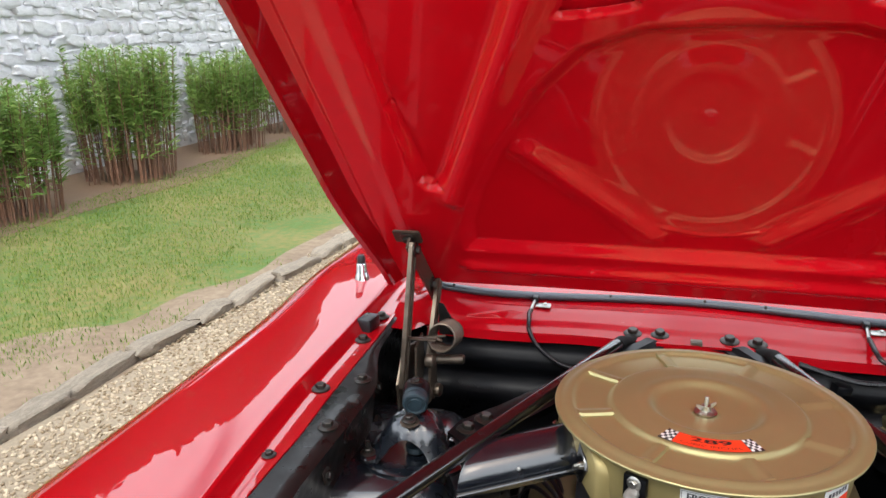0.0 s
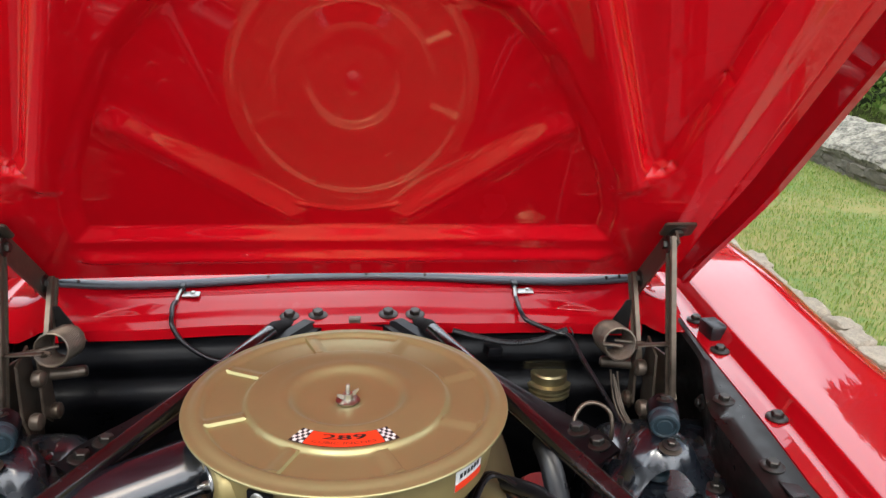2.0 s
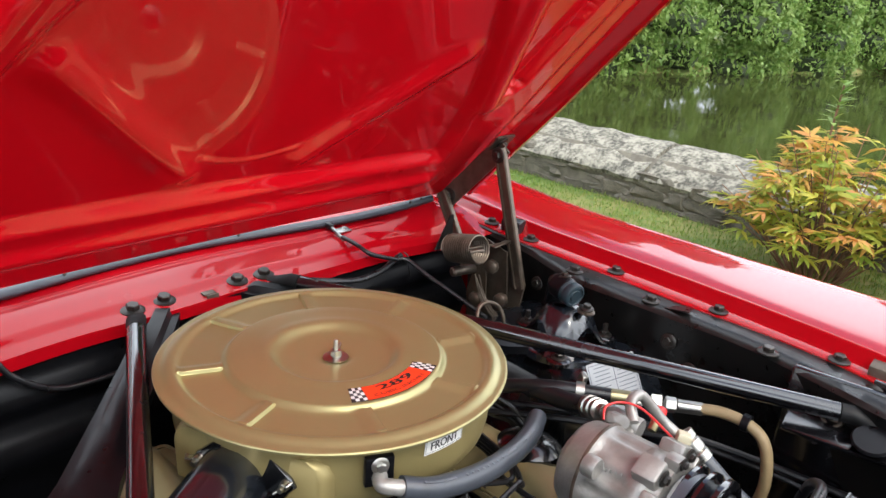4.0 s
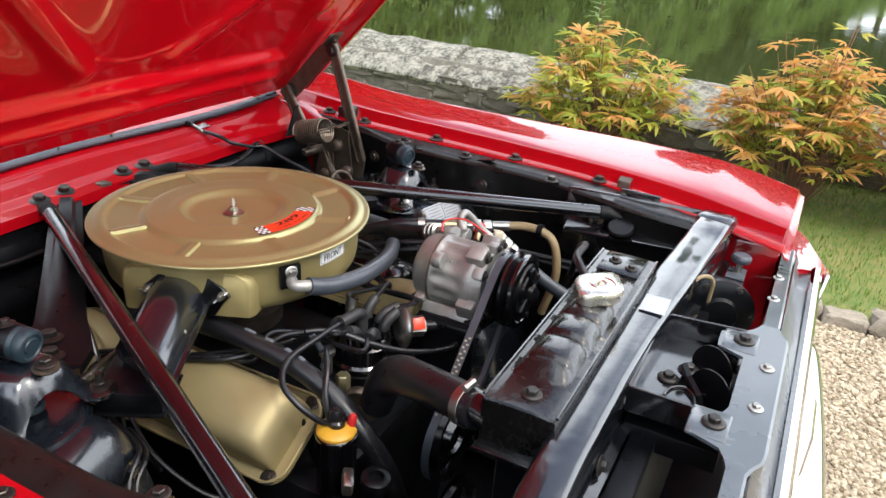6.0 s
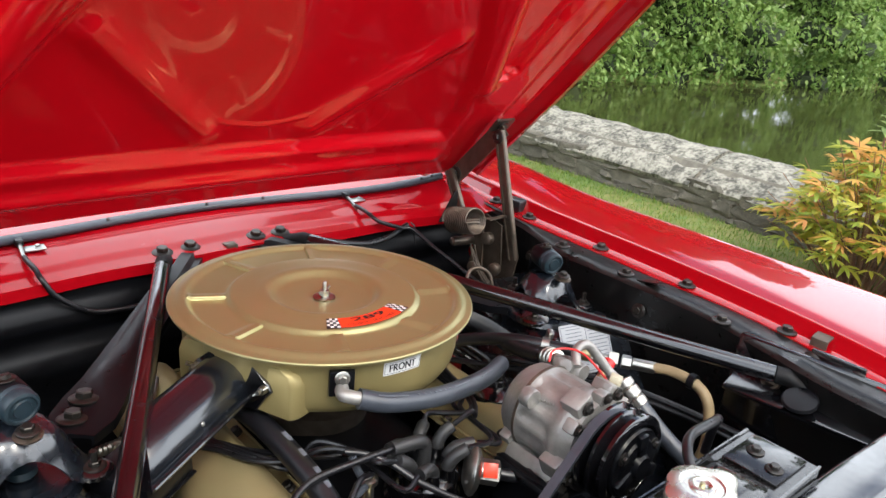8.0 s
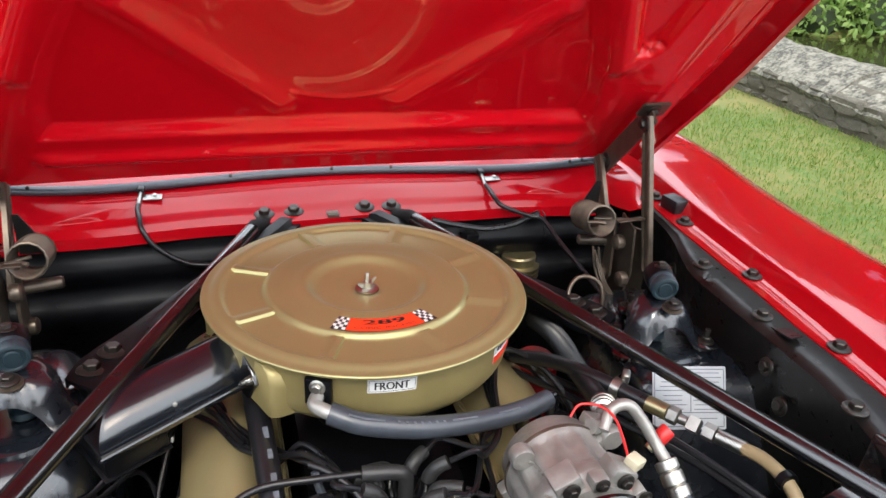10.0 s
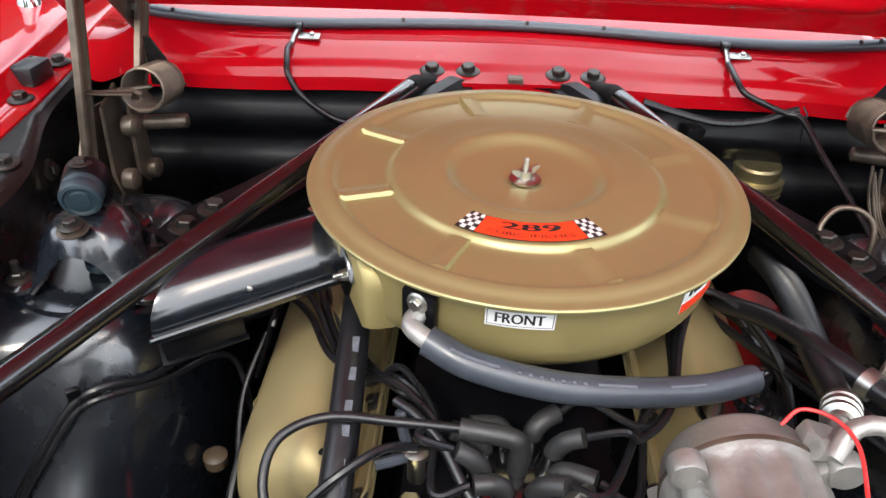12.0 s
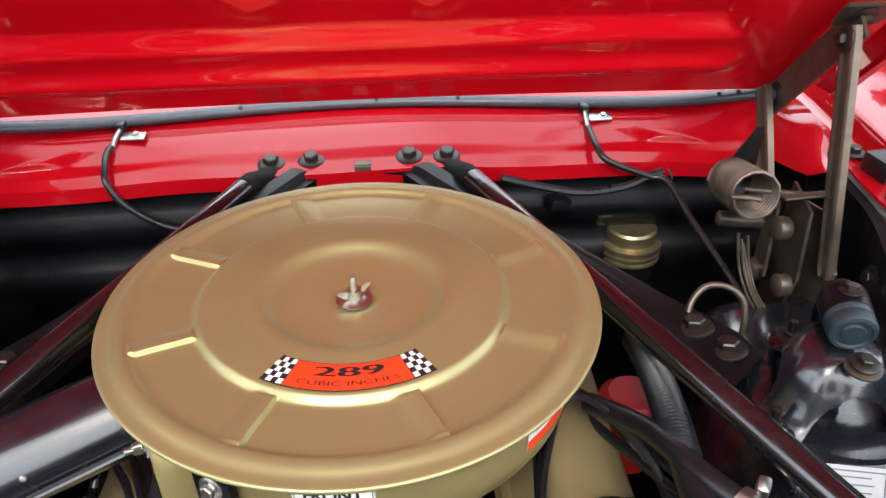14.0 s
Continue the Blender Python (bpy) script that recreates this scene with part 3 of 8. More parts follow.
# information label on the tower, with its ruled boxes as plain bars
lab = thing("tower_label", (0.428, -0.1814, 0.762), "white printed information label on the black shock tower", "label")
ex = Vector((1.0, -0.22, 0.0)).normalized()
ez = ex.cross(Vector((0.0, 0.51, 0.86))).normalized()
ey = ez.cross(ex)
lm = Matrix.Translation(Vector((0.428, -0.1814, 0.762)) + ez * 0.0025 - ex * 0.010 + ey * 0.010) @ Matrix((ex, ey, ez)).transposed().to_4x4()
part("paper", plate(round_outline(0.104, 0.086, 0.002), 0.0006, lm.translation, lm.to_3x3().to_4x4()), LABELPAPER, lab, smooth=False)
ink = bmesh.new()
for cx, cy, w, h in ((0, 0.039, 0.098, 0.0012), (0, 0.010, 0.098, 0.0012), (0, -0.020, 0.098, 0.0012), (0, -0.039, 0.098, 0.0012), (-0.049, 0, 0.0012, 0.078), (0.049, 0, 0.0012, 0.078), (0.002, 0.0095, 0.0012, 0.059)):
    plate([(-w / 2, -h / 2), (w / 2, -h / 2), (w / 2, h / 2), (-w / 2, h / 2)], 0.0002, lm @ Vector((cx, cy, 0.0003)), lm.to_3x3().to_4x4(), bm=ink)
rng = random.Random(3)
for col in (-0.0235, 0.0255):
    for row in range(11):
        w = rng.uniform(0.026, 0.042)
        y = 0.034 - row * 0.0062
        if abs(y - 0.010) < 0.002 or abs(y + 0.020) < 0.002:
            continue
        plate([(-w / 2, -0.0006), (w / 2, -0.0006), (w / 2, 0.0006), (-w / 2, 0.0006)], 0.0002, lm @ Vector((col, y, 0.0003)), lm.to_3x3().to_4x4(), bm=ink)
part("ruled_print", ink, PAPERLINE, lab, smooth=False)


# upper shock mounts
def build_mount(s):
    m = thing("shock_mount", (s * 0.43, -0.065, 0.80), "black pressed shock absorber mount with blue-grey rubber bush", "shock mount", "shock mounts", off=(s * -0.014, -0.006, 0.009))
    c = Vector((s * 0.43, -0.065, 0))
    # cap on three legs with arched openings between them
    legs = [radians(v) for v in (-32, -150, 88)]
    n, profile = 96, ((0.066, 0.800), (0.060, 0.804), (0.054, 0.812), (0.050, 0.821), (0.046, 0.830), (0.042, 0.839), (0.037, 0.848), (0.031, 0.856), (0.024, 0.861), (0.015, 0.863), (0.004, 0.864))
    zs, rs = [p[1] for p in profile], [p[0] for p in profile]
    bm = bmesh.new()
    grid = []
    for f in np.linspace(0, 1, 14):
        row = []
        for k in range(n):
            a = 2 * math.pi * k / n
            off = min(abs((a - l + math.pi) % (2 * math.pi) - math.pi) for l in legs)
            q = min(1.0, abs(off - radians(60)) / radians(40))
            foot = 0.800 + 0.038 * math.sqrt(max(0.0, 1 - q * q))
            z = foot + (0.864 - foot) * float(f)
            r = float(np.interp(z, zs, rs)) * (1 + 0.10 * float(smoothstep((0.6 - off) / 0.4)))
            row.append(bm.verts.new((c.x + r * math.cos(a), c.y + r * math.sin(a), z)))
        grid.append(row)
    for a, b in zip(grid, grid[1:]):
        for k in range(n):
            j = (k + 1) % n
            bm.faces.new((a[k], a[j], b[j], b[k]))
    bm.faces.new(grid[-1])
    bmesh.ops.recalc_face_normals(bm, faces=bm.faces)
    bmesh.ops.solidify(bm, geom=bm.faces[:], thickness=0.0035)
    part("cap", bm, TOWER, m, "gloss black pressed cap")
    for l in legs:
        p = (c.x + 0.074 * math.cos(l), c.y + 0.074 * math.sin(l), 0.798)
        part("foot", lathe([(0, 0), (0.019, 0), (0.019, 0.005), (0.016, 0.007), (0, 0.007)], p, segs=18), BLACK, m)
        bolt(m, (p[0], p[1], 0.805), size=0.007)
        part("stud", lathe([(0, 0), (0.004, 0), (0.004, 0.02), (0, 0.021)], (p[0], p[1], 0.805), segs=10), BOLT, m)
    part("damper_rod", lathe([(0.012, 0), (0.016, 0.004), (0.016, 0.012), (0.006, 0.016), (0.006, 0.05)], (c.x, c.y, 0.795), segs=18), BLUEGREY, m)
    # bush lying across
    ax = Vector((s * 0.25, 1.0, 0.12)).normalized()
    b0 = Vector((s * 0.424, -0.082, 0.884))
    bush = lathe([(0, 0), (0.009, 0), (0.010, 0.002), (0.014, 0.002), (0.015, 0.0), (0.018, 0.001), (0.0195, 0.004), (0.0195, 0.012), (0.0185, 0.014), (0.0195, 0.016), (0.0195, 0.042), (0.017, 0.046), (0, 0.046)], b0, ax, 28)
    part("bush", bush, BLUEGREY, m, "blue-grey rubber bush")
    part("sleeve", lathe([(0.0199, 0.019), (0.0203, 0.020), (0.0203, 0.043), (0.0199, 0.044)], b0, ax, 28), SATIN, m)
    part("fork", box((0.034, 0.006, 0.040), b0 + ax * 0.050 - Vector((0, 0, 0.014)), axes_to(ax) @ pose(0, 0, 0, 90, 0, 0), 0.003), SATIN, m)
    part("washer", lathe([(0, 0), (0.014, 0), (0.0145, 0.002), (0.009, 0.003), (0.009, 0.006), (0, 0.006)], b0 + Vector((s * 0.002, -0.020, -0.019)), (0, -0.1, 1), 20), DARKSTEEL, m)
    bolt(m, b0 + Vector((s * 0.002, -0.0205, -0.013)), (0, -0.1, 1), 0.0068)
    bolt(m, b0 + ax * 0.053, ax, 0.0075)
    bolt(m, b0 + ax * 0.03 + Vector((0, 0, 0.019)), (0, 0.2, 1), 0.006)
    return m


build_mount(1)
build_mount(-1)

# ---- bonnet ----
HA = radians(48.9)
HC = Vector((0, 0.2955, 0.949))
HN = Vector((0, math.sin(HA), math.cos(HA)))
HD = Vector((0, -math.cos(HA), math.sin(HA)))


def hood_place(u, v, w):
    """u across, v up the bonnet from its rear edge, w towards the engine."""
    return HC + Vector((u, 0, 0)) + HD * v - HN * w


bonnet = thing("bonnet", HC, "open glossy red bonnet held up on two sprung hinges", "bonnet")


def hood_half(v):
    return 0.583 + 0.028 * float(smoothstep(v / 0.3)) + 0.012 * v


def relief(u, v):
    """Height of the pressed inner frame above the outer skin."""
    arch = [(-0.404, 0.130), (-0.398, 0.20), (-0.365, 0.30), (-0.314, 0.406), (-0.246, 0.525), (-0.185, 0.594), (-0.11, 0.623), (0, 0.626), (0.11, 0.622), (0.185, 0.594), (0.246, 0.525), (0.314, 0.406), (0.365, 0.30), (0.398, 0.20), (0.404, 0.130)]
    side = [(-0.447, 0.315), (-0.425, 0.303), (-0.405, 0.33), (-0.345, 0.475), (-0.285, 0.62), (-0.245, 0.73), (-0.235, 1.0), (-0.47, 1.0), (-0.468, 0.67), (-0.46, 0.49)]
    top = [(-0.20, 0.76), (0.20, 0.76), (0.20, 1.0), (-0.20, 1.0)]
    h = np.full(u.shape, 0.0)
    h += 0.009 * np.exp(-(((v - 0.074) / 0.015) ** 2)) * smoothstep((0.44 - np.abs(u)) / 0.04)
    for a, b in (((-0.40, 0.28), (-0.222, 0.725)), ((0.40, 0.28), (0.222, 0.725))):
        h += 0.010 * np.exp(-((line_distance(u, v, a, b) / 0.022) ** 2))
    for a, b in (((-0.272, 0.385), (-0.090, 0.183)), ((0.272, 0.385), (0.090, 0.183))):
        h += 0.010 * np.exp(-((line_distance(u, v, a, b) / 0.023) ** 2))
    for poly, soft, depth in ((arch, 0.030, 0.016), (side, 0.012, 0.018), (mirrored(side), 0.012, 0.018),
                              (top, 0.02, 0.014)):
        d = poly_distance(u, v, poly)
        h -= depth * smoothstep(-d / soft + 0.35)
        # a thin rolled seam round each opening
        h += 0.0003 * np.exp(-(((d + soft * 0.72) / 0.005) ** 2))
    # crease between the feet of the two ribs
    h += 0.0022 * np.exp(-(((v - 0.189 - 3.4 * u * u) / 0.004) ** 2)) * smoothstep((0.080 - np.abs(u)) / 0.01)
    # dark gap along the side openings
    for k in (1, -1):
        gap = [(-0.470 * k, 0.80), (-0.466 * k, 0.67), (-0.459 * k, 0.49), (-0.450 * k, 0.32), (-0.440 * k, 0.305), (-0.417 * k, 0.304)]
        for a, b in zip(gap, gap[1:]):
            h -= 0.010 * np.exp(-((line_distance(u, v, a, b) / 0.0035) ** 2)) * 0.8
    # outer flange
    edge = np.abs(u)
    h -= 0.006 * smoothstep((edge - 0.50) / 0.03)
    h -= 0.004 * smoothstep((edge - 0.562) / 0.006)
    return h


HOLE = smooth_closed([(-0.207, 0.645), (-0.125, 0.655), (-0.122, 0.668), (-0.162, 0.705), (-0.186, 0.706), (-0.208, 0.660)], 3)


def build_bonnet():
    nu, nv = 400, 360
    vs = np.linspace(0.0, 1.10, nv)
    us = np.linspace(-1, 1, nu)
    bm = bmesh.new()
    grid = []
    for v in vs:
        half = hood_half(v)
        u = us * half
        bow = 0.012 * (1 - us ** 2) * max(0.0, 1 - v / 0.10)
        vv = v + bow
        h = relief(u, vv)
        skin = 0.004 * np.cos(us * math.pi / 2)
        rim = poly_distance(-np.abs(u), vv, HOLE)
        h = h - 0.008 * smoothstep((0.004 - rim) / 0.008)
        # the opening's edge runs through the mesh points next to it
        e = 0.0005
        gu = (poly_distance(-np.abs(u + e), vv, HOLE) - rim) / e
        gv = (poly_distance(-np.abs(u), vv + e, HOLE) - rim) / e
        close = np.where(np.abs(rim + 0.004) < 0.0019, -(rim + 0.004), 0.0)
        grid.append([(bm.verts.new(hood_place(a, b, c - d)), e) for a, b, c, d, e in zip(u + gu * close, vv + gv * close, h, skin, rim < -0.0021)])
    for a, b in zip(grid, grid[1:]):
        for k in range(nu - 1):
            if not (a[k][1] and a[k + 1][1] and b[k][1] and b[k + 1][1]):
                bm.faces.new((a[k][0], a[k + 1][0], b[k + 1][0], b[k][0]))
    bmesh.ops.delete(bm, geom=[v for v in bm.verts if not v.link_faces], context="VERTS")
    bmesh.ops.recalc_face_normals(bm, faces=bm.faces)
    if sum(f.normal.dot(HN) for f in bm.faces[:2000]) > 0:
        bmesh.ops.reverse_faces(bm, faces=bm.faces)
    part("inner_panel", bm, REDLIT, bonnet, "glossy red pressed inner panel")
    # outer skin with hemmed edge
    rings = []
    for v in np.concatenate([[-0.004], np.linspace(0, 1.10, 24), [1.112, 1.118]]):
        v = float(v)
        half = hood_half(max(v, 0)) + 0.004
        row = []
        for k in range(41):
            q = -1 + 2 * k / 40
            bow = 0.012 * (1 - q * q) * max(0.0, 1 - v / 0.10)
            row.append((q * half, v + bow, 0.012 * (1 - q * q) + 0.046 - 0.03 * abs(q) ** 6))
        nosed = 0.03 * max(0.0, (v - 1.0) / 0.118) ** 2
        upper = [hood_place(a, b, -c + nosed) for a, b, c in row]
        lower = [hood_place(a, b, 0.004 + nosed) for a, b, c in row[::-1]]
        lip = [hood_place(row[-1][0], row[-1][1], w) for w in (-0.012, -0.004, 0.012)]
        lip2 = [hood_place(row[0][0], row[0][1], w) for w in (0.012, -0.004, -0.012)]
        rings.append(upper + lip + [hood_place(row[-1][0] - 0.012, row[-1][1], 0.013), hood_place(row[-1][0] - 0.013, row[-1][1], 0.006)]
                     + [hood_place(a, b, -c + 0.003) for a, b, c in row[::-1][2:-2]]
                     + [hood_place(row[0][0] + 0.013, row[0][1], 0.006), hood_place(row[0][0] + 0.012, row[0][1], 0.013)] + lip2)
    part("outer_skin", loft(rings), RED, bonnet)


build_bonnet()
# Red sheets added close behind the bonnet openings, which would otherwise render black.
for s in (1, -1):
    rows = [[hood_place(s * u, v, -0.018 - 0.010 * (v - 0.63) / 0.09) for u in (0.10, 0.14, 0.18, 0.225)] for v in (0.63, 0.66, 0.69, 0.72)]
    part("opening_backing", sheet(rows, 0.001), REDLIT, bonnet)


# ---- hinges ----
def build_hinge(s):
    h = thing("spring_hinge", (s * 0.47, 0.12, 0.80), "dark oiled steel bonnet hinge with a coil spring", "hinge", "bonnet hinges")
    X = lambda x: s * x
    # bracket bolted to the apron
    br = plate([(-0.075, -0.11), (0.06, -0.12), (0.075, -0.02), (0.05, 0.075), (-0.02, 0.09), (-0.06, 0.04), (-0.05, -0.02)], 0.004,
               (X(0.492), 0.125, 0.80), pose(0, 0, 0, 90, 0, 90), 0.001)
    part("bracket", br, DARKSTEEL, h)
    # front link, rises from the bracket to the bonnet
    a, b = Vector((X(0.488), 0.075, 0.83)), Vector((X(0.487), 0.150, 1.072))
    c, d = Vector((X(0.474), 0.185, 0.83)), Vector((X(0.478), 0.272, 0.965))
    def flat(p, q, w, t):
        mid, ax = (p + q) / 2, (q - p)
        turn = axes_to(ax)
        rings = []
        for f, g in ((0, 0.8), (0.03, 1), (0.97, 1), (1, 0.8)):
            o = p + ax * f
            side = Vector((s, 0, 0))
            front = ax.normalized().cross(side)
            rings.append([o + side * (t * i) + front * (w * j * g) for i, j in ((0.5, 1), (0.5, -1), (-0.9, -1), (-1.3, -0.8), (-1.3, -0.6), (-0.5, -0.6), (-0.5, 0.6), (-1.3, 0.6), (-1.3, 0.8), (-0.9, 1))])
        return loft(rings)
    part("front_link", flat(a, b, 0.012, 0.005), DARKSTEEL, h)
    part("rear_link", flat(c, d, 0.0125, 0.005), DARKSTEEL, h)
    # bar under the bonnet, which both links carry
    p, q = hood_place(X(0.490), 0.0, 0.014), hood_place(X(0.494), 0.196, 0.022)
    ax = (q - p)
    bar = loft([[o + Vector((s * i, 0, 0)) + HN * j for i, j in ((-0.004, 0.012), (0.012, 0.012), (0.012, 0.006), (0.0, 0.006), (0.0, -0.024), (-0.004, -0.024))] for o in (p, q)])
    part("bonnet_bar", bar, DARKSTEEL, h)
    end = hood_place(X(0.498), 0.190, 0.020)
    part("bonnet_plate", plate(round_outline(0.05, 0.034, 0.005), 0.004, end, axes_to(-HN), 0.001), DARKSTEEL, h)
    bolt(h, end + HN * -0.001, -HN, 0.0075)
    bolt(h, hood_place(X(0.487), 0.03, 0.02), (-s, 0, 0), 0.0085)
    bolt(h, b + Vector((s * -0.006, -0.002, -0.012)), (-s, 0, 0), 0.008)
    # coil spring
    wide = 0.018 if s < 0 else 0.0
    axis0, axis1 = Vector((X(0.415 + wide), 0.182 + wide * 0.5, 0.892)), Vector((X(0.412 + wide), 0.113 + wide * 0.5, 0.910))
    line = []
    turns, n = 13, 13 * 14
    t = (axis1 - axis0).normalized()
    e1 = t.cross(Vector((0, 0, 1))).normalized()
    e2 = e1.cross(t)
    for k in range(n + 1):
        ang = 2 * math.pi * turns * k / n
        line.append(axis0.lerp(axis1, k / n) + (e1 * math.cos(ang) + e2 * math.sin(ang)) * 0.0245)
    part("coil_spring", sweep(line, circle(0.0021, 6)), DARKSTEEL, h, "brown oiled coil spring")
    hook = tube([axis1 + e1 * 0.026, axis1 + t * 0.004 + e1 * 0.012, axis1 + t * 0.006 - e2 * 0.002, axis1 + t * 0.006 + (axis0 - axis1) * 0.05 - e2 * 0.004], 0.0028, 8, 6)
    part("spring_hook", hook, DARKSTEEL, h)
    part("spring_post", tube([axis1 - t * 0.03, (X(0.486), 0.105, 0.910)], 0.0028, 8, 2), DARKSTEEL, h)
    tab = box((0.055, 0.010, 0.003), (X(0.462), 0.106, 0.912), pose(0, 0, 0, 0, 0, 5), 0.001)
    part("spring_tab", tab, DARKSTEEL, h)
    # lower links and rollers
    pl = plate([(0.03, 0.06), (-0.018, 0.05), (-0.028, -0.03), (-0.012, -0.07), (0.012, -0.065), (0.02, -0.03), (0.036, 0.0)], 0.004, (X(0.466), 0.11, 0.85), pose(0, 0, 0, 90, 0, 90 - 4 * s), 0.001)
    part("cam_plate", pl, DARKSTEEL, h)
    pl2 = plate([(0.012, 0.05), (-0.012, 0.05), (-0.02, -0.04), (0.0, -0.062), (0.014, -0.04)], 0.004, (X(0.448), 0.135, 0.845), pose(0, 0, 0, 90, 0, 84), 0.001)
    part("lower_link", pl2, DARKSTEEL, h)
    for py, pz, x in ((0.112, 0.87, 0.455), (0.14, 0.80, 0.452), (0.085, 0.815, 0.455)):
        roll = lathe([(0, 0), (0.011, 0), (0.0125, 0.003), (0.0125, 0.013), (0.009, 0.016), (0, 0.016)], (X(x), py, pz), (-s, 0, 0), 18)
        part("roller", roll, DARKSTEEL, h)
    rod = lathe([(0, 0), (0.009, 0), (0.009, 0.055), (0.006, 0.058), (0, 0.058)], (X(0.455), 0.15, 0.855), (-s * 0.9, 0.2, 0), 16)
    part("stop_pin", rod, DARKSTEEL, h)
    # grey stay plate behind
    st = plate([(0.012, 0.0), (-0.032, 0.0), (0.004, 0.062), (0.012, 0.062)], 0.003, (X(0.452), 0.225, 0.872), pose(0, 0, 0, 90, 0, 0) @ (Matrix.Diagonal((s, 1, 1, 1)) if s < 0 else Matrix()), 0.0)
    part("stay_plate", st, APRON, h, "grey painted stay plate")
    return h


hinge_right, hinge_left = build_hinge(1), build_hinge(-1)

# ---- engine bay ----
# air cleaner
cleaner = thing("air_cleaner", (0, 0, 0.80), "round gold-painted engine air cleaner with a black snorkel", "air cleaner", off=(0.0014, -0.004, 0.0075))
# the engine leans back a little
cleaner.rotation_euler = (radians(-1.0), radians(0.6), 0)


def build_lid():
    # millimetres below the level middle: dish, step, ribbed ring, ridge and rolled rim
    prof = [(0, -13), (12, -12.8), (17, -11.6), (22, -10.2), (30, -9.6), (46, -9.2), (60, -8.7), (66, -8.0), (69.5, -6.8), (73, -4.6), (76.5, -1.8), (79.5, 0.1), (83, 1.1), (87, 1.3), (92, 0.9), (97, 0.3), (103, 0), (129, 0), (130.5, -0.25), (132, -1.0),
            (134, -2.8), (136.5, -5.2), (138.2, -6.3), (140.5, -6.8), (145, -6.8), (155, -6.4), (170, -6.0), (180, -5.8), (183.5, -5.5), (186, -4.2), (188.5, -2.0), (190.5, -0.5), (193, 0.2), (196, 0.0), (198.5, -0.6), (201, -1.6), (203.5, -2.8), (206, -3.7), (210, -4.2), (212.8, -4.4), (214.3, -5.0), (214.9, -6.2), (214.2, -8.6), (211.5, -9.4), (202, -9.4)]
    prof = [(r / 1000, 0.895 + z / 1000) for r, z in prof]
    # finer rings
    fine = []
    for (r0, z0), (r1, z1) in zip(prof, prof[1:]):
        for k in range(2):
            fine.append((r0 + (r1 - r0) * k / 2, z0 + (z1 - z0) * k / 2))
    fine.append(prof[-1])
    # closer spokes where the pressed ribs lie
    spokes = []
    for k in range(8):
        for mm in [-0.030, -0.026, -0.023] + [-0.021 + 0.0011 * j for j in range(17)] + [-0.0022 + 0.0004 * j for j in range(10)] + [0.0026, 0.004, 0.007, 0.011] + [0.015 + 0.0042 * j for j in range(20)]:
            spokes.append(radians(22.5 + 45 * k) + mm / 0.165)
    segs = len(spokes)
    bm = bmesh.new()
    rings = []
    for r, z in fine:
        if r < 1e-6:
            rings.append([bm.verts.new((0, 0, z))])
            continue
        ring = []
        for k in range(segs):
            a = spokes[k]
            zz = z
            if 0.134 < r < 0.190:
                off = math.degrees(a) % 45 - 22.5
                arc = radians(off) * r
                win = float(smoothstep((r - 0.135) / 0.004)) * float(smoothstep((0.1895 - r) / 0.004))
                # a raised band, sharp on one side and soft on the other
                zz += win * 0.0042 * float(smoothstep((0.0011 - arc) / 0.0020)) * float(smoothstep((arc + 0.024) / 0.018))
            ring.append(bm.verts.new((r * math.cos(a), r * math.sin(a), zz)))
        rings.append(ring)
    for a, b in zip(rings, rings[1:]):
        for k in range(segs):
            j = (k + 1) % segs
            q = list(dict.fromkeys([a[k % len(a)], a[j % len(a)], b[j], b[k]]))
            bm.faces.new(q)
    bmesh.ops.recalc_face_normals(bm, faces=bm.faces)
    if sum(f.normal.z for f in bm.faces) < 0:
        bmesh.ops.reverse_faces(bm, faces=bm.faces)
    return bm


lid = part("lid", build_lid(), GOLD, cleaner, "gold-painted pressed lid")
part("washer", lathe([(0.006, 0.0), (0.016, 0.0), (0.016, 0.0012), (0.010, 0.003), (0.006, 0.003)], (0, 0, 0.8845), segs=32), STEEL, lid, "bright washer")
nut = lathe([(0.0, 0), (0.0075, 0), (0.0065, 0.008), (0.0, 0.0085)], (0, 0, 0.8873), segs=16)
for s in (1, -1):
    w = plate([(0.003, 0), (0.010, 0.001), (0.0165, 0.007), (0.016, 0.010), (0.011, 0.009), (0.004, 0.005)], 0.0022, (0, 0, 0.8883), pose(0, 0, 0, 90, 0, 25 if s > 0 else 205), 0.0006)
    me = bpy.data.meshes.new("tmp")
    w.to_mesh(me)
    w.free()
    nut.from_mesh(me)
    bpy.data.meshes.remove(me)
part("wing_nut", nut, STEEL, lid, "zinc wing nut")
part("stud", lathe([(0.0, 0), (0.0032, 0), (0.0029, 0.023), (0.0022, 0.0245), (0, 0.0245)], (0, 0, 0.8843), segs=12), STEEL, lid)

pan_prof = [(0.2035, 0.8870), (0.2015, 0.886), (0.1975, 0.872), (0.1965, 0.85), (0.1955, 0.832), (0.193, 0.819), (0.186, 0.808), (0.172, 0.800), (0.14, 0.795), (0.08, 0.790), (0.07, 0.77), (0.0, 0.77)]
pan = part("pan", lathe([(0.0, 0.855), (0.19, 0.855)] + pan_prof, segs=128), GOLDPAN, cleaner, "olive-gold painted pan")


def on_pan(angle, z, off=0.0):
    r = 0.2
    for (r0, z0), (r1, z1) in zip(pan_prof[1:], pan_prof[2:]):
        if z1 <= z <= z0:
            r = r0 + (r1 - r0) * (z0 - z) / (z0 - z1)
            break
    return Vector(((r + off) * math.cos(angle), (r + off) * math.sin(angle), z))


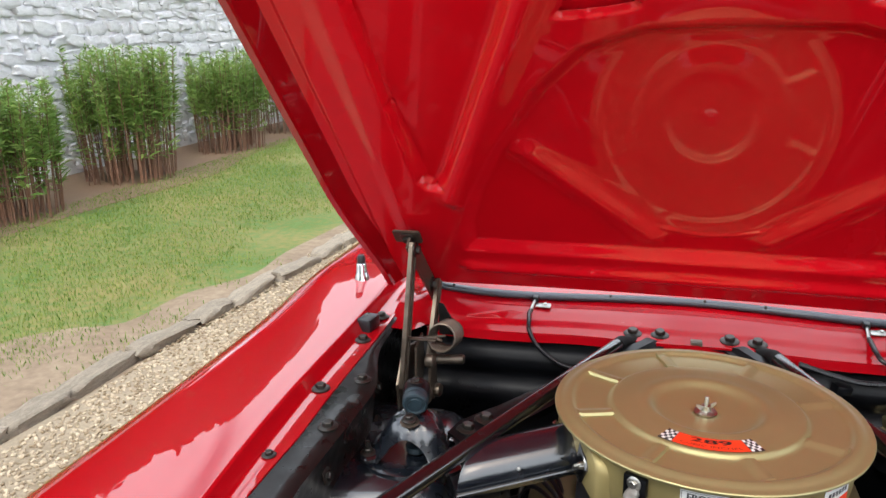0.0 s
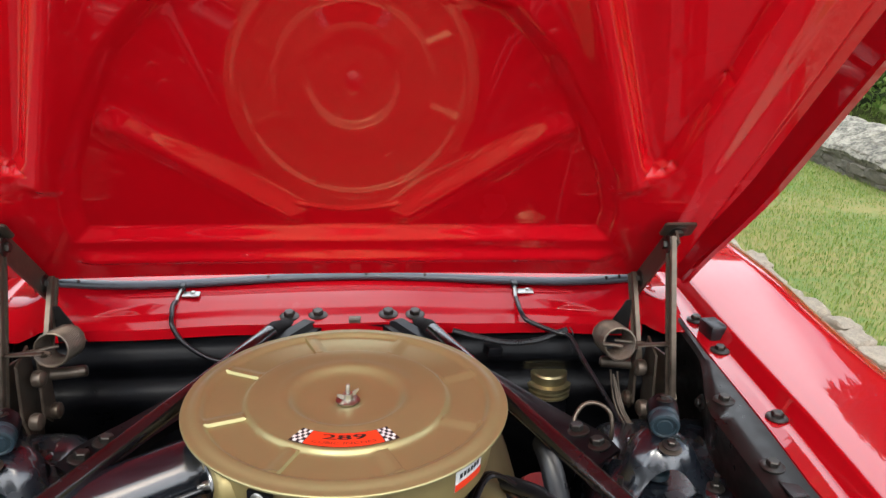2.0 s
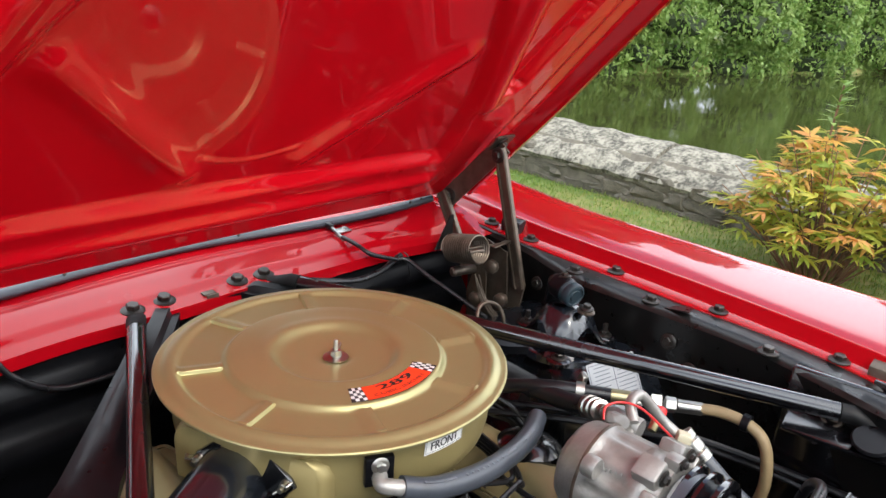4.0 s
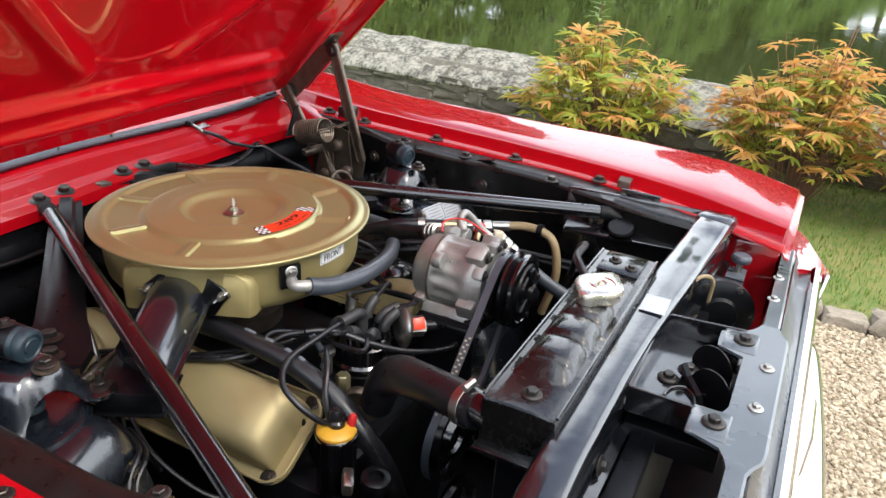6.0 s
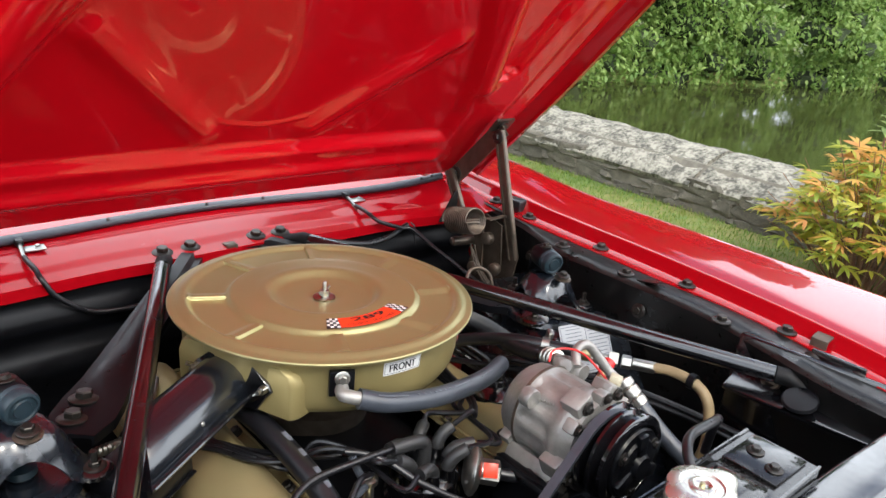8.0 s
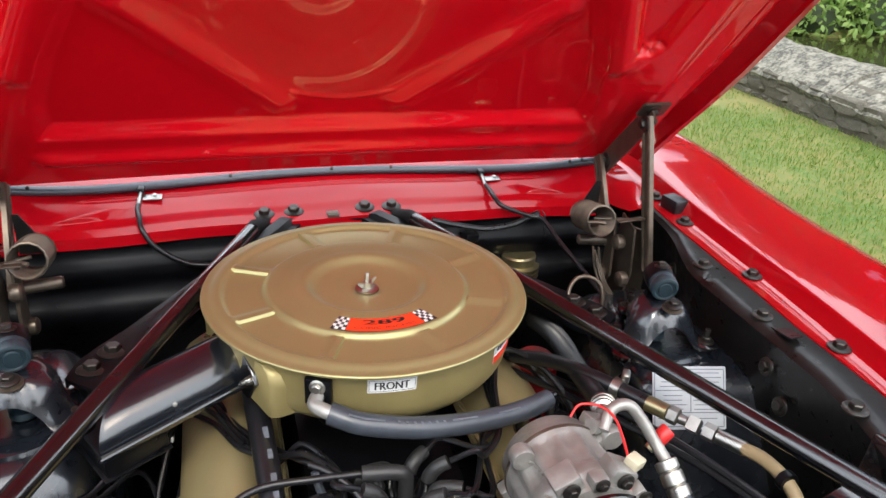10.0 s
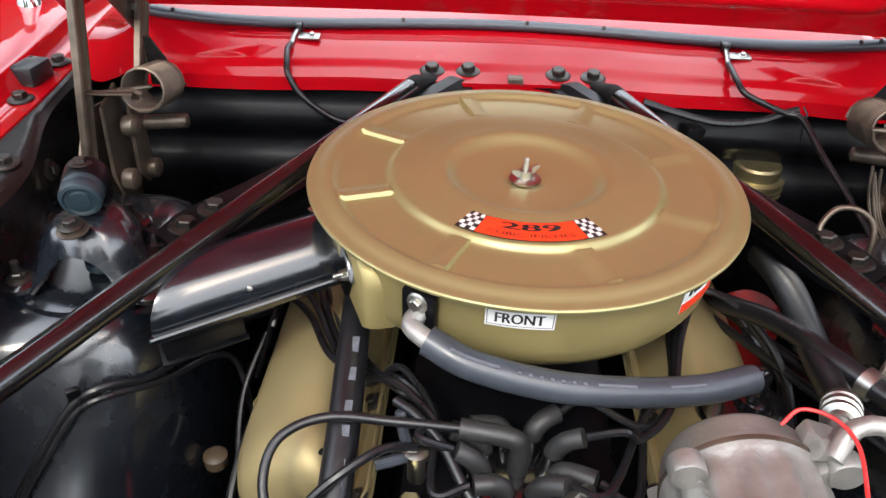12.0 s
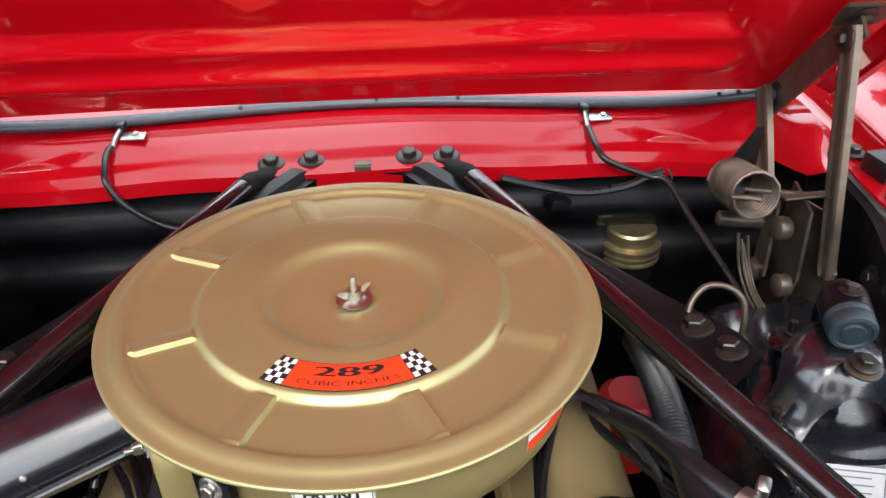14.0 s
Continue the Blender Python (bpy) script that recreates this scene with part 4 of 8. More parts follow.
def pan_patch(a0, a1, z0, z1, off, n=12, m=4):
    rows = [[on_pan(a0 + (a1 - a0) * k / n, z0 + (z1 - z0) * j / m, off) for k in range(n + 1)] for j in range(m + 1)]
    return sheet(rows, 0.0004)


# lettered label on the front of the pan
fa = math.atan2(-0.194, -0.009)
front_label = part("front_label", pan_patch(fa - 0.142, fa + 0.142, 0.8575, 0.8765, 0.0012), WHITE, pan, "white label reading FRONT")
edge = bmesh.new()
for a0, a1, z0, z1 in ((-0.135, 0.135, 0.859, 0.8596), (-0.135, 0.135, 0.8744, 0.875), (-0.135, -0.132, 0.859, 0.875), (0.132, 0.135, 0.859, 0.875)):
    rows = [[on_pan(fa + a0 + (a1 - a0) * k / 10, z, 0.0017) for k in range(11)] for z in (z0, z1)]
    sheet(rows, 0, edge)
part("label_border", edge, INK, front_label, smooth=False)
txt = text_bmesh("FRONT", 0.0105, 0.040)
me = bpy.data.meshes.new("tmp")
txt.to_mesh(me)
for dx in (-0.00045, 0.00045):
    k0 = len(txt.verts)
    txt.from_mesh(me)
    txt.verts.ensure_lookup_table()
    for v in txt.verts[k0:]:
        v.co.x += dx
bpy.data.meshes.remove(me)
for v in txt.verts:
    v.co = on_pan(fa + v.co.x / 0.2, 0.867 + v.co.y, 0.0018)
part("lettering", txt, INK, front_label, smooth=False)

# maker's sticker: white and red blocks with a dark bar
sa = radians(-40)
sticker = part("maker_sticker", pan_patch(sa - 0.14, sa + 0.14, 0.842, 0.879, 0.0012), WHITE, pan, "white and orange-red maker's sticker")
part("orange_band", pan_patch(sa - 0.14, sa + 0.14, 0.842, 0.852, 0.0017), DECAL, sticker)
part("orange_bar", pan_patch(sa - 0.13, sa - 0.04, 0.871, 0.8765, 0.0017), DECAL, sticker)
for k in range(6):
    part("dark_bar", pan_patch(sa - 0.10 + 0.036 * k, sa - 0.078 + 0.036 * k, 0.858, 0.8645, 0.0017, 3, 2), INK, sticker)


def sector(r0, r1, a0, a1, z, n=10, m=2, bm=None):
    rows = []
    for j in range(m + 1):
        r = r0 + (r1 - r0) * j / m
        rows.append([Vector((r * math.sin(a), -r * math.cos(a), z)) for a in (a0 + (a1 - a0) * k / n for k in range(n + 1))])
    return sheet(rows, 0, bm)


def upward(bm):
    bmesh.ops.recalc_face_normals(bm, faces=bm.faces)
    for f in bm.faces:
        if f.normal.z < 0:
            f.normal_flip()
    return bm


A0, A1 = radians(31.2), radians(22.6)
decal = part("decal", upward(sector(0.0985, 0.1290, -A0, A0, 0.8957, 40)), INK, lid, "orange-red and chequered decal reading 289 cubic inches", smooth=False)
part("decal_field", upward(sector(0.0995, 0.1282, -A1, A1, 0.8960, 30)), DECAL, decal, smooth=False)
chk = bmesh.new()
for s in (-1, 1):
    for i in range(4):
        for j in range(5):
            if (i + j) % 2 == 0:
                a = A1 + (A0 - A1 - 0.008) * i / 4 + 0.006
                b = A1 + (A0 - A1 - 0.008) * (i + 1) / 4 + 0.006
                sector(0.0997 + 0.0284 * j / 5, 0.0997 + 0.0284 * (j + 1) / 5, s * a, s * b, 0.8962, 2, 1, chk)
part("check_pattern", upward(chk), WHITE, decal, smooth=False, kind="stuff")
for words, h, w, r in (("289", 0.0105, 0.052, 0.1085), ("CUBIC INCHES", 0.0052, 0.078, 0.1212)):
    t = text_bmesh(words, h, w)
    for v in t.verts:
        rr, a = r - v.co.y, v.co.x / r
        v.co = Vector((rr * math.sin(a), -rr * math.cos(a), 0.8964))
    if words == "289":
        # the figures are heavy
        me = bpy.data.meshes.new("tmp")
        t.to_mesh(me)
        for dx in (-0.0007, 0.0007, 0.0014):
            k0 = len(t.verts)
            t.from_mesh(me)
            t.verts.ensure_lookup_table()
            for v in t.verts[k0:]:
                v.co.x += dx
                v.co.z += abs(dx) * 0.05
        bpy.data.meshes.remove(me)
    part("lettering", upward(t), INK, decal, smooth=False)

# snorkel: pressed shell on a lower half, its mouth cut at a slant
S0, S1 = Vector((-0.192, -0.064, 0.8235)), Vector((-0.345, -0.150, 0.8065))
sd = (S1 - S0).normalized()
ss = Vector((-sd.y, sd.x, 0)).normalized()
SHELL = ((-0.045, -0.003), (-0.045, 0.0), (-0.0395, 0.001), (-0.0392, 0.009), (-0.037, 0.018), (-0.031, 0.028), (-0.022, 0.036), (-0.010, 0.0405), (0.010, 0.0405), (0.022, 0.036), (0.031, 0.028), (0.037, 0.018), (0.0392, 0.009), (0.0395, 0.001), (0.045, 0.0), (0.045, -0.003), (0.037, -0.013), (-0.037, -0.013))


def snorkel_ring(f, grow=1.0, slant=0.0):
    return [S0 + sd * (f + slant * a / 0.04) + ss * a * grow + Vector((0, 0, b * grow)) for a, b in SHELL]


snork = part("snorkel", loft([snorkel_ring(-0.02), snorkel_ring(0.02), snorkel_ring(0.07), snorkel_ring(0.12, 1.0, 0.015), snorkel_ring(0.135, 0.995, 0.032), snorkel_ring(0.138, 0.97, 0.034)]), TOWER, cleaner, "gloss black snorkel")
seamline = bmesh.new()
for s, e in ((1, 0.174), (-1, 0.10)):
    sweep([S0 + ss * s * 0.0445 + Vector((0, 0, 0.0008)), S0 + sd * e + ss * s * 0.0445 + Vector((0, 0, 0.0008))], circle(0.0021, 6), seamline)
part("seam", seamline, BLACK, snork)
part("rivet", lathe([(0, 0), (0.003, 0), (0.002, 0.0012), (0, 0.0014)], S0 + sd * 0.083 + ss * 0.0372 + Vector((0, 0, 0.0165)), ss + Vector((0, 0, 0.35)), 10), STEEL, snork)
# flange screwed to a raised seat of the pan
fn, ft, FC = Vector((-0.921, -0.389, 0.0)), Vector((0.389, -0.921, 0.0)), Vector((-0.177, -0.0705, 0.842))
boss = loft([[FC + fn * f + ft * a * g + Vector((0, 0, b)) for a, b in ((-0.090, -0.035), (-0.092, 0.008), (-0.087, 0.022), (-0.076, 0.030), (0.076, 0.030), (0.087, 0.022), (0.092, 0.008), (0.090, -0.035))] for f, g in ((-0.08, 1.10), (-0.014, 1.05), (-0.006, 1.02), (-0.002, 0.985), (0.0, 0.95))])
part("boss", boss, GOLDPAN, pan, "olive-gold raised seat of the snorkel")
flange = [(-0.063, -0.003), (-0.058, 0.006), (-0.036, 0.024), (0.036, 0.024), (0.058, 0.006), (0.063, -0.003), (0.055, -0.012), (0.040, -0.034), (-0.040, -0.034), (-0.055, -0.012)]
part("collar", loft([[FC + fn * f + ft * a * g + Vector((0, 0, b)) for a, b in flange] for f, g in ((-0.002, 1.0), (0.003, 1.0), (0.0045, 0.97))]), BLACK, snork)
for k, spin in ((1, 40), (-1, -20)):
    at = FC + fn * 0.0045 + ft * 0.0525 * k
    turn = axes_to(fn) @ pose(0, 0, 0, 0, 0, spin)
    n = lathe([(0, 0), (0.0058, 0), (0.0048, 0.007), (0.003, 0.0075), (0.003, 0.013), (0, 0.013)], at, fn, 12)
    for e in (1, -1):
        box((0.010, 0.0025, 0.008), at + turn @ Vector((0.0085 * e, 0, 0.0065)), turn @ pose(0, 0, 0, 0, -35 * e, 0), 0.001, n)
    part("wing_nut", n, STEEL, snork, "zinc wing nut")
# air flap box below the mouth
mx = Matrix((sd, ss, sd.cross(ss))).transposed().to_4x4()
part("flap_box", box((0.075, 0.080, 0.030), S0 + sd * 0.128 - ss * 0.012 + Vector((0, 0, -0.029)), mx, 0.003), SATIN, snork)
part("flap_lip", box((0.080, 0.086, 0.003), S0 + sd * 0.128 - ss * 0.012 + Vector((0, 0, -0.045)), mx, 0.001), SATIN, snork)

# breather elbow and hose across the front
el = math.atan2(-0.185, -0.092)
elbow = thing("breather_elbow", (-0.09, -0.19, 0.85), "black breather elbow screwed to the gold pan", "pipe elbow", off=(0.0014, -0.005, 0.0105))
pl = box((0.031, 0.008, 0.034), on_pan(el, 0.860, 0.004), pose(0, 0, 0, 0, 0, math.degrees(el) + 90), 0.0015)
part("foot", pl, SATIN, elbow)
bolt(elbow, on_pan(el, 0.868, 0.008), (math.cos(el), math.sin(el), 0.1), 0.0055, ZINC_MESH)
part("spout", tube([on_pan(el, 0.856, 0.006), on_pan(el, 0.852, 0.018), on_pan(el + 0.06, 0.85, 0.024), on_pan(el + 0.12, 0.848, 0.026)], 0.0085, 12, 6), ALU, elbow)
hp = [on_pan(el + 0.09, 0.849, 0.026), Vector((-0.045, -0.222, 0.839)), Vector((0.02, -0.229, 0.828)), Vector((0.09, -0.220, 0.817)), Vector((0.15, -0.202, 0.807)), Vector((0.199, -0.178, 0.799))]
hose = lone("breather_hose", tube(hp, 0.0128, 16, 10), GREYRUBBER, "dark grey rubber breather hose with printed dashes", "hose", off=(0.001, -0.003, 0.0095))
hl = curve_points(hp, 24)
for a, b in ((14, 34), (60, 72), (82, 96)) + tuple((k, k + 2) for k in range(38, 58, 3)):
    bar = sweep([p + Vector((0, -0.0055, 0.0118)) for p in hl[a:b]], [(-0.0016, -0.0004), (0.0016, -0.0004), (0.0016, 0.0004), (-0.0016, 0.0004)])
    part("printed_dash", bar, HOSEPRINT, hose, smooth=False)
part("end_fitting", tube([(0.190, -0.182, 0.798), (0.208, -0.171, 0.797), (0.213, -0.168, 0.79), (0.213, -0.167, 0.765)], 0.008, 10, 5), BLACK, hose)

# engine
engine = thing("engine", (0, -0.1, 0.5), "vee eight engine with gold valve covers and black intake", "engine")
part("block", box((0.40, 0.52, 0.36), (0, -0.06, 0.44), None, 0.03), SATIN, engine)
part("intake", loft([[Vector((x, y, z)) for x, z in ((-0.12, 0.62), (-0.10, 0.69), (-0.05, 0.705), (0.05, 0.705), (0.10, 0.69), (0.12, 0.62))] for y in (-0.25, -0.20, 0.0, 0.15, 0.2)]), SATIN, engine)
part("carburettor", lathe([(0.075, 0), (0.075, 0.03), (0.06, 0.035), (0.065, 0.075), (0, 0.075)], (0, 0, 0.70), segs=24), DARKSTEEL, engine)


def build_cover(s):
    # section across the cover, tilted outwards with its cylinder bank
    tilt = radians(30) * s
    rings = []
    for y, g, hgt in ((-0.286, 0.90, 0.0), (-0.2855, 0.91, 0.25), (-0.283, 0.93, 0.48), (-0.278, 0.95, 0.68), (-0.270, 0.965, 0.83), (-0.258, 0.98, 0.93), (-0.24, 0.99, 0.982), (-0.21, 1.0, 1.0), (-0.1, 1.0, 1.0), (0.0, 1, 1), (0.12, 1.0, 1.0), (0.15, 1.0, 0.97), (0.165, 0.95, 0.8), (0.172, 0.85, 0.4)):
        ring = []
        for a, b in ((-0.053, 0.0), (-0.0525, 0.030), (-0.050, 0.048), (-0.043, 0.060), (-0.031, 0.066), (-0.01, 0.068), (0.01, 0.068), (0.031, 0.066), (0.043, 0.060), (0.050, 0.048), (0.0525, 0.030), (0.053, 0.0)):
            x, z = a * g, b * hgt
            ring.append(Vector((s * 0.184 + x * math.cos(tilt) + z * math.sin(tilt), y + 0.026, 0.681 - x * math.sin(tilt) + z * math.cos(tilt))))
        rings.append(ring)
    cover = part("valve_cover", loft(rings), GOLDCOVER, engine, "gold-painted valve cover")
    turn = pose(0, 0, 0, 0, math.degrees(tilt), 0)
    rim = plate(round_outline(0.136, 0.490, 0.030, 6), 0.006, (s * 0.184, -0.033, 0.681), turn, 0.0015)
    part("cover_flange", rim, GOLDCOVER, cover)
    lip = [turn @ Vector((x, y, 0.0045)) + Vector((s * 0.184, -0.033, 0.681)) for x, y in round_outline(0.134, 0.488, 0.029, 6)]
    part("flange_lip", sweep(lip + [lip[0]], circle(0.0022, 6)), GOLDCOVER, cover)
    for y in (-0.258, -0.145, 0.0, 0.1):
        for a in (-0.058, 0.058):
            bolt(cover, (s * 0.184 + a * math.cos(tilt) + 0.003 * math.sin(tilt), y, 0.681 - a * math.sin(tilt) + 0.003 * math.cos(tilt)), (math.sin(tilt), 0, math.cos(tilt)), 0.0065)
    # swage in the outer front corner
    for y in (-0.14,):
        dent = lathe([(0.0, 0.0), (0.014, 0.0), (0.010, 0.05), (0, 0.052)], (s * 0.184 + 0.048 * s * math.cos(tilt), y, 0.681 - 0.048 * s * math.sin(tilt)), (math.sin(tilt), 0, math.cos(tilt)), 16)
        part("bolt_recess", dent, GOLDCOVER, cover)
    return cover


cover_right, cover_left = build_cover(1), build_cover(-1)
part("filler_cap", lathe([(0, 0), (0.012, 0), (0.02, 0.004), (0.02, 0.014), (0.015, 0.018), (0, 0.018)], (-0.225, 0.03, 0.72), (-0.6, 0, 0.8), 24), BLACK, cover_left)
# breather cap at the end of the hose
part("breather_cap", lathe([(0, 0), (0.03, 0), (0.045, 0.003), (0.047, 0.008), (0.045, 0.018), (0.034, 0.026), (0.018, 0.028), (0.016, 0.036), (0.011, 0.038), (0, 0.038)], (0.213, -0.165, 0.735), (0.1, 0, 1), 36), BLACK, cover_right, "gloss black breather cap")
part("red_canister", lathe([(0, 0), (0.034, 0), (0.036, 0.01), (0.036, 0.08), (0.026, 0.09), (0, 0.09)], (0.285, 0.035, 0.63), segs=28), REDBLOCK, engine, "dark red canister")

# strut bars from the scuttle to the aprons
for s in (1, -1):
    bar = thing("strut_bar", (s * 0.28, -0.09, 0.865), "black tubular brace from scuttle to wing panel", "brace", "strut bars")
    p0, p1 = Vector((s * 0.109, 0.305, 0.874)), Vector((0.470 if s > 0 else -0.500, -0.53, 0.858))
    line = [p0.lerp(p1, f) for f in (0.068, 0.12, 0.3, 0.5, 0.7, 0.9, 0.932)]
    part("bar", sweep(line, circle(0.0128, 14)), BLACK, bar)
    for p, w in ((p0, 0.016), (p1, 0.017)):
        q = p1 if p is p0 else p0
        d = (q - p).normalized()
        rings = []
        for f, ww, hh in ((-0.016, 0.009, 0.003), (-0.011, 0.014, 0.0045), (0.008, 0.0145, 0.006), (0.022, 0.0138, 0.0105), (0.045, 0.0128, 0.0128), (0.06, 0.0127, 0.0127)):
            o = p + d * f
            side = Vector((-d.y, d.x, 0)).normalized()
            rings.append([o + side * (ww * math.cos(2 * math.pi * k / 14)) + Vector((0, 0, hh * math.sin(2 * math.pi * k / 14) - (0.006 if f < 0.03 else 0.0))) for k in range(14)])
        part("flat_end", loft(rings), MATT, bar)
    # bracket on the apron
    br = box((0.05, 0.075, 0.005), p1 + Vector((s * 0.012, 0, -0.012)), pose(0, 0, 0, 0, 10 * s, 0), 0.002)
    box((0.006, 0.075, 0.05), p1 + Vector((s * 0.035, 0, 0.01)), None, 0.002, br)
    part("bracket", br, BLACK, bar)
    bolt(bar, p1 + Vector((0, 0, 0.003)), size=0.009)
    for y in (-0.03, 0.035):
        bolt(bar, p1 + Vector((s * 0.031, y, 0.015)), (-s, 0, 0.2), 0.008)

# pressed brace from the scuttle to the shock towers
brace = thing("tower_brace", (0, 0.2, 0.84), "black pressed steel brace between scuttle and shock towers", "brace")
for s in (1, -1):
    a, b = Vector((s * 0.062, 0.308, 0.865)), Vector((s * 0.347, -0.030, 0.819))
    d = (b - a).normalized()
    side = Vector((-d.y, d.x, 0)).normalized()
    rings = []
    for f, w in ((0.0, 0.022), (0.06, 0.023), (0.12, 0.024), (0.5, 0.027), (0.8, 0.031), (0.9, 0.037), (0.97, 0.038), (1.04, 0.026)):
        o = a + (b - a) * f
        lift = 0.010 if 0.05 < f < 0.78 else 0.0
        rings.append([o + side * x + Vector((0, 0, z)) for x, z in ((-w, -0.012), (-w, 0.001), (-w * 0.6, 0.002), (-w * 0.4, 0.002 + lift), (w * 0.4, 0.002 + lift), (w * 0.6, 0.002), (w, 0.001), (w, -0.012), (w - 0.003, -0.012), (w - 0.003, -0.003), (-w + 0.003, -0.003), (-w + 0.003, -0.012))])
    arm = part("arm", loft(rings), SATIN, brace)
    for p in ((s * 0.326, 0.013, 0.824), (s * 0.348, -0.017, 0.820)):
        bolt(arm, p, (-0.1 * s, 0.1, 1), 0.0105)

# master cylinder cap
mc = thing("master_cylinder", (0.351, 0.285, 0.70), "brake master cylinder with a yellow zinc screw cap", "master cylinder", off=(-0.003, 0, -0.013))
part("reservoir", lathe([(0, 0), (0.036, 0), (0.036, 0.05), (0.033, 0.055), (0, 0.055)], (0.351, 0.285, 0.69), segs=28), SATIN, mc)
part("cap", lathe([(0.035, 0), (0.041, 0.002), (0.041, 0.006), (0.037, 0.008), (0.041, 0.01), (0.041, 0.014), (0.037, 0.016), (0.041, 0.018), (0.041, 0.024), (0.033, 0.027), (0.033, 0.042), (0.03, 0.045), (0, 0.046)], (0.351, 0.285, 0.742), segs=32), BRASS, mc, "yellow zinc plated cap")
part("connector", box((0.028, 0.02, 0.016), (0.245, 0.268, 0.836), pose(0, 0, 0, 0, 10, 20), 0.002), SATIN, mc)


def wire(name, pts, r, mat, label, category="wire", steps=8, segs=8, group=""):
    return lone(name, tube(pts, r, segs, steps), mat, label, category, group=group)


# washer nozzles and their tubes
for s in (1, -1):
    nz = thing("washer_nozzle", (s * 0.299, 0.36, 0.895), "washer jet clip with a thin black hose on the red scuttle", "washer jet", "washer jets")
    base = box((0.03, 0.017, 0.003), (s * 0.299 + 0.012, 0.360, 0.8955), pose(0, 0, 0, 8, 0, 0), 0.001)
    part("clip", base, STEEL, nz, "bright zinc clip")
    bolt(nz, (s * 0.299 + 0.016, 0.360, 0.897), (0, -0.2, 1), 0.0038, ZINC_MESH)
    part("jet", box((0.012, 0.016, 0.012), (s * 0.299 - 0.006, 0.376, 0.903), None, 0.003), RUBBER, nz)
    part("stem", tube([(s * 0.299 - 0.006, 0.370, 0.901), (s * 0.299 - 0.008, 0.352, 0.897), (s * 0.299 - 0.009, 0.332, 0.889)], 0.0033, 8, 4), STEEL, nz)
    if s < 0:
        pts = [(-0.308, 0.335, 0.893), (-0.308, 0.315, 0.893), (-0.304, 0.292, 0.888), (-0.300, 0.273, 0.876), (-0.283, 0.267, 0.848), (-0.242, 0.265, 0.818), (-0.20, 0.265, 0.81), (-0.15, 0.265, 0.81)]
    else:
        pts = [(0.290, 0.335, 0.893), (0.289, 0.312, 0.893), (0.290, 0.286, 0.889), (0.298, 0.269, 0.880), (0.325, 0.262, 0.869), (0.352, 0.257, 0.860), (0.370, 0.246, 0.858), (0.385, 0.20, 0.835), (0.41, 0.12, 0.80), (0.425, 0.07, 0.775), (0.43, 0.05, 0.75)]
    part("tube", tube(pts, 0.0040, 10, 8), RUBBER, nz)
wire("bulkhead_hose", [(0.17, 0.268, 0.862), (0.22, 0.262, 0.85), (0.27, 0.258, 0.842), (0.32, 0.258, 0.847), (0.352, 0.262, 0.858), (0.369, 0.262, 0.864)], 0.0052, RUBBER, "thin black washer hose along the bulkhead", "hose")
tie = tube([(0.372, 0.258, 0.87), (0.376, 0.250, 0.862), (0.374, 0.246, 0.845), (0.377, 0.243, 0.825)], 0.0012, 6, 6)
lone("cable_tie", tie, RUBBER, "black cable tie with a loose tail", "cable tie")

# ---- front of the engine bay ----
# tray added unseen to block light from below; front wheels the car stands on
part("unseen_tray", box((1.36, 1.25, 0.02), (0, -0.12, 0.30), None, 0.004), SATIN, car)
for s in (1, -1):
    tyre = lathe([(0.19, -0.09), (0.27, -0.095), (0.305, -0.08), (0.315, -0.05), (0.315, 0.05), (0.305, 0.08), (0.27, 0.095), (0.19, 0.09)], (s * 0.69, -0.18, 0.317), (s, 0, 0), 40)
    part("tyre", tyre, RUBBER, car)
    # unseen chassis leg, added to help close the side of the bay
    part("chassis_leg", box((0.09, 1.2, 0.12), (s * 0.36, -0.12, 0.38), None, 0.01), SATIN, car)

# radiator support bar
support = thing("radiator_support", (0, -0.63, 0.84), "gloss black radiator support cross bar", "cross bar", off=(0, -0.004, 0.025))
rows = []
for x in np.linspace(-0.475, 0.475, 50):
    x = float(x)
    yb = -0.616 - (0.10 * x * x if x > 0 else 0.30 * max(0.0, -x - 0.22) ** 2)
    yf = yb - 0.047 - 0.012 * float(smoothstep((x + 0.1) / 0.4))
    w = 0.0012 * noise.noise((x * 17, 2.0, 0))
    zt = 0.856 + w + 0.006 * float(smoothstep((abs(x) - 0.38) / 0.08))
    rows.append([Vector((x, y, z)) for y, z in ((yb, 0.805), (yb, zt - 0.006), (yb - 0.003, zt - 0.0015), (yb - 0.008, zt), (yf + 0.008, zt - 0.001), (yf + 0.003, zt - 0.003), (yf, zt - 0.008), (yf, 0.79), (yf - 0.012, 0.785), (yf - 0.012, 0.78), (yf + 0.004, 0.78), (yb - 0.004, 0.80))])
sup = part("bar", loft(rows), WAVYBLACK, support)
part("paper_label", box((0.050, 0.034, 0.0008), (0.104, -0.648, 0.8583), pose(0, 0, 0, 0, 0, 1), 0.0003), LABELPAPER, support, "worn white paper label")
for s in (1, -1):
    part("end_gusset", box((0.05, 0.065, 0.03), (s * 0.484, -0.668, 0.850), pose(0, 0, 0, 0, 0, -8 * s), 0.010), BLACK, support)
    part("side_panel", box((0.012, 0.07, 0.45), (s * 0.33, -0.63, 0.57), None, 0.004), SATIN, support)
for x in (-0.18, -0.02, 0.22):
    bolt(sup, (x, -0.6655, 0.80), (0, -1, 0.1), 0.007)
part("front_face", box((0.70, 0.008, 0.06), (0, -0.652, 0.775), None, 0.002), SATIN, support)

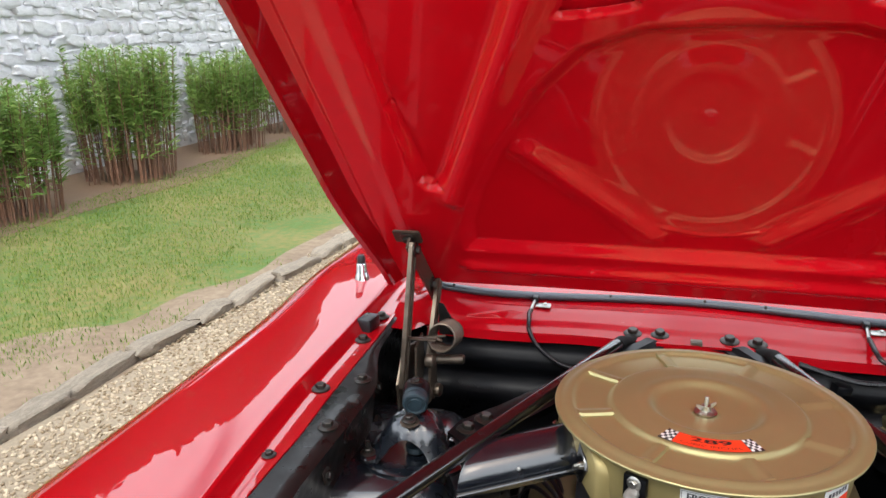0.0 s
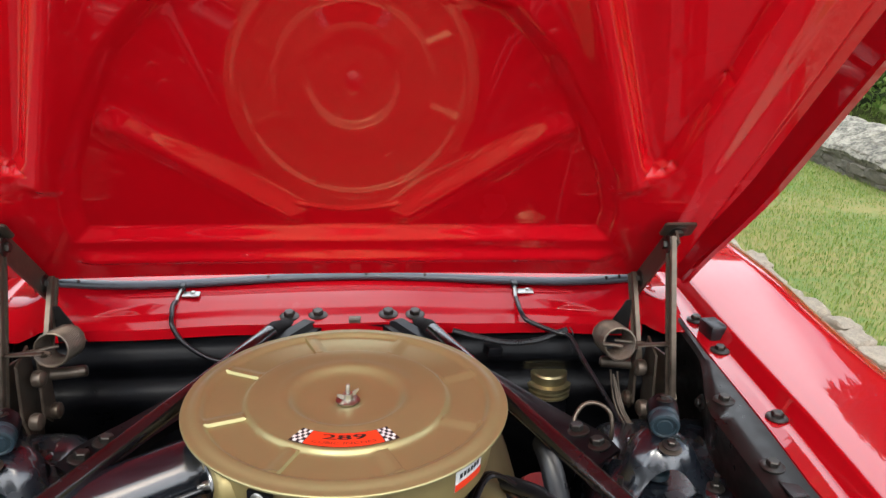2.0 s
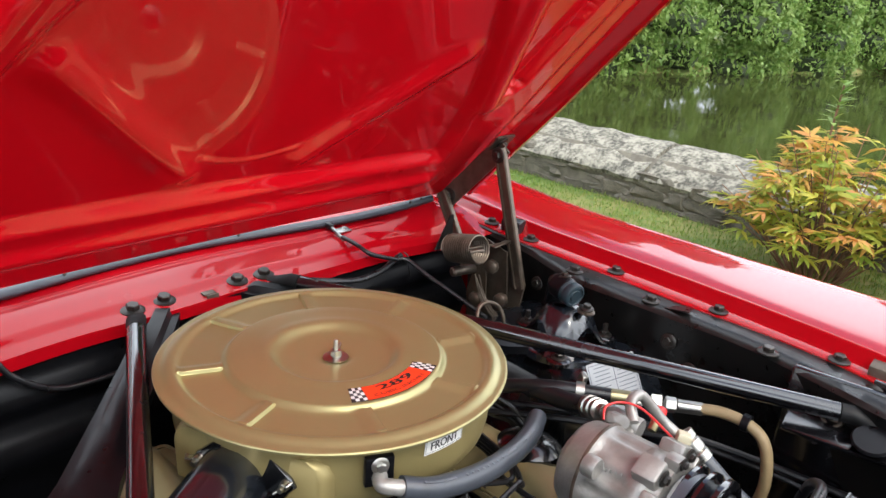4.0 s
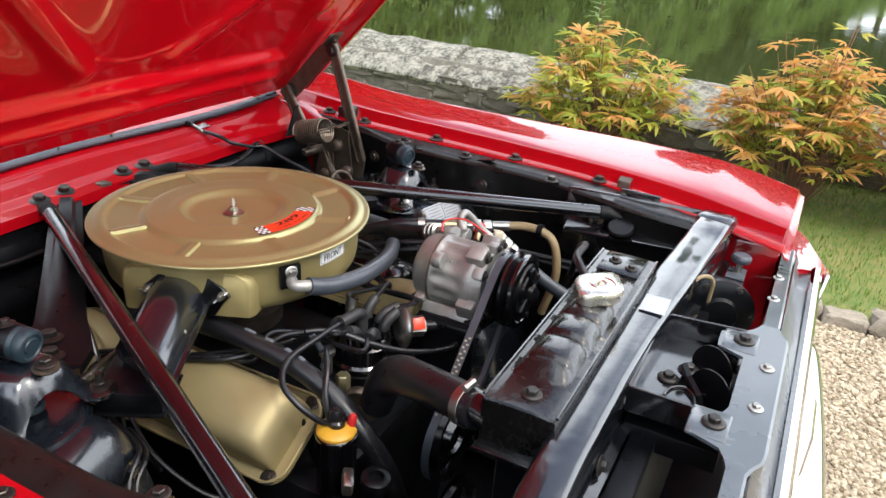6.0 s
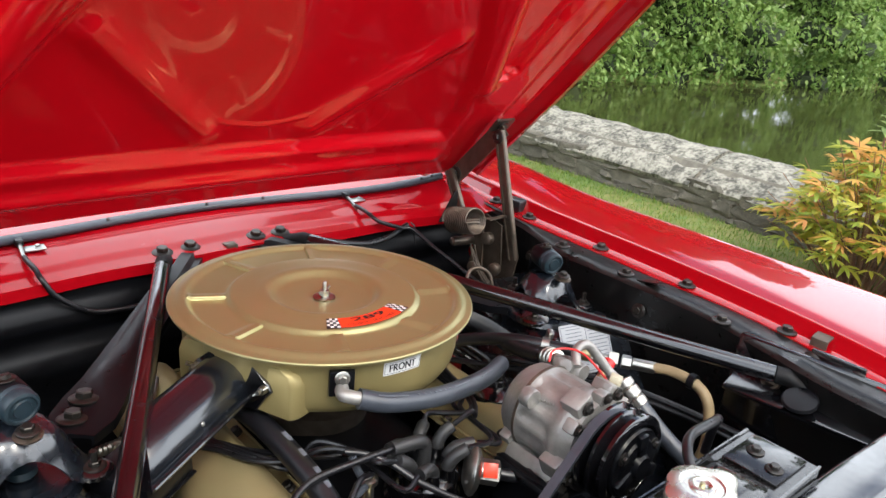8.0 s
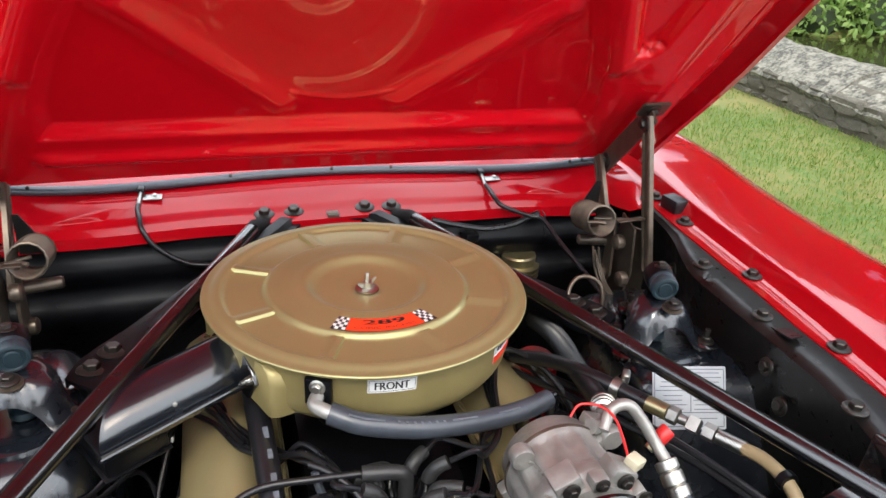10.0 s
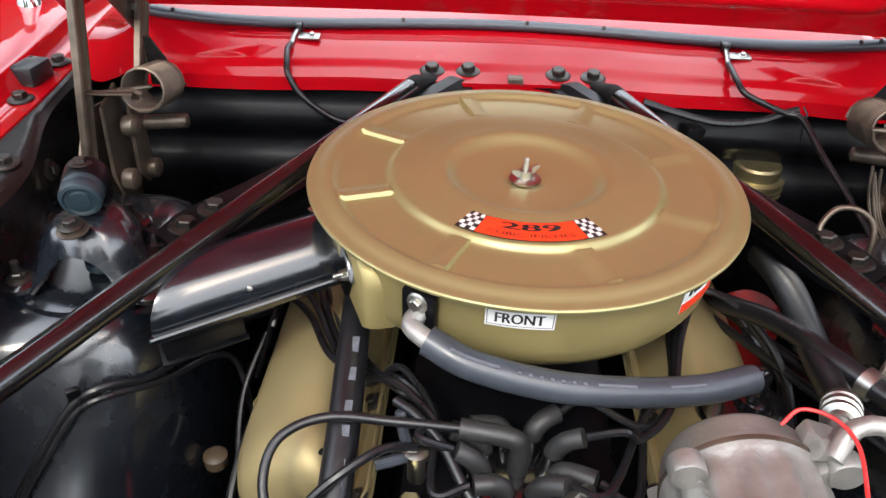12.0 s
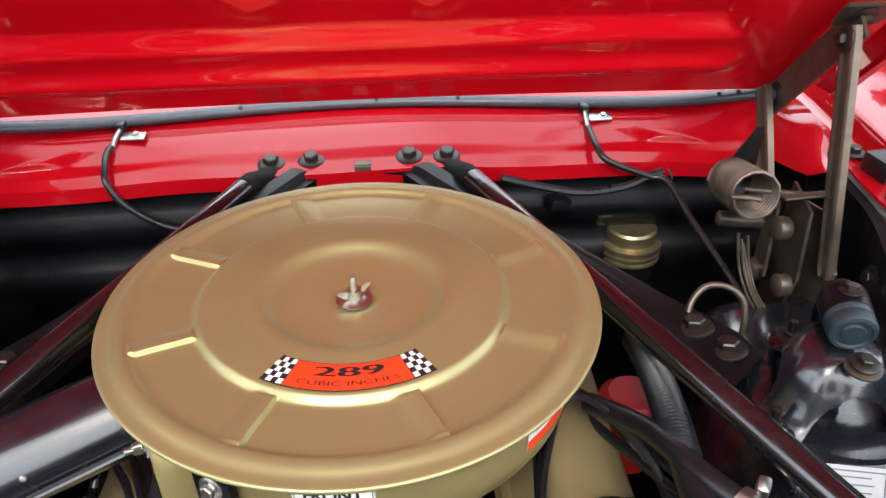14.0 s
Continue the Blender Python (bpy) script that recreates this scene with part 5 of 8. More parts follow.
# radiator
rad = thing("radiator", (-0.03, -0.58, 0.5), "gloss black radiator with a bright metal filler cap", "radiator", off=(0.030, -0.003, 0.024))


def tank_ring(x, h, ledge=0.868):
    """Flat ledge with a rounded hump of height h along its middle."""
    half = [(0.041, 0.80), (0.041, ledge - 0.003), (0.0395, ledge), (0.032, ledge), (0.0295, ledge + 0.15 * h), (0.026, ledge + 0.55 * h), (0.021, ledge + 0.85 * h), (0.013, ledge + 0.97 * h), (0.004, ledge + h)]
    return [Vector((x, -0.582 - y, z)) for y, z in half] + [Vector((x, -0.582 + y, z)) for y, z in half[::-1]]


rings = [tank_ring(-0.252, 0.0008, 0.866), tank_ring(-0.250, 0.001), tank_ring(-0.196, 0.001), tank_ring(-0.188, 0.004), tank_ring(-0.180, 0.012), tank_ring(-0.172, 0.0155)]
for c in (-0.140, -0.082, -0.026):
    rings += [tank_ring(c - 0.0265, 0.0125), tank_ring(c - 0.0235, 0.0165), tank_ring(c - 0.018, 0.0178), tank_ring(c + 0.018, 0.0178), tank_ring(c + 0.0235, 0.0165), tank_ring(c + 0.0265, 0.0125)]
rings += [tank_ring(0.012, 0.016), tank_ring(0.065, 0.014), tank_ring(0.085, 0.011), tank_ring(0.098, 0.004), tank_ring(0.106, 0.001), tank_ring(0.188, 0.001), tank_ring(0.190, 0.0008, 0.866)]
tank = part("top_tank", loft(rings), TANK, rad)
for y in (-0.623, -0.541):
    part("edge_bead", tube([(-0.248, y, 0.869), (-0.1, y, 0.869), (0.1, y, 0.869), (0.188, y, 0.869)], 0.0019, 6, 2), BLACK, rad)
part("tank_flange", box((0.46, 0.092, 0.006), (-0.031, -0.582, 0.803), None, 0.002), BLACK, rad)
for y in (-0.536, -0.628):
    part("flange_wire", tube([(-0.25, y, 0.808), (0.19, y, 0.808)], 0.003, 6, 2), BLACK, rad)
part("core", box((0.42, 0.05, 0.42), (-0.03, -0.585, 0.585), None, 0.003), SATIN, rad)
fins = bmesh.new()
for k in range(60):
    box((0.0012, 0.054, 0.40), (-0.235 + k * 0.0070, -0.585, 0.585), None, 0, fins)
part("fins", fins, DARKSTEEL, rad, smooth=False, kind="stuff")
neck = part("filler_neck", lathe([(0.024, 0.0), (0.024, 0.01), (0.028, 0.012), (0.028, 0.016), (0, 0.016)], (0.006, -0.585, 0.878), segs=28), BRASS, rad)
cap_ring = []
for r, z in ((0.028, -0.010), (0.031, -0.009), (0.032, -0.003), (0.032, 0.003), (0.031, 0.006), (0.028, 0.0075), (0.021, 0.0078), (0.0195, 0.0062), (0.013, 0.0062), (0.012, 0.0078), (0.009, 0.0082), (0.0075, 0.007), (0.003, 0.007)):
    cap_ring.append([Vector((0.006 + r * (1 + 0.36 * (r > 0.0265) * max(0, math.cos(2 * a + 0.4)) ** 3) * math.cos(a), -0.585 + r * (1 + 0.36 * (r > 0.0265) * max(0, math.cos(2 * a + 0.4)) ** 3) * math.sin(a), 0.8955 + z)) for a in (2 * math.pi * k / 64 for k in range(64))])
part("filler_cap", loft(cap_ring), CAPZINC, rad, "bright pressed metal filler cap")
part("cap_rivet", lathe([(0, 0), (0.003, 0), (0.0025, 0.0025), (0, 0.003)], (0.006, -0.585, 0.902), segs=12), BRASS, rad)
bolt(tank, (-0.222, -0.585, 0.869), size=0.0068)
bolt(tank, (0.15, -0.57, 0.8725), size=0.0055)
part("end_plate", box((0.070, 0.060, 0.003), (0.147, -0.582, 0.8705), None, 0.001), TANK, rad)
bolt(tank, (0.135, -0.598, 0.8725), size=0.0055)
part("outlet", lathe([(0.0205, 0), (0.0205, 0.05), (0.016, 0.05)], (-0.236, -0.552, 0.833), (0.40, 1, -0.1), 20), BLACK, rad)
lone("overflow_hose", tube([(0.03, -0.562, 0.892), (0.045, -0.545, 0.902), (0.075, -0.532, 0.9), (0.11, -0.528, 0.895), (0.15, -0.522, 0.885), (0.185, -0.505, 0.86), (0.21, -0.49, 0.80)], 0.0055, 10, 8), RUBBER, "thin black overflow hose looping from the filler neck", "hose", off=(0.030, -0.003, 0.024))

# top hose
th = thing("top_hose", (-0.15, -0.44, 0.82), "thick black rubber radiator hose with a steel clip", "hose", off=(0.026, -0.003, 0.023))
pts = curve_points([(-0.226, -0.530, 0.830), (-0.208, -0.490, 0.822), (-0.178, -0.43, 0.802), (-0.152, -0.385, 0.780), (-0.136, -0.355, 0.748), (-0.128, -0.338, 0.70)], 8)
part("hose", sweep(pts, circle(0.0235, 20), scales=[0.95, 0.93] + [1.0 + 0.12 * math.exp(-((k - 22) / 8) ** 2) for k in range(len(pts) - 2)]), RUBBER, th)
clip = lathe([(0.0245, 0), (0.0255, 0.0005), (0.0255, 0.0125), (0.0245, 0.013)], (-0.2200, -0.519, 0.8275), (0.40, 1, -0.2), 28, close=False)
part("clip", clip, STEEL, th, "bright steel hose clip")
part("clip_screw", lathe([(0, 0), (0.005, 0), (0.005, 0.016), (0, 0.016)], (-0.228, -0.511, 0.854), (1, -0.3, 0.2), 10), STEEL, th)

# distributor
dist = thing("distributor", (0.0, -0.25, 0.68), "black distributor cap with grey rubber plug leads", "distributor")
DX, DY = 0.0, -0.250
part("body", lathe([(0.03, 0), (0.036, 0.02), (0.05, 0.03), (0.052, 0.06), (0.048, 0.062)], (DX, DY, 0.645), segs=32), SATIN, dist)
part("cap", lathe([(0.049, 0), (0.05, 0.004), (0.05, 0.012), (0.046, 0.016), (0.045, 0.04), (0.038, 0.046), (0, 0.048)], (DX, DY, 0.705), segs=40), BLACK, dist)
part("clamp", box((0.012, 0.004, 0.05), (DX, DY - 0.051, 0.70), None, 0.001), STEEL, dist)
part("vacuum_can", lathe([(0, 0), (0.03, 0.002), (0.034, 0.008), (0.034, 0.014), (0.03, 0.02), (0.008, 0.022), (0.008, 0.035), (0, 0.035)], (DX - 0.055, DY - 0.03, 0.672), (-0.8, -0.5, 0), 24), DARKSTEEL, dist)
boot_rng = random.Random(8)
TOWERS = []
for k in range(8):
    a = 2 * math.pi * (k + 0.5) / 8
    TOWERS.append((a, Vector((DX + 0.033 * math.cos(a), DY + 0.033 * math.sin(a), 0.745))))
ends = []
for a, p in TOWERS:
    part("tower", lathe([(0.011, 0), (0.010, 0.02), (0, 0.02)], p, segs=14), BLACK, dist)
    # boots bend over towards one side of the engine
    right = math.cos(a) > 0
    out = Vector((math.cos(a) * 0.5 + (0.7 if right else -0.7), math.sin(a) * 0.35 + (-0.1 if not right else 0.05), 0)).normalized()
    out = (Matrix.Rotation(boot_rng.uniform(-0.5, 0.5), 3, 'Z') @ out + Vector((0, 0, boot_rng.uniform(-0.1, 0.45)))).normalized()
    reach = boot_rng.uniform(0.7, 1.0)
    q = p + Vector((0, 0, 0.03))
    boot = tube([p + Vector((0, 0, 0.008)), p + Vector((0, 0, 0.022)), q + out * 0.007, q + out * 0.018 * reach + Vector((0, 0, 0.003)), q + out * 0.032 * reach + Vector((0, 0, 0.004))], 0.0086, 12, 5)
    part("boot", boot, GREYBOOT, dist)
    part("boot_lip", lathe([(0.0088, 0), (0.0102, 0.001), (0.0102, 0.004), (0.0088, 0.005)], p + Vector((0, 0, 0.006)), segs=12), GREYBOOT, dist)
    ends.append((right, q + out * 0.036 * reach + Vector((0, 0, 0.004)), out))
centre = Vector((DX, DY + 0.002, 0.752))
part("centre_boot", tube([centre, centre + Vector((0, 0, 0.03)), centre + Vector((-0.012, 0, 0.041)), centre + Vector((-0.05, 0.004, 0.043))], 0.009, 12, 6), GREYBOOT, dist)
li = ri = 0
for right, p, out in ends:
    if right:
        k = ri
        ri += 1
        pts = [p, p + out * 0.03, (0.10 + 0.006 * k, -0.235 + 0.02 * k, 0.785 - 0.008 * k), (0.135 + 0.004 * k, -0.19 + 0.015 * k, 0.778 - 0.006 * k), (0.165, -0.09 + 0.014 * k, 0.774 - 0.006 * k), (0.196, -0.030 + 0.010 * k, 0.783 - 0.006 * k), (0.232, -0.050 + 0.012 * k, 0.780 - 0.008 * k), (0.262, -0.095 + 0.012 * k, 0.758 - 0.010 * k), (0.278, -0.13 + 0.012 * k, 0.715), (0.29, -0.17 + 0.03 * k, 0.62)]
    else:
        k = li
        li += 1
        pts = [p, p + out * 0.03, (-0.072, -0.226 + 0.007 * k, 0.784 - 0.005 * k), (-0.106, -0.19 + 0.009 * ((k * 3) % 4), 0.786 - 0.006 * k), (-0.140, -0.165 + 0.008 * k, 0.768 - 0.006 * ((k * 3) % 4)), (-0.178, -0.135 + 0.018 * k, 0.764 - 0.004 * k), (-0.212, -0.07 + 0.026 * k, 0.758 - 0.004 * k), (-0.255, -0.02 + 0.03 * k, 0.73), (-0.285, -0.05 + 0.05 * k, 0.64)]
    lone("plug_lead", tube(pts, 0.0036, 8, 8), RUBBER, "black rubber ignition lead from the distributor", "ignition lead", group="ignition leads")
lone("coil_lead", tube([centre + Vector((-0.048, 0.004, 0.043)), (-0.10, -0.243, 0.797), (-0.16, -0.238, 0.792), (-0.197, -0.255, 0.783), (-0.205, -0.285, 0.765), (-0.192, -0.312, 0.74), (-0.172, -0.318, 0.728)], 0.0043, 10, 10), RUBBER, "black ignition lead from distributor to coil", "ignition lead", group="ignition leads")
lone("vacuum_hose", tube([(-0.105, -0.222, 0.80), (-0.085, -0.236, 0.797), (-0.062, -0.258, 0.787), (-0.04, -0.29, 0.77), (0.0, -0.325, 0.748), (0.045, -0.355, 0.735), (0.08, -0.372, 0.734), (0.105, -0.355, 0.737), (0.10, -0.33, 0.742), (0.078, -0.312, 0.746)], 0.0044, 10, 8), RUBBER, "thin black vacuum hose curving past the distributor", "hose")
lone("vacuum_hose_loop", tube([(-0.085, -0.25, 0.775), (-0.11, -0.262, 0.786), (-0.14, -0.285, 0.782), (-0.168, -0.302, 0.76), (-0.178, -0.32, 0.73), (-0.165, -0.345, 0.70), (-0.14, -0.36, 0.68)], 0.004, 8, 8), RUBBER, "thin black vacuum hose looping down", "hose")

# thermal valve with its brass hexagon
tv = thing("thermal_valve", (-0.09, -0.265, 0.70), "steel and brass vacuum valve on the intake", "valve")
part("hexagon", lathe([(0.011, 0), (0.011, 0.022), (0.009, 0.024), (0, 0.024)], (-0.088, -0.275, 0.715), segs=6), BRASS, tv)
part("body", lathe([(0.008, 0), (0.008, 0.03), (0.0125, 0.032), (0.0125, 0.038), (0.008, 0.04), (0, 0.04)], (-0.085, -0.245, 0.73), segs=16), STEEL, tv)
part("nozzle", tube([(-0.085, -0.245, 0.757), (-0.095, -0.24, 0.776), (-0.10, -0.23, 0.796)], 0.005, 8, 4), GREYRUBBER, tv)
part("nozzle", tube([(-0.085, -0.245, 0.76), (-0.10, -0.255, 0.765), (-0.118, -0.262, 0.765)], 0.005, 8, 4), GREYRUBBER, tv)

# vacuum motor with an orange label
vm = thing("vacuum_switch", (0.045, -0.306, 0.74), "bright steel vacuum switch with a small orange label", "switch", off=(-0.002, 0, 0.014))
vd = Vector((0.72, -0.62, -0.1)).normalized()
vp = Vector((0.030, -0.292, 0.75))
part("dish", lathe([(0, 0), (0.02, 0.002), (0.031, 0.008), (0.033, 0.012), (0.031, 0.016), (0.024, 0.02), (0.016, 0.022), (0.016, 0.024)], vp, vd, 32), STEEL, vm)
part("hexagon", lathe([(0.0165, 0.022), (0.0165, 0.045), (0.012, 0.047), (0, 0.047)], vp, vd, 6), STEEL, vm)
part("orange_label", box((0.001, 0.018, 0.018), vp + vd * 0.034 + Vector((-0.009, -0.010, 0.0125)), axes_to(Vector((-0.55, -0.62, 0.55))) @ pose(0, 0, 0, 0, 90, 0), 0.0002), DECAL, vm)
lone("switch_hose", tube([vp + vd * 0.046, vp + vd * 0.065, (0.095, -0.345, 0.745), (0.115, -0.36, 0.725), (0.12, -0.365, 0.68)], 0.0085, 10, 8), RUBBER, "short black rubber hose", "hose", off=(-0.002, 0, 0.014))

# heater hose down the side of the valve cover
hh = lone("heater_hose", tube([(-0.158, -0.03, 0.78), (-0.156, -0.08, 0.793), (-0.152, -0.15, 0.790), (-0.148, -0.23, 0.776), (-0.148, -0.30, 0.748), (-0.150, -0.355, 0.705), (-0.145, -0.39, 0.65), (-0.135, -0.40, 0.60)], 0.0145, 16, 8), RUBBER, "black rubber heater hose with grey printed dashes", "hose")
hl2 = curve_points([(-0.152, -0.15, 0.790), (-0.148, -0.23, 0.776), (-0.148, -0.30, 0.748)], 24)
for a, b in ((0, 6), (10, 15), (20, 24), (27, 31), (36, 44)):
    part("printed_dash", sweep([p + Vector((0.004, -0.002, 0.0142)) for p in hl2[a:b]], [(-0.0032, -0.0008), (0.0032, -0.0008), (0.0032, 0.0004), (-0.0032, 0.0004)]), HOSEPRINT, hh, smooth=False)

# coil
coil = thing("ignition_coil", (-0.169, -0.317, 0.60), "black ignition coil with a yellow top", "coil", off=(-0.006, -0.008, 0.020))
part("can", lathe([(0, 0), (0.025, 0.002), (0.027, 0.008), (0.027, 0.085), (0.0285, 0.088), (0.0285, 0.093), (0.026, 0.095)], (-0.169, -0.317, 0.605), segs=32), BLACK, coil)
part("top", lathe([(0.027, 0), (0.027, 0.004), (0.022, 0.009), (0.012, 0.011), (0, 0.011)], (-0.169, -0.317, 0.699), segs=32), YELLOW, coil, "yellow plastic top")
part("boot", lathe([(0.012, 0), (0.012, 0.008), (0.009, 0.011), (0.010, 0.02), (0.006, 0.026), (0, 0.026)], (-0.169, -0.317, 0.708), segs=20), RUBBER, coil)
part("terminal", lathe([(0.006, 0), (0.006, 0.013), (0.004, 0.017), (0, 0.017)], (-0.157, -0.332, 0.706), (0.15, -0.1, 1), 12), REDPLASTIC, coil, "red terminal cover")

# dipstick
ds = thing("dipstick", (-0.19, -0.29, 0.66), "black dipstick handle beside the valve cover", "dipstick")
part("rod", tube([(-0.150, -0.275, 0.62), (-0.158, -0.262, 0.68), (-0.164, -0.250, 0.712)], 0.0055, 10, 4), SATIN, ds)
part("handle", tube([(-0.162, -0.252, 0.706), (-0.167, -0.246, 0.722), (-0.172, -0.240, 0.738), (-0.168, -0.234, 0.742), (-0.162, -0.238, 0.730)], 0.0045, 8, 6), SATIN, ds)

# air-conditioning compressor
comp = thing("compressor", (0.145, -0.36, 0.72), "cast aluminium air-conditioning compressor with a grooved black pulley", "compressor", off=(0.012, -0.004, 0.004))
C = Vector((0.143, 0, 0.812))


def comp_ring(y, r, lobes=0.0, n=72):
    out = []
    for k in range(n):
        a = 2 * math.pi * k / n
        rr = r * (1 + lobes * (math.cos(7 * a) ** 2 - 0.5))
        out.append(Vector((C.x + rr * math.cos(a), y, C.z + rr * math.sin(a))))
    return out


body = loft([comp_ring(-0.2664, 0.036), comp_ring(-0.2697, 0.048), comp_ring(-0.2764, 0.053), comp_ring(-0.2932, 0.056), comp_ring(-0.2966, 0.0585), comp_ring(-0.3033, 0.0585), comp_ring(-0.3067, 0.056, 0.02),
             comp_ring(-0.3156, 0.055, 0.09), comp_ring(-0.3459, 0.055, 0.10), comp_ring(-0.3548, 0.057, 0.03), comp_ring(-0.3593, 0.0595), comp_ring(-0.3728, 0.0595), comp_ring(-0.3761, 0.057), comp_ring(-0.3907, 0.055), comp_ring(-0.3952, 0.045), comp_ring(-0.4040, 0.042)])
cbody = part("body", body, ALU, comp, "grey cast aluminium body")
for a in (35, 90, 145, 215, 325):
    for y, ny in ((-0.288, 1), (-0.385, -1)) if a > 180 else ((-0.385, -1),):
        d = Vector((math.cos(radians(a)), 0, math.sin(radians(a))))
        ear = box((0.018, 0.018, 0.016), C + Vector((0, y, 0)) + d * 0.0590, axes_to(d), 0.003)
        part("ear", ear, ALU, cbody)
        bolt(cbody, C + Vector((0, y + ny * 0.010, 0)) + d * 0.062, (0, ny, 0), 0.0045)
# lugs with bolt holes on the rear flange
for ex, ez, ey in ((0.200, 0.852, -0.308), (0.092, 0.852, -0.316)):
    lug = lathe([(0.0045, -0.008), (0.012, -0.008), (0.013, -0.006), (0.013, 0.006), (0.012, 0.008), (0.0045, 0.008)], (ex, ey, ez), (0, 1, 0), 20)
    part("lug", lug, ALU, cbody)
    mid = (Vector((ex, ey, ez)) + C + Vector((0, ey, 0))) / 2
    part("web", box((0.052, 0.013, 0.020), mid + (Vector((ex, ey, ez)) - mid) * 0.35, pose(0, 0, 0, 0, -math.degrees(math.atan2(ez - C.z, ex - C.x)), 0), 0.004), ALU, cbody)
# raised badge bars on the side of the casting
for k in range(7):
    part("cast_bar", box((0.003, 0.0016, 0.009), C + Vector((-0.045 + 0.002 * k, -0.322 - 0.006 * k, 0.039)), pose(0, 0, 0, 0, -48, 0), 0.0005), ALU, cbody)
part("head", loft([comp_ring(-0.258, 0.02), comp_ring(-0.262, 0.034), comp_ring(-0.268, 0.036)]), ALU, comp)
for a in (62, 118, 205):
    d = Vector((math.cos(radians(a)), 0, math.sin(radians(a))))
    part("housing_ear", box((0.030, 0.030, 0.024), C + Vector((0, -0.372, 0)) + d * 0.060, axes_to(d), 0.004), ALU, cbody)
    bolt(cbody, C + Vector((0, -0.389, 0)) + d * 0.062, (0, -1, 0), 0.0055)
part("gasket_ring", loft([comp_ring(-0.2985, 0.0592), comp_ring(-0.3005, 0.0596), comp_ring(-0.3025, 0.0592)]), DARKSTEEL, cbody)
part("mount_foot", box((0.05, 0.085, 0.03), C + Vector((-0.035, -0.335, -0.058)), pose(0, 0, 0, 0, 25, 0), 0.006), ALU, cbody)
port = box((0.028, 0.026, 0.014), (0.190, -0.290, 0.858), pose(0, 0, 0, 0, 25, 10), 0.003)
part("port_block", port, ALU, comp)
pul = [(0.030, 0), (0.0585, 0.0), (0.0605, 0.002), (0.0605, 0.006), (0.0505, 0.012), (0.0605, 0.018), (0.0605, 0.022), (0.0505, 0.028), (0.0605, 0.034), (0.0605, 0.039), (0.0575, 0.042), (0.050, 0.043), (0.047, 0.038), (0.03, 0.038)]
pulley = part("pulley", lathe(pul, C + Vector((0, -0.403, 0)), (0, -1, 0), 64), BLACK, comp, "grooved black pulley")
part("hub_plate", lathe([(0.0, 0.0), (0.045, 0.0), (0.046, 0.003), (0.044, 0.006), (0.034, 0.007), (0.032, 0.010), (0.018, 0.012), (0.014, 0.018), (0, 0.018)], C + Vector((0, -0.442, 0)), (0, -1, 0), 48), SATIN, comp)
for k in range(3):
    a = radians(90 + 120 * k)
    part("hub_rib", box((0.018, 0.010, 0.03), C + Vector((0.028 * math.cos(a), -0.452, 0.028 * math.sin(a))), pose(0, 0, 0, 0, -math.degrees(a) + 90, 0), 0.004), SATIN, comp)
    bolt(comp, C + Vector((0.036 * math.cos(a + 1), -0.449, 0.036 * math.sin(a + 1))), (0, -1, 0), 0.005)
br = box((0.13, 0.10, 0.012), (0.125, -0.345, 0.745), pose(0, 0, 0, 0, 12, 0), 0.004)
box((0.012, 0.10, 0.13), (0.075, -0.345, 0.70), None, 0.004, br)
part("mounting", br, SATIN, comp)
for p in ((0.085, -0.385, 0.757), (0.115, -0.39, 0.762)):
    bolt(comp, p, (0, -0.5, 1), 0.009)

# belt and lower pulleys
for name, (px, pz, pr), y in (("water_pump_pulley", (-0.022, 0.645, 0.066), -0.425), ("crank_pulley", (0.0, 0.46, 0.075), -0.425)):
    p = lathe([(0, 0.012), (0.02, 0.012), (0.022, 0.018), (0.03, 0.018), (0.034, 0.008), (pr - 0.014, 0.006), (pr - 0.008, 0.016), (pr - 0.002, 0.018), (pr, 0.016), (pr - 0.008, 0.008), (pr, 0.0), (pr - 0.02, -0.004), (0, -0.004)], (px, y + 0.01, pz), (0, -1, 0), 48)
    lone(name, p, BLACK, "black pressed steel pulley at the front of the engine", "pulley", group="pulleys")
belt_line = []
c1, r1, c2, r2 = Vector((0.143, 0.812)), 0.0605, Vector((-0.022, 0.645)), 0.066
d = (c2 - c1)
ang = math.atan2(d.y, d.x)
off = math.acos((r1 - r2) / d.length)
for k in range(25):
    a = ang + off + (2 * math.pi - 2 * off) * k / 24
    belt_line.append(Vector((c1.x + r1 * math.cos(a), -0.415, c1.y + r1 * math.sin(a))))
for k in range(25):
    a = ang - off + 2 * off * k / 24
    belt_line.append(Vector((c2.x + r2 * math.cos(a), -0.415, c2.y + r2 * math.sin(a))))
rings = []
n = len(belt_line)
for k, p in enumerate(belt_line):
    t = (belt_line[(k + 1) % n] - belt_line[k - 1]).normalized()
    nn = Vector((t.z, 0, -t.x))
    rings.append([p + nn * a + Vector((0, b, 0)) for a, b in ((0.002, -0.006), (0.002, 0.006), (-0.006, 0.004), (-0.006, -0.004))])
bm = loft(rings + [rings[0]], caps=False)
bmesh.ops.remove_doubles(bm, verts=bm.verts, dist=1e-6)
belt = lone("drive_belt", bm, GREYRUBBER, "black rubber drive belt with pale printed marks", "belt")
t0, t1 = max(((belt_line[24], belt_line[25]), (belt_line[0], belt_line[-1])), key=lambda e: e[0].z + e[1].z - e[0].x - e[1].x)
side = Vector((-(t1 - t0).z, 0, (t1 - t0).x)).normalized()
if side.x > 0:
    side = -side
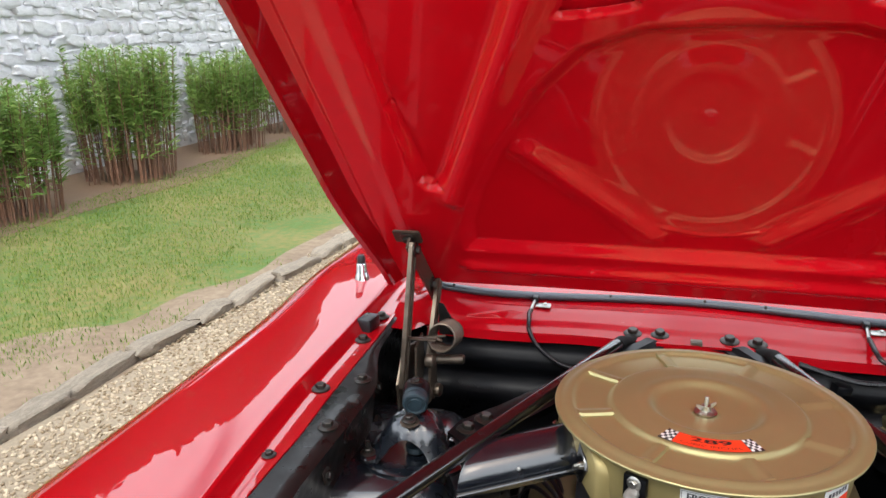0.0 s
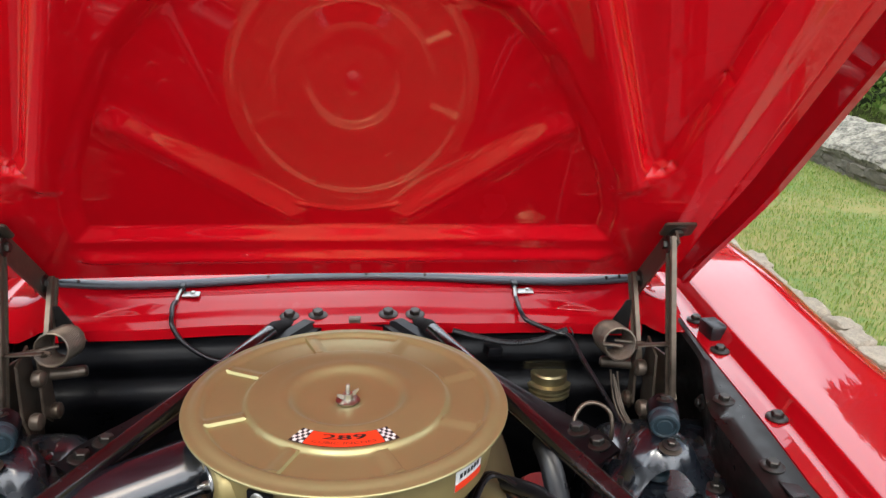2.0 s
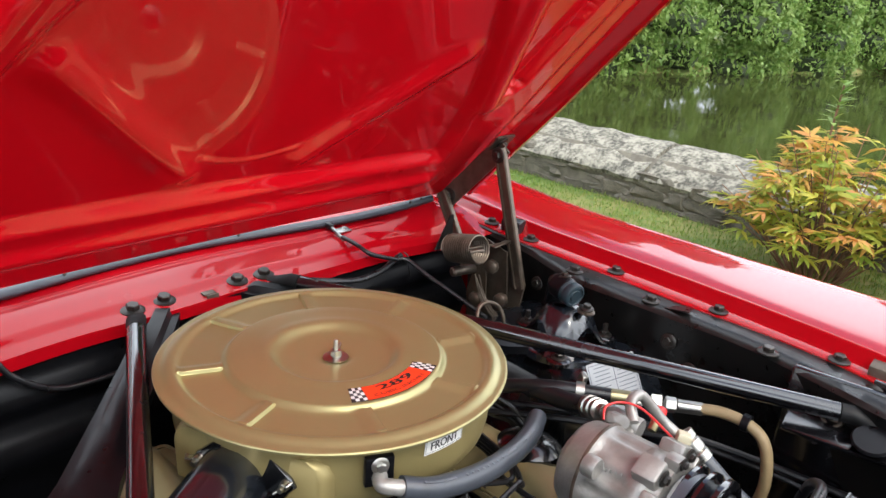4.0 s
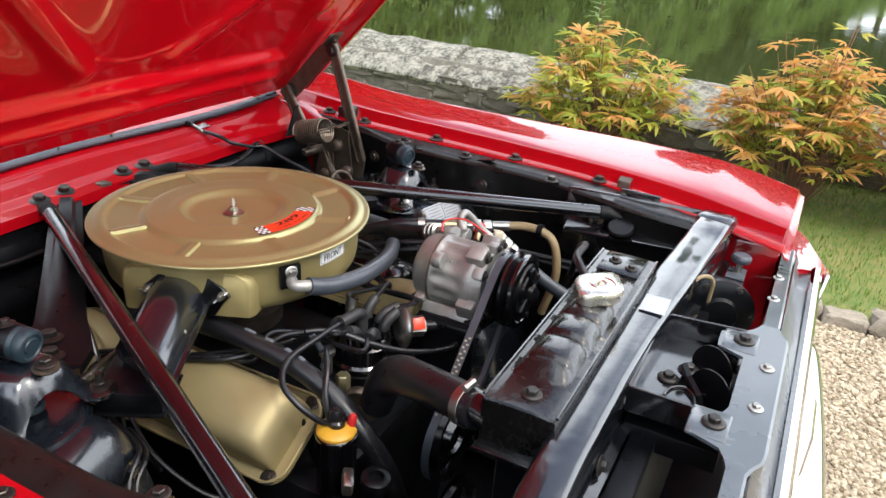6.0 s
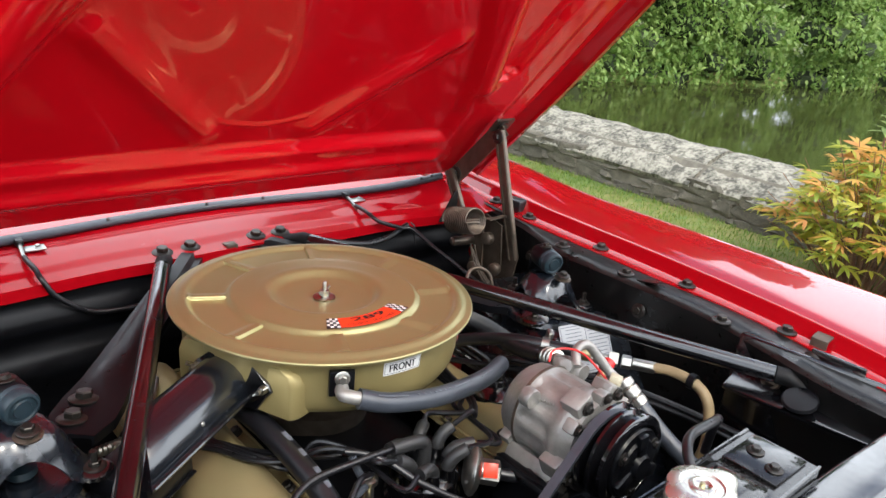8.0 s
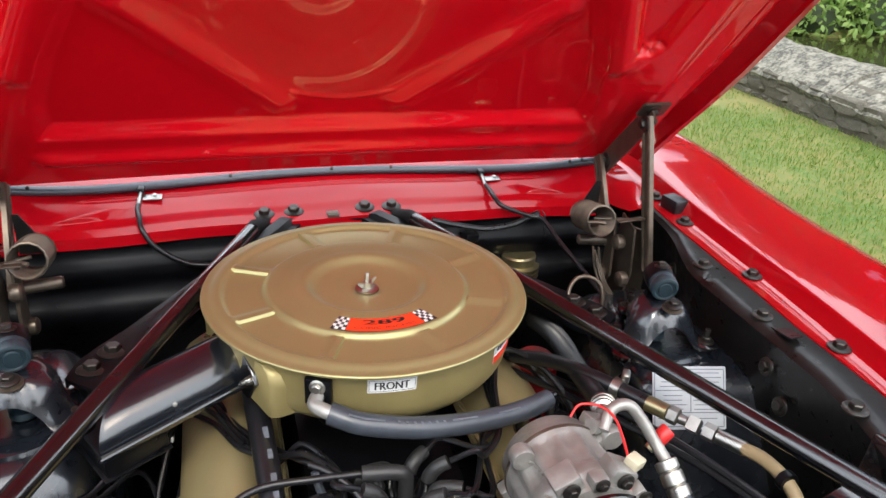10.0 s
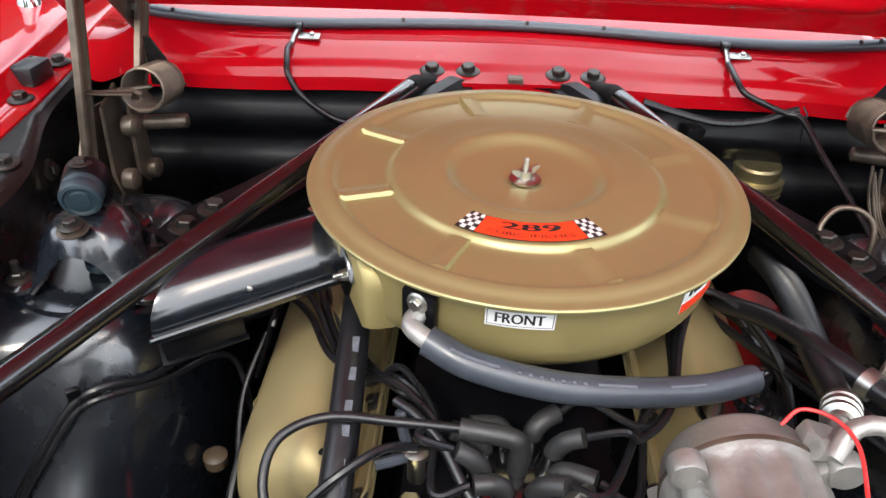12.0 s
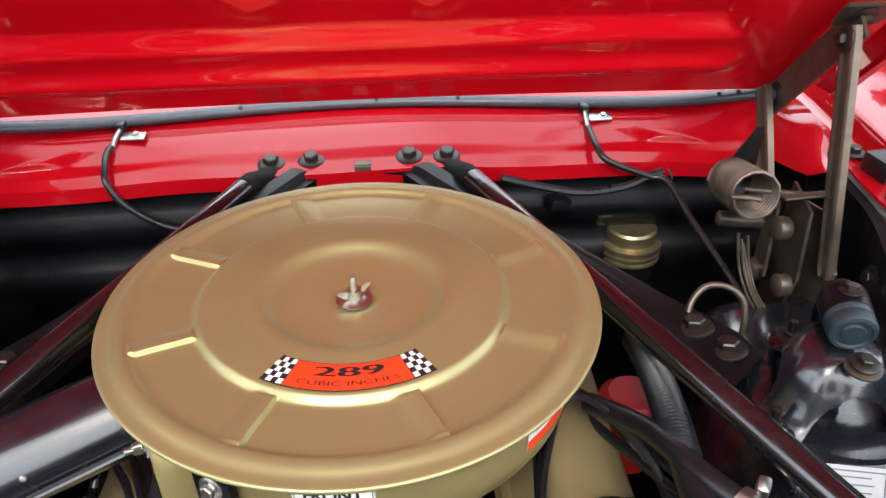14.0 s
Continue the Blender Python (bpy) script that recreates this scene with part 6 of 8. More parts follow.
for k in range(24):
    f0 = 0.42 + k * 0.022
    p0, p1 = t0.lerp(t1, f0), t0.lerp(t1, f0 + 0.012)
    bar = box((0.0006, 0.0035, (p1 - p0).length), (p0 + p1) / 2 + side * 0.0024 + Vector((0, 0.0022 if k % 2 else -0.0022, 0)), pose(0, 0, 0, 0, math.degrees(math.atan2((p1 - p0).x, (p1 - p0).z)), 0), 0)
    part("printed_mark", bar, CREAM, belt, smooth=False)

# compressor hoses
suction = thing("suction_hose", (0.27, -0.1, 0.80), "black corrugated hose running to the compressor", "hose")
line = [Vector((0.292, 0.07, 0.765)).lerp(Vector((0.272, -0.125, 0.800)), k / 180) + Vector((0, 0, 0.012 * math.sin(math.pi * k / 180))) for k in range(181)]
part("corrugated_sleeve", sweep(line, circle(0.0145, 16), scales=[(0.84, 0.98, 1.09, 0.98)[k % 4] for k in range(181)]), RUBBER, suction)
part("hose", tube([(0.272, -0.125, 0.800), (0.267, -0.17, 0.806), (0.260, -0.205, 0.816), (0.254, -0.226, 0.826)], 0.0135, 16, 6), RUBBER, suction)
part("crimp", lathe([(0.0135, 0), (0.0158, 0.001), (0.0158, 0.009), (0.0138, 0.0105), (0.0138, 0.0125), (0.0155, 0.014), (0.0155, 0.022), (0.0132, 0.0235), (0.0132, 0.026), (0.0148, 0.0275), (0.0148, 0.034), (0.010, 0.036), (0.0095, 0.046)], (0.255, -0.222, 0.824), (-0.44, -0.80, 0.36), 24), STEEL, suction, "crimped zinc fitting")
part("pipe", tube([(0.233, -0.262, 0.842), (0.218, -0.285, 0.856), (0.205, -0.30, 0.862), (0.19, -0.305, 0.868)], 0.009, 12, 5), ALU, suction)
disch = thing("discharge_hose", (0.25, -0.33, 0.85), "bent aluminium pipe and hose from the compressor", "hose")
part("pipe", tube([(0.20, -0.315, 0.868), (0.215, -0.300, 0.882), (0.236, -0.30, 0.885), (0.251, -0.310, 0.868), (0.262, -0.325, 0.848), (0.268, -0.345, 0.835)], 0.0068, 12, 6), ALU, disch)
part("crimp", lathe([(0.009, 0), (0.0125, 0.001), (0.0125, 0.01), (0.0105, 0.012), (0.0125, 0.014), (0.0125, 0.026), (0.0105, 0.028), (0.0125, 0.03), (0.0125, 0.04), (0.010, 0.041)], (0.2575, -0.352, 0.848), (0.15, -0.75, -0.6), 20), STEEL, disch, "crimped zinc fitting")
part("hose", tube([(0.263, -0.38, 0.824), (0.275, -0.43, 0.785), (0.30, -0.49, 0.745), (0.32, -0.55, 0.72)], 0.0115, 14, 6), GREYRUBBER, disch)
liquid = thing("service_line", (0.33, -0.23, 0.80), "service fittings with a red cap and a tan hose", "pipe fittings")
l0, l1 = Vector((0.275, -0.15, 0.812)), Vector((0.385, -0.315, 0.812))
part("rubber_hose", tube([(0.22, -0.02, 0.765), (0.255, -0.08, 0.79), l0, l0.lerp(l1, 0.42)], 0.0105, 12, 6), RUBBER, liquid)
part("clip", lathe([(0.0115, 0), (0.014, 0.0), (0.014, 0.012), (0.0115, 0.012)], l0.lerp(l1, 0.17), l1 - l0, 20), STEEL, liquid)
part("clip_tab", box((0.01, 0.014, 0.02), l0.lerp(l1, 0.2) + Vector((0.014, 0.006, 0.012)), pose(0, 0, 0, 20, 0, -30), 0.003), STEEL, liquid)
for name, f0, f1, r, seg, mat in (("ferrule", 0.41, 0.56, 0.0105, 18, BRASS), ("nut", 0.56, 0.63, 0.0115, 6, STEEL), ("pipe", 0.63, 0.69, 0.0065, 12, STEEL), ("block", 0.69, 0.77, 0.0125, 4, STEEL), ("nut", 0.79, 0.87, 0.011, 6, STEEL), ("ferrule", 0.87, 1.05, 0.0092, 16, STEEL)):
    p, q = l0.lerp(l1, f0), l0.lerp(l1, f1)
    part(name, lathe([(r * 0.6, 0), (r, 0.001), (r, (q - p).length - 0.001), (r * 0.6, (q - p).length)], p, q - p, seg), mat, liquid)
capd = Vector((0.65, 0.1, 0.55)).normalized()
cap_at = Vector((0.286, -0.307, 0.842))
part("service_port", lathe([(0.006, 0), (0.006, 0.016)], cap_at - capd * 0.026, capd, 12), BRASS, liquid)
part("red_cap", lathe([(0.0085, 0), (0.0092, 0.001), (0.0092, 0.016), (0.008, 0.018), (0, 0.018)], cap_at - capd * 0.011, capd, 18), REDPLASTIC, liquid, "red plastic cap")
part("tan_hose", tube([l0.lerp(l1, 1.0), (0.398, -0.345, 0.815), (0.402, -0.38, 0.813), (0.402, -0.405, 0.80), (0.40, -0.418, 0.77), (0.402, -0.42, 0.72), (0.41, -0.40, 0.64)], 0.0080, 14, 8), TANHOSE, liquid, "tan hose")
part("hose_clip", lathe([(0.0105, 0), (0.012, 0), (0.012, 0.01), (0.0105, 0.01)], (0.402, -0.375, 0.8135), (0, -1, 0), 18), SATIN, liquid)
lone("red_wire", tube([(0.172, -0.29, 0.872), (0.185, -0.284, 0.882), (0.203, -0.294, 0.885), (0.211, -0.315, 0.884), (0.208, -0.345, 0.875), (0.20, -0.375, 0.865), (0.19, -0.395, 0.85)], 0.0015, 8, 8), REDPLASTIC, "red wire arching over the compressor", "wire")
part("wire_plug", box((0.018, 0.016, 0.012), (0.190, -0.372, 0.874), pose(0, 0, 0, 10, 10, 30), 0.002), CREAM, comp, "cream wire plug")
for k, pts in enumerate(([(0.22, 0.02, 0.74), (0.30, -0.16, 0.77), (0.37, -0.29, 0.77), (0.43, -0.40, 0.75), (0.46, -0.52, 0.74)], [(0.22, 0.0, 0.73), (0.31, -0.19, 0.76), (0.38, -0.31, 0.757), (0.44, -0.42, 0.735), (0.46, -0.55, 0.72)])):
    lone("loom", tube(pts, 0.005, 8, 8), RUBBER, "black wrapped wiring loom along the inner wing", "wiring loom", group="wiring looms")

# wiring on the other tower and below the snorkel
for pts, r in (([(-0.465, -0.270, 0.642), (-0.445, -0.247, 0.682), (-0.422, -0.222, 0.720), (-0.400, -0.200, 0.748), (-0.374, -0.186, 0.757), (-0.345, -0.150, 0.74), (-0.31, -0.06, 0.72), (-0.27, 0.0, 0.70)], 0.0038),
               ([(-0.461, -0.276, 0.640), (-0.440, -0.253, 0.679), (-0.417, -0.229, 0.716), (-0.396, -0.207, 0.744), (-0.370, -0.193, 0.752), (-0.340, -0.156, 0.735), (-0.30, -0.08, 0.70), (-0.275, -0.10, 0.62)], 0.0033),
               ([(-0.21, 0.02, 0.74), (-0.235, -0.05, 0.72), (-0.255, -0.13, 0.69), (-0.265, -0.20, 0.66), (-0.268, -0.26, 0.62)], 0.0042),
               ([(-0.27, -0.04, 0.70), (-0.285, -0.10, 0.66), (-0.275, -0.17, 0.62), (-0.25, -0.22, 0.60)], 0.0035)):
    lone("loom", tube(pts, r, 8, 8), RUBBER, "thin black wire lying over the shock tower", "wiring loom", group="wiring looms")
lone("wire_clip", box((0.012, 0.006, 0.022), (-0.400, -0.199, 0.757), pose(0, 0, 0, 20, 0, 35), 0.002), SATIN, "black clip holding wires on the shock tower", "clip", at=(-0.400, -0.199, 0.757))
lone("heat_tube", tube([(-0.226, 0.010, 0.752), (-0.245, -0.006, 0.764), (-0.292, -0.030, 0.777), (-0.340, -0.050, 0.787)], 0.0066, 12, 16, ribbed=0.10), STEEL, "corrugated bright metal tube below the snorkel", "tube")
lone("fuel_line", tube([(-0.19, 0.14, 0.75), (-0.22, 0.08, 0.752), (-0.255, 0.02, 0.745), (-0.265, -0.03, 0.70)], 0.003, 8, 6), STEEL, "thin steel line over the valve cover", "pipe")
# caps low beside the engine
lone("brass_cap", lathe([(0, 0), (0.012, 0), (0.013, 0.003), (0.013, 0.014), (0.008, 0.018), (0, 0.018)], (-0.309, -0.144, 0.600), segs=20), TANDARK, "dull brown cap low beside the engine", "cap", at=(-0.309, -0.144, 0.600))
lone("orange_cap", lathe([(0, 0), (0.009, 0), (0.009, 0.03), (0.006, 0.036), (0, 0.036)], (-0.285, -0.27, 0.62), (0.2, -0.2, 1), 16), DECAL, "small orange-red plug low beside the engine", "plug", at=(-0.285, -0.27, 0.62))
fc = thing("filler_tube", (-0.205, -0.405, 0.60), "black filler tube with a ribbed cap and steel clamp", "filler tube")
part("tube", tube([(-0.19, -0.36, 0.50), (-0.20, -0.39, 0.62), (-0.205, -0.405, 0.695)], 0.014, 14, 6), SATIN, fc)
part("cap", lathe([(0.014, 0), (0.019, 0.001), (0.019, 0.012), (0.016, 0.014), (0.010, 0.014), (0.010, 0.006), (0, 0.006)], (-0.205, -0.405, 0.69), (0, -0.1, 1), 24), SATIN, fc)
part("clamp", box((0.035, 0.014, 0.018), (-0.215, -0.37, 0.685), pose(0, 0, 0, 10, 0, 35), 0.003), STEEL, fc)
# small loop of pipe on the tower brace
lone("pipe_loop", tube([(0.325, 0.028, 0.815), (0.330, 0.040, 0.832), (0.345, 0.048, 0.846), (0.365, 0.045, 0.848), (0.380, 0.035, 0.838), (0.382, 0.025, 0.818), (0.378, 0.02, 0.79)], 0.0034, 10, 8), DARKSTEEL, "bent steel pipe looping over the brace", "pipe")
for k, (dx, dz) in enumerate(((0, 0), (0.006, 0.004), (-0.005, 0.008), (0.003, -0.006))):
    lone("brown_wire", tube([(0.405 + dx, 0.11, 0.86 + dz), (0.408 + dx, 0.10, 0.835), (0.414 + dx, 0.085, 0.81), (0.43 + dx, 0.07, 0.78), (0.435, 0.06, 0.74)], 0.0016, 6, 6), DARKSTEEL, "thin brown wire beside the hinge", "wire", group="brown wires")

# fittings on the inner wing beside the radiator
for s in (1,):
    rc = lathe([(0, 0), (0.023, 0.0), (0.024, 0.003), (0.022, 0.006), (0, 0.007)], (0.435, -0.515, 0.80), (-0.4, 0, 1), 28)
    lone("round_cover", rc, SATIN, "round black cover plate on the inner wing", "cover", at=(0.435, -0.515, 0.80), off=(-0.003, -0.005, 0.043))
    for y in (-0.455, -0.575):
        gr = lathe([(0.009, -0.004), (0.009, 0.004), (0.0105, 0.006), (0.013, 0.006), (0.0145, 0.003), (0.0145, 0)], (0.452, y, 0.80), (-1, 0, 0.5), 20)
        lone("grommet", gr, TANDARK, "brown rubber grommet on the inner wing", "grommet", at=(0.452, y, 0.80), group="grommets", off=(0.008, -0.012, 0.040))
    part("front_apron", box((0.012, 0.26, 0.24), (0.480, -0.53, 0.765), pose(0, 0, 0, 0, 8, 6), 0.004), BLACK, car)
    part("rail", box((0.05, 0.24, 0.008), (0.452, -0.535, 0.828), pose(0, 0, 0, 0, -14, 8), 0.003), BLACK, car)

# nose: lock panel, grille top bar, lamp surround, bumper
nose = thing("lock_panel", (0, -0.74, 0.80), "gloss black bonnet lock panel bolted to the grille bar", "lock panel", off=(-0.005, -0.010, 0.029))


def bar_z(x):
    """The bar falls away towards the lamps."""
    return 0.842 - 0.049 * float(smoothstep((abs(x) - 0.14) / 0.43))


pts = []
for x in np.linspace(-0.585, 0.585, 90):
    x = float(x)
    tab = max(float(smoothstep((0.030 - abs(x - 0.097)) / 0.006)), float(smoothstep((0.030 - abs(x + 0.101)) / 0.006)))
    wide = 1 - float(smoothstep((abs(x) - 0.13) / 0.035))
    pts.append((x, -0.779 + 0.013 * wide + 0.034 * tab, -0.797 - 0.014 * wide, bar_z(x)))
part("grille_bar", loft([[Vector((x, yi, z)), Vector((x, yo, z - 0.001)), Vector((x, yo, z - 0.005)), Vector((x, yi, z - 0.004))] for x, yi, yo, z in pts]), GREYPAINT, nose, "grey painted grille top bar")
part("bar_flange", loft([[Vector((x, yo, z - 0.001)), Vector((x, yo - 0.003, z - 0.003)), Vector((x, yo - 0.004, z - 0.042)), Vector((x, yo, z - 0.042))] for x, yi, yo, z in pts]), GREYPAINT, nose)
STAR_MESH = shared_mesh("star_washer", lathe([(1.0, 0), (1.95, 0.05), (1.95, 0.16), (1.0, 0.2)], segs=18), BOLT)
for p in ((-0.101, -0.756, 0.842), (0.097, -0.762, 0.842)):
    part("tab", box((0.056, 0.044, 0.006), (p[0], p[1] + 0.004, 0.8405), None, 0.004), GREYPAINT, nose)
    bolt(nose, (p[0], p[1], 0.8438), size=0.0070, mesh=STAR_MESH, name="star_washer")
    bolt(nose, (p[0], p[1], 0.8445), size=0.0072)
for x, y in ((0.048, -0.795), (-0.045, -0.793), (0.27, -0.783), (0.40, -0.783), (0.572, -0.783)):
    bolt(nose, (x, y, bar_z(x)), size=0.005, mesh=ZINC_MESH)
# latch plate with its curved lips, between low walls
out = [(-0.078, -0.656), (0.118, -0.656), (0.128, -0.70), (0.105, -0.768), (0.070, -0.775), (0.064, -0.742), (0.052, -0.728), (0.034, -0.738), (0.022, -0.752), (0.004, -0.745), (-0.012, -0.728), (-0.034, -0.726), (-0.046, -0.744), (-0.060, -0.770), (-0.085, -0.768)]
part("lock_plate", plate(out, 0.004, (0, 0, 0.813), None, 0.001), BLACK, nose)
# Dark box added under the plate, standing in for the deep shade there.
part("shade_box", box((0.20, 0.11, 0.03), (0.022, -0.715, 0.775), None, 0.003), SATIN, nose)
part("lock_lip", tube([(-0.052, -0.752, 0.8145), (-0.040, -0.733, 0.8145), (-0.018, -0.726, 0.8145), (-0.006, -0.712, 0.8145), (-0.016, -0.698, 0.8145), (-0.036, -0.694, 0.8145), (-0.048, -0.704, 0.8145)], 0.0022, 8, 6), BLACK, nose)
part("lock_lip", tube([(0.062, -0.752, 0.8145), (0.052, -0.730, 0.8145), (0.030, -0.738, 0.8145), (0.014, -0.752, 0.8145), (-0.004, -0.748, 0.8145)], 0.0022, 8, 6), BLACK, nose)
for x, y, turn in ((0.058, -0.735, 62), (0.000, -0.742, 62)):
    half = [(0.030 * math.cos(radians(k)), 0.034 * math.sin(radians(k))) for k in range(0, 181, 12)]
    part("latch_guide", plate(half + [(-0.030, -0.02), (0.030, -0.02)], 0.003, (x, y, 0.812), pose(0, 0, 0, 90, 0, turn), 0.0008), SATIN, nose)
part("catch_hook", plate([(0, 0), (0.05, 0.0), (0.06, 0.02), (0.045, 0.035), (0.035, 0.022), (0.0, 0.018)], 0.006, (-0.02, -0.74, 0.806), pose(0, 0, 0, 70, 0, 30), 0.001), SATIN, nose)
for x, turn in ((-0.081, 0), (0.122, 8)):
    part("side_wall", box((0.004, 0.105, 0.035), (x, -0.71, 0.826), pose(0, 0, 0, 0, 0, turn), 0.0015), BLACK, nose)
part("rear_wall", box((0.20, 0.004, 0.05), (0.020, -0.655, 0.82), pose(0, 0, 0, 8, 0, 0), 0.0015), BLACK, nose)
for p in ((0.037, -0.709, 0.8135), (0.005, -0.690, 0.8135), (0.086, -0.748, 0.8135), (-0.066, -0.748, 0.8135)):
    bolt(nose, p, size=0.0070, mesh=STAR_MESH, name="star_washer")
    bolt(nose, (p[0], p[1], p[2] + 0.001), size=0.0072)
# condenser
cond = thing("condenser", (0, -0.69, 0.5), "dark finned condenser in front of the radiator", "condenser", off=(0, -0.006, 0.025))
part("frame", box((0.60, 0.03, 0.02), (0, -0.69, 0.772), None, 0.003), SATIN, cond)
fins = bmesh.new()
for k in range(42):
    box((0.0016, 0.006, 0.40), (-0.29 + k * 0.0141, -0.7020, 0.56), None, 0, fins)
part("fins", fins, FINS, cond, smooth=False, kind="stuff")
part("rows", box((0.60, 0.012, 0.40), (0, -0.694, 0.555), None, 0.001), SATIN, cond)
# Dark panel added to hide the gravel and darken the gap behind the grille.
part("dark_gap_panel", box((1.10, 0.16, 0.006), (0, -0.765, 0.50), pose(0, 0, 0, 6, 0, 0), 0.001), SATIN, car)
# horn
for s in (1,):
    horn = thing("horn", (s * 0.30, -0.72, 0.74), "black round car horn behind the grille", "horn", off=(-0.02, -0.005, 0.035))
    hd = Vector((-0.92, -0.32, 0.06)).normalized()
    hp_ = Vector((s * 0.315, -0.715, 0.765))
    part("body", lathe([(0, -0.055), (0.034, -0.055), (0.044, -0.045), (0.047, -0.012), (0.056, -0.006), (0.056, 0.004), (0.048, 0.008), (0.03, 0.010), (0.026, 0.016), (0, 0.018)], hp_, hd, 36), SATIN, horn)
    for k in range(6):
        a = radians(60 * k)
        e = axes_to(hd) @ Vector((0.049 * math.cos(a), 0.049 * math.sin(a), 0.006))
        bolt(horn, hp_ + e, hd, 0.004)
    part("trumpet", lathe([(0.012, 0), (0.014, 0.03), (0.022, 0.05), (0.035, 0.06), (0.033, 0.06)], hp_ + Vector((0.02, -0.01, -0.05)), (0.2, -1, -0.2), 24, close=False), BLACK, horn)
    part("bracket", box((0.03, 0.05, 0.004), hp_ + Vector((0.03, 0.03, 0.03)), pose(0, 0, 0, 30, 10, 0), 0.001), SATIN, horn)
lone("horn_wire", tube([(0.24, -0.668, 0.83), (0.265, -0.685, 0.842), (0.285, -0.70, 0.83), (0.29, -0.70, 0.79)], 0.003, 8, 6), TANHOSE, "tan wire to the horn", "wire", off=(-0.01, -0.005, 0.030))
# adjustable rubber bonnet buffers
for s in (1, -1):
    bf = thing("bonnet_buffer", (s * 0.486, -0.724, 0.78), "grey rubber buffer on an adjusting screw", "buffer", "bonnet buffers", off=(s * -0.062, -0.006, 0.038))
    part("pad", lathe([(0, 0), (0.015, 0.0), (0.0165, 0.003), (0.0165, 0.008), (0.013, 0.012), (0, 0.0125)], (s * 0.486, -0.724, 0.802), segs=24), GREYRUBBER, bf)
    part("screw", lathe([(0.005, -0.04), (0.005, 0.0)], (s * 0.486, -0.724, 0.803), segs=12), STEEL, bf)
    part("bracket", box((0.05, 0.03, 0.004), (s * 0.480, -0.722, 0.780), None, 0.001), GREYPAINT, bf)
    part("bracket_side", box((0.004, 0.03, 0.03), (s * 0.457, -0.722, 0.767), None, 0.001), GREYPAINT, bf)
# red inner nose panels and lamp surrounds
for s in (1, -1):
    part("inner_nose", box((0.012, 0.12, 0.30), (s * 0.515, -0.725, 0.69), pose(0, 0, 0, 0, 6 * s, 0), 0.003), RED, car)
    ext = loft([[Vector((s * x, y, z)) for x, y, z in ring] for ring in (
        ((0.50, -0.792, 0.815), (0.79, -0.786, 0.80), (0.80, -0.786, 0.60), (0.52, -0.786, 0.60)),
        ((0.545, -0.83, 0.803), (0.74, -0.83, 0.785), (0.79, -0.83, 0.60), (0.55, -0.83, 0.60)),
        ((0.590, -0.868, 0.787), (0.665, -0.872, 0.765), (0.76, -0.866, 0.64), (0.60, -0.866, 0.62)))])
    lampsur = part("lamp_surround", ext, RED, car, "red headlamp surround")
    edge_line = [Vector((s * x, y, z)) for x, y, z in ((0.67, -0.875, 0.760), (0.59, -0.872, 0.780), (0.565, -0.862, 0.72), (0.54, -0.852, 0.60))]
    part("chrome_edge", sweep(edge_line, circle(0.006, 8)), CHROME, lampsur)
# silver shelf behind the chrome grille moulding
rows = [[Vector((x, -0.803, bar_z(x) - 0.004)), Vector((x, -0.815, bar_z(x) - 0.030)), Vector((x, -0.834, 0.764))] for x in (float(v) for v in np.linspace(-0.57, 0.57, 40))]
grille = thing("grille", (0, -0.84, 0.68), "chrome framed grille with a silver upper shelf", "grille", off=(0, -0.010, 0.029))
part("shelf", sheet(rows, 0.0015), SILVER, grille, "silver painted shelf")
part("moulding", sweep([Vector((x, -0.842, 0.765)) for x in np.linspace(-0.57, 0.57, 24)], [(-0.009, -0.006), (-0.009, 0.004), (-0.003, 0.009), (0.005, 0.008), (0.010, 0.0), (0.009, -0.006)]), CHROME, grille, "chrome moulding")
mesh_bm = bmesh.new()
for k in range(110):
    box((0.0015, 0.008, 0.20), (-0.545 + k * 0.01, -0.815, 0.655), None, 0, mesh_bm)
for k in range(20):
    box((1.10, 0.006, 0.0015), (0, -0.815, 0.56 + k * 0.0102), None, 0, mesh_bm)
part("mesh", mesh_bm, GREYPAINT, grille, smooth=False, kind="stuff")
bez = loft([[Vector((0.135 + a * w, y, 0.705 + b * h)) for a, b in ((-1, -1), (1, -1), (1, 1), (-1, 1))] for y, w, h in ((-0.82, 0.05, 0.035), (-0.868, 0.05, 0.035), (-0.872, 0.044, 0.029), (-0.85, 0.040, 0.026), (-0.85, 0.001, 0.001))])
part("badge_frame", bez, CHROME, grille, "chrome badge frame")
bump_line = [Vector((x, -0.935 + 0.05 * (abs(x) / 0.8) ** 2 + 0.09 * max(0, abs(x) - 0.70) * 6, 0.55)) for x in np.linspace(-0.84, 0.84, 40)]
bsec = [(-0.05, -0.062), (-0.012, -0.066), (0.006, -0.05), (0.012, -0.02), (0.012, 0.012), (0.006, 0.028), (-0.006, 0.038), (-0.030, 0.044), (-0.070, 0.047), (-0.070, 0.043), (-0.030, 0.040), (-0.008, 0.033), (0.002, 0.022), (0.006, 0.01), (0.006, -0.02), (0.0, -0.045), (-0.015, -0.058), (-0.05, -0.058)]
bumper = thing("bumper", (0, -0.93, 0.55), "chrome front bumper below the grille", "bumper")
part("blade", sweep(bump_line, bsec), CHROME, bumper)
for s in (1, -1):
    part("iron", box((0.05, 0.16, 0.012), (s * 0.35, -0.86, 0.55), None, 0.003), SATIN, bumper)

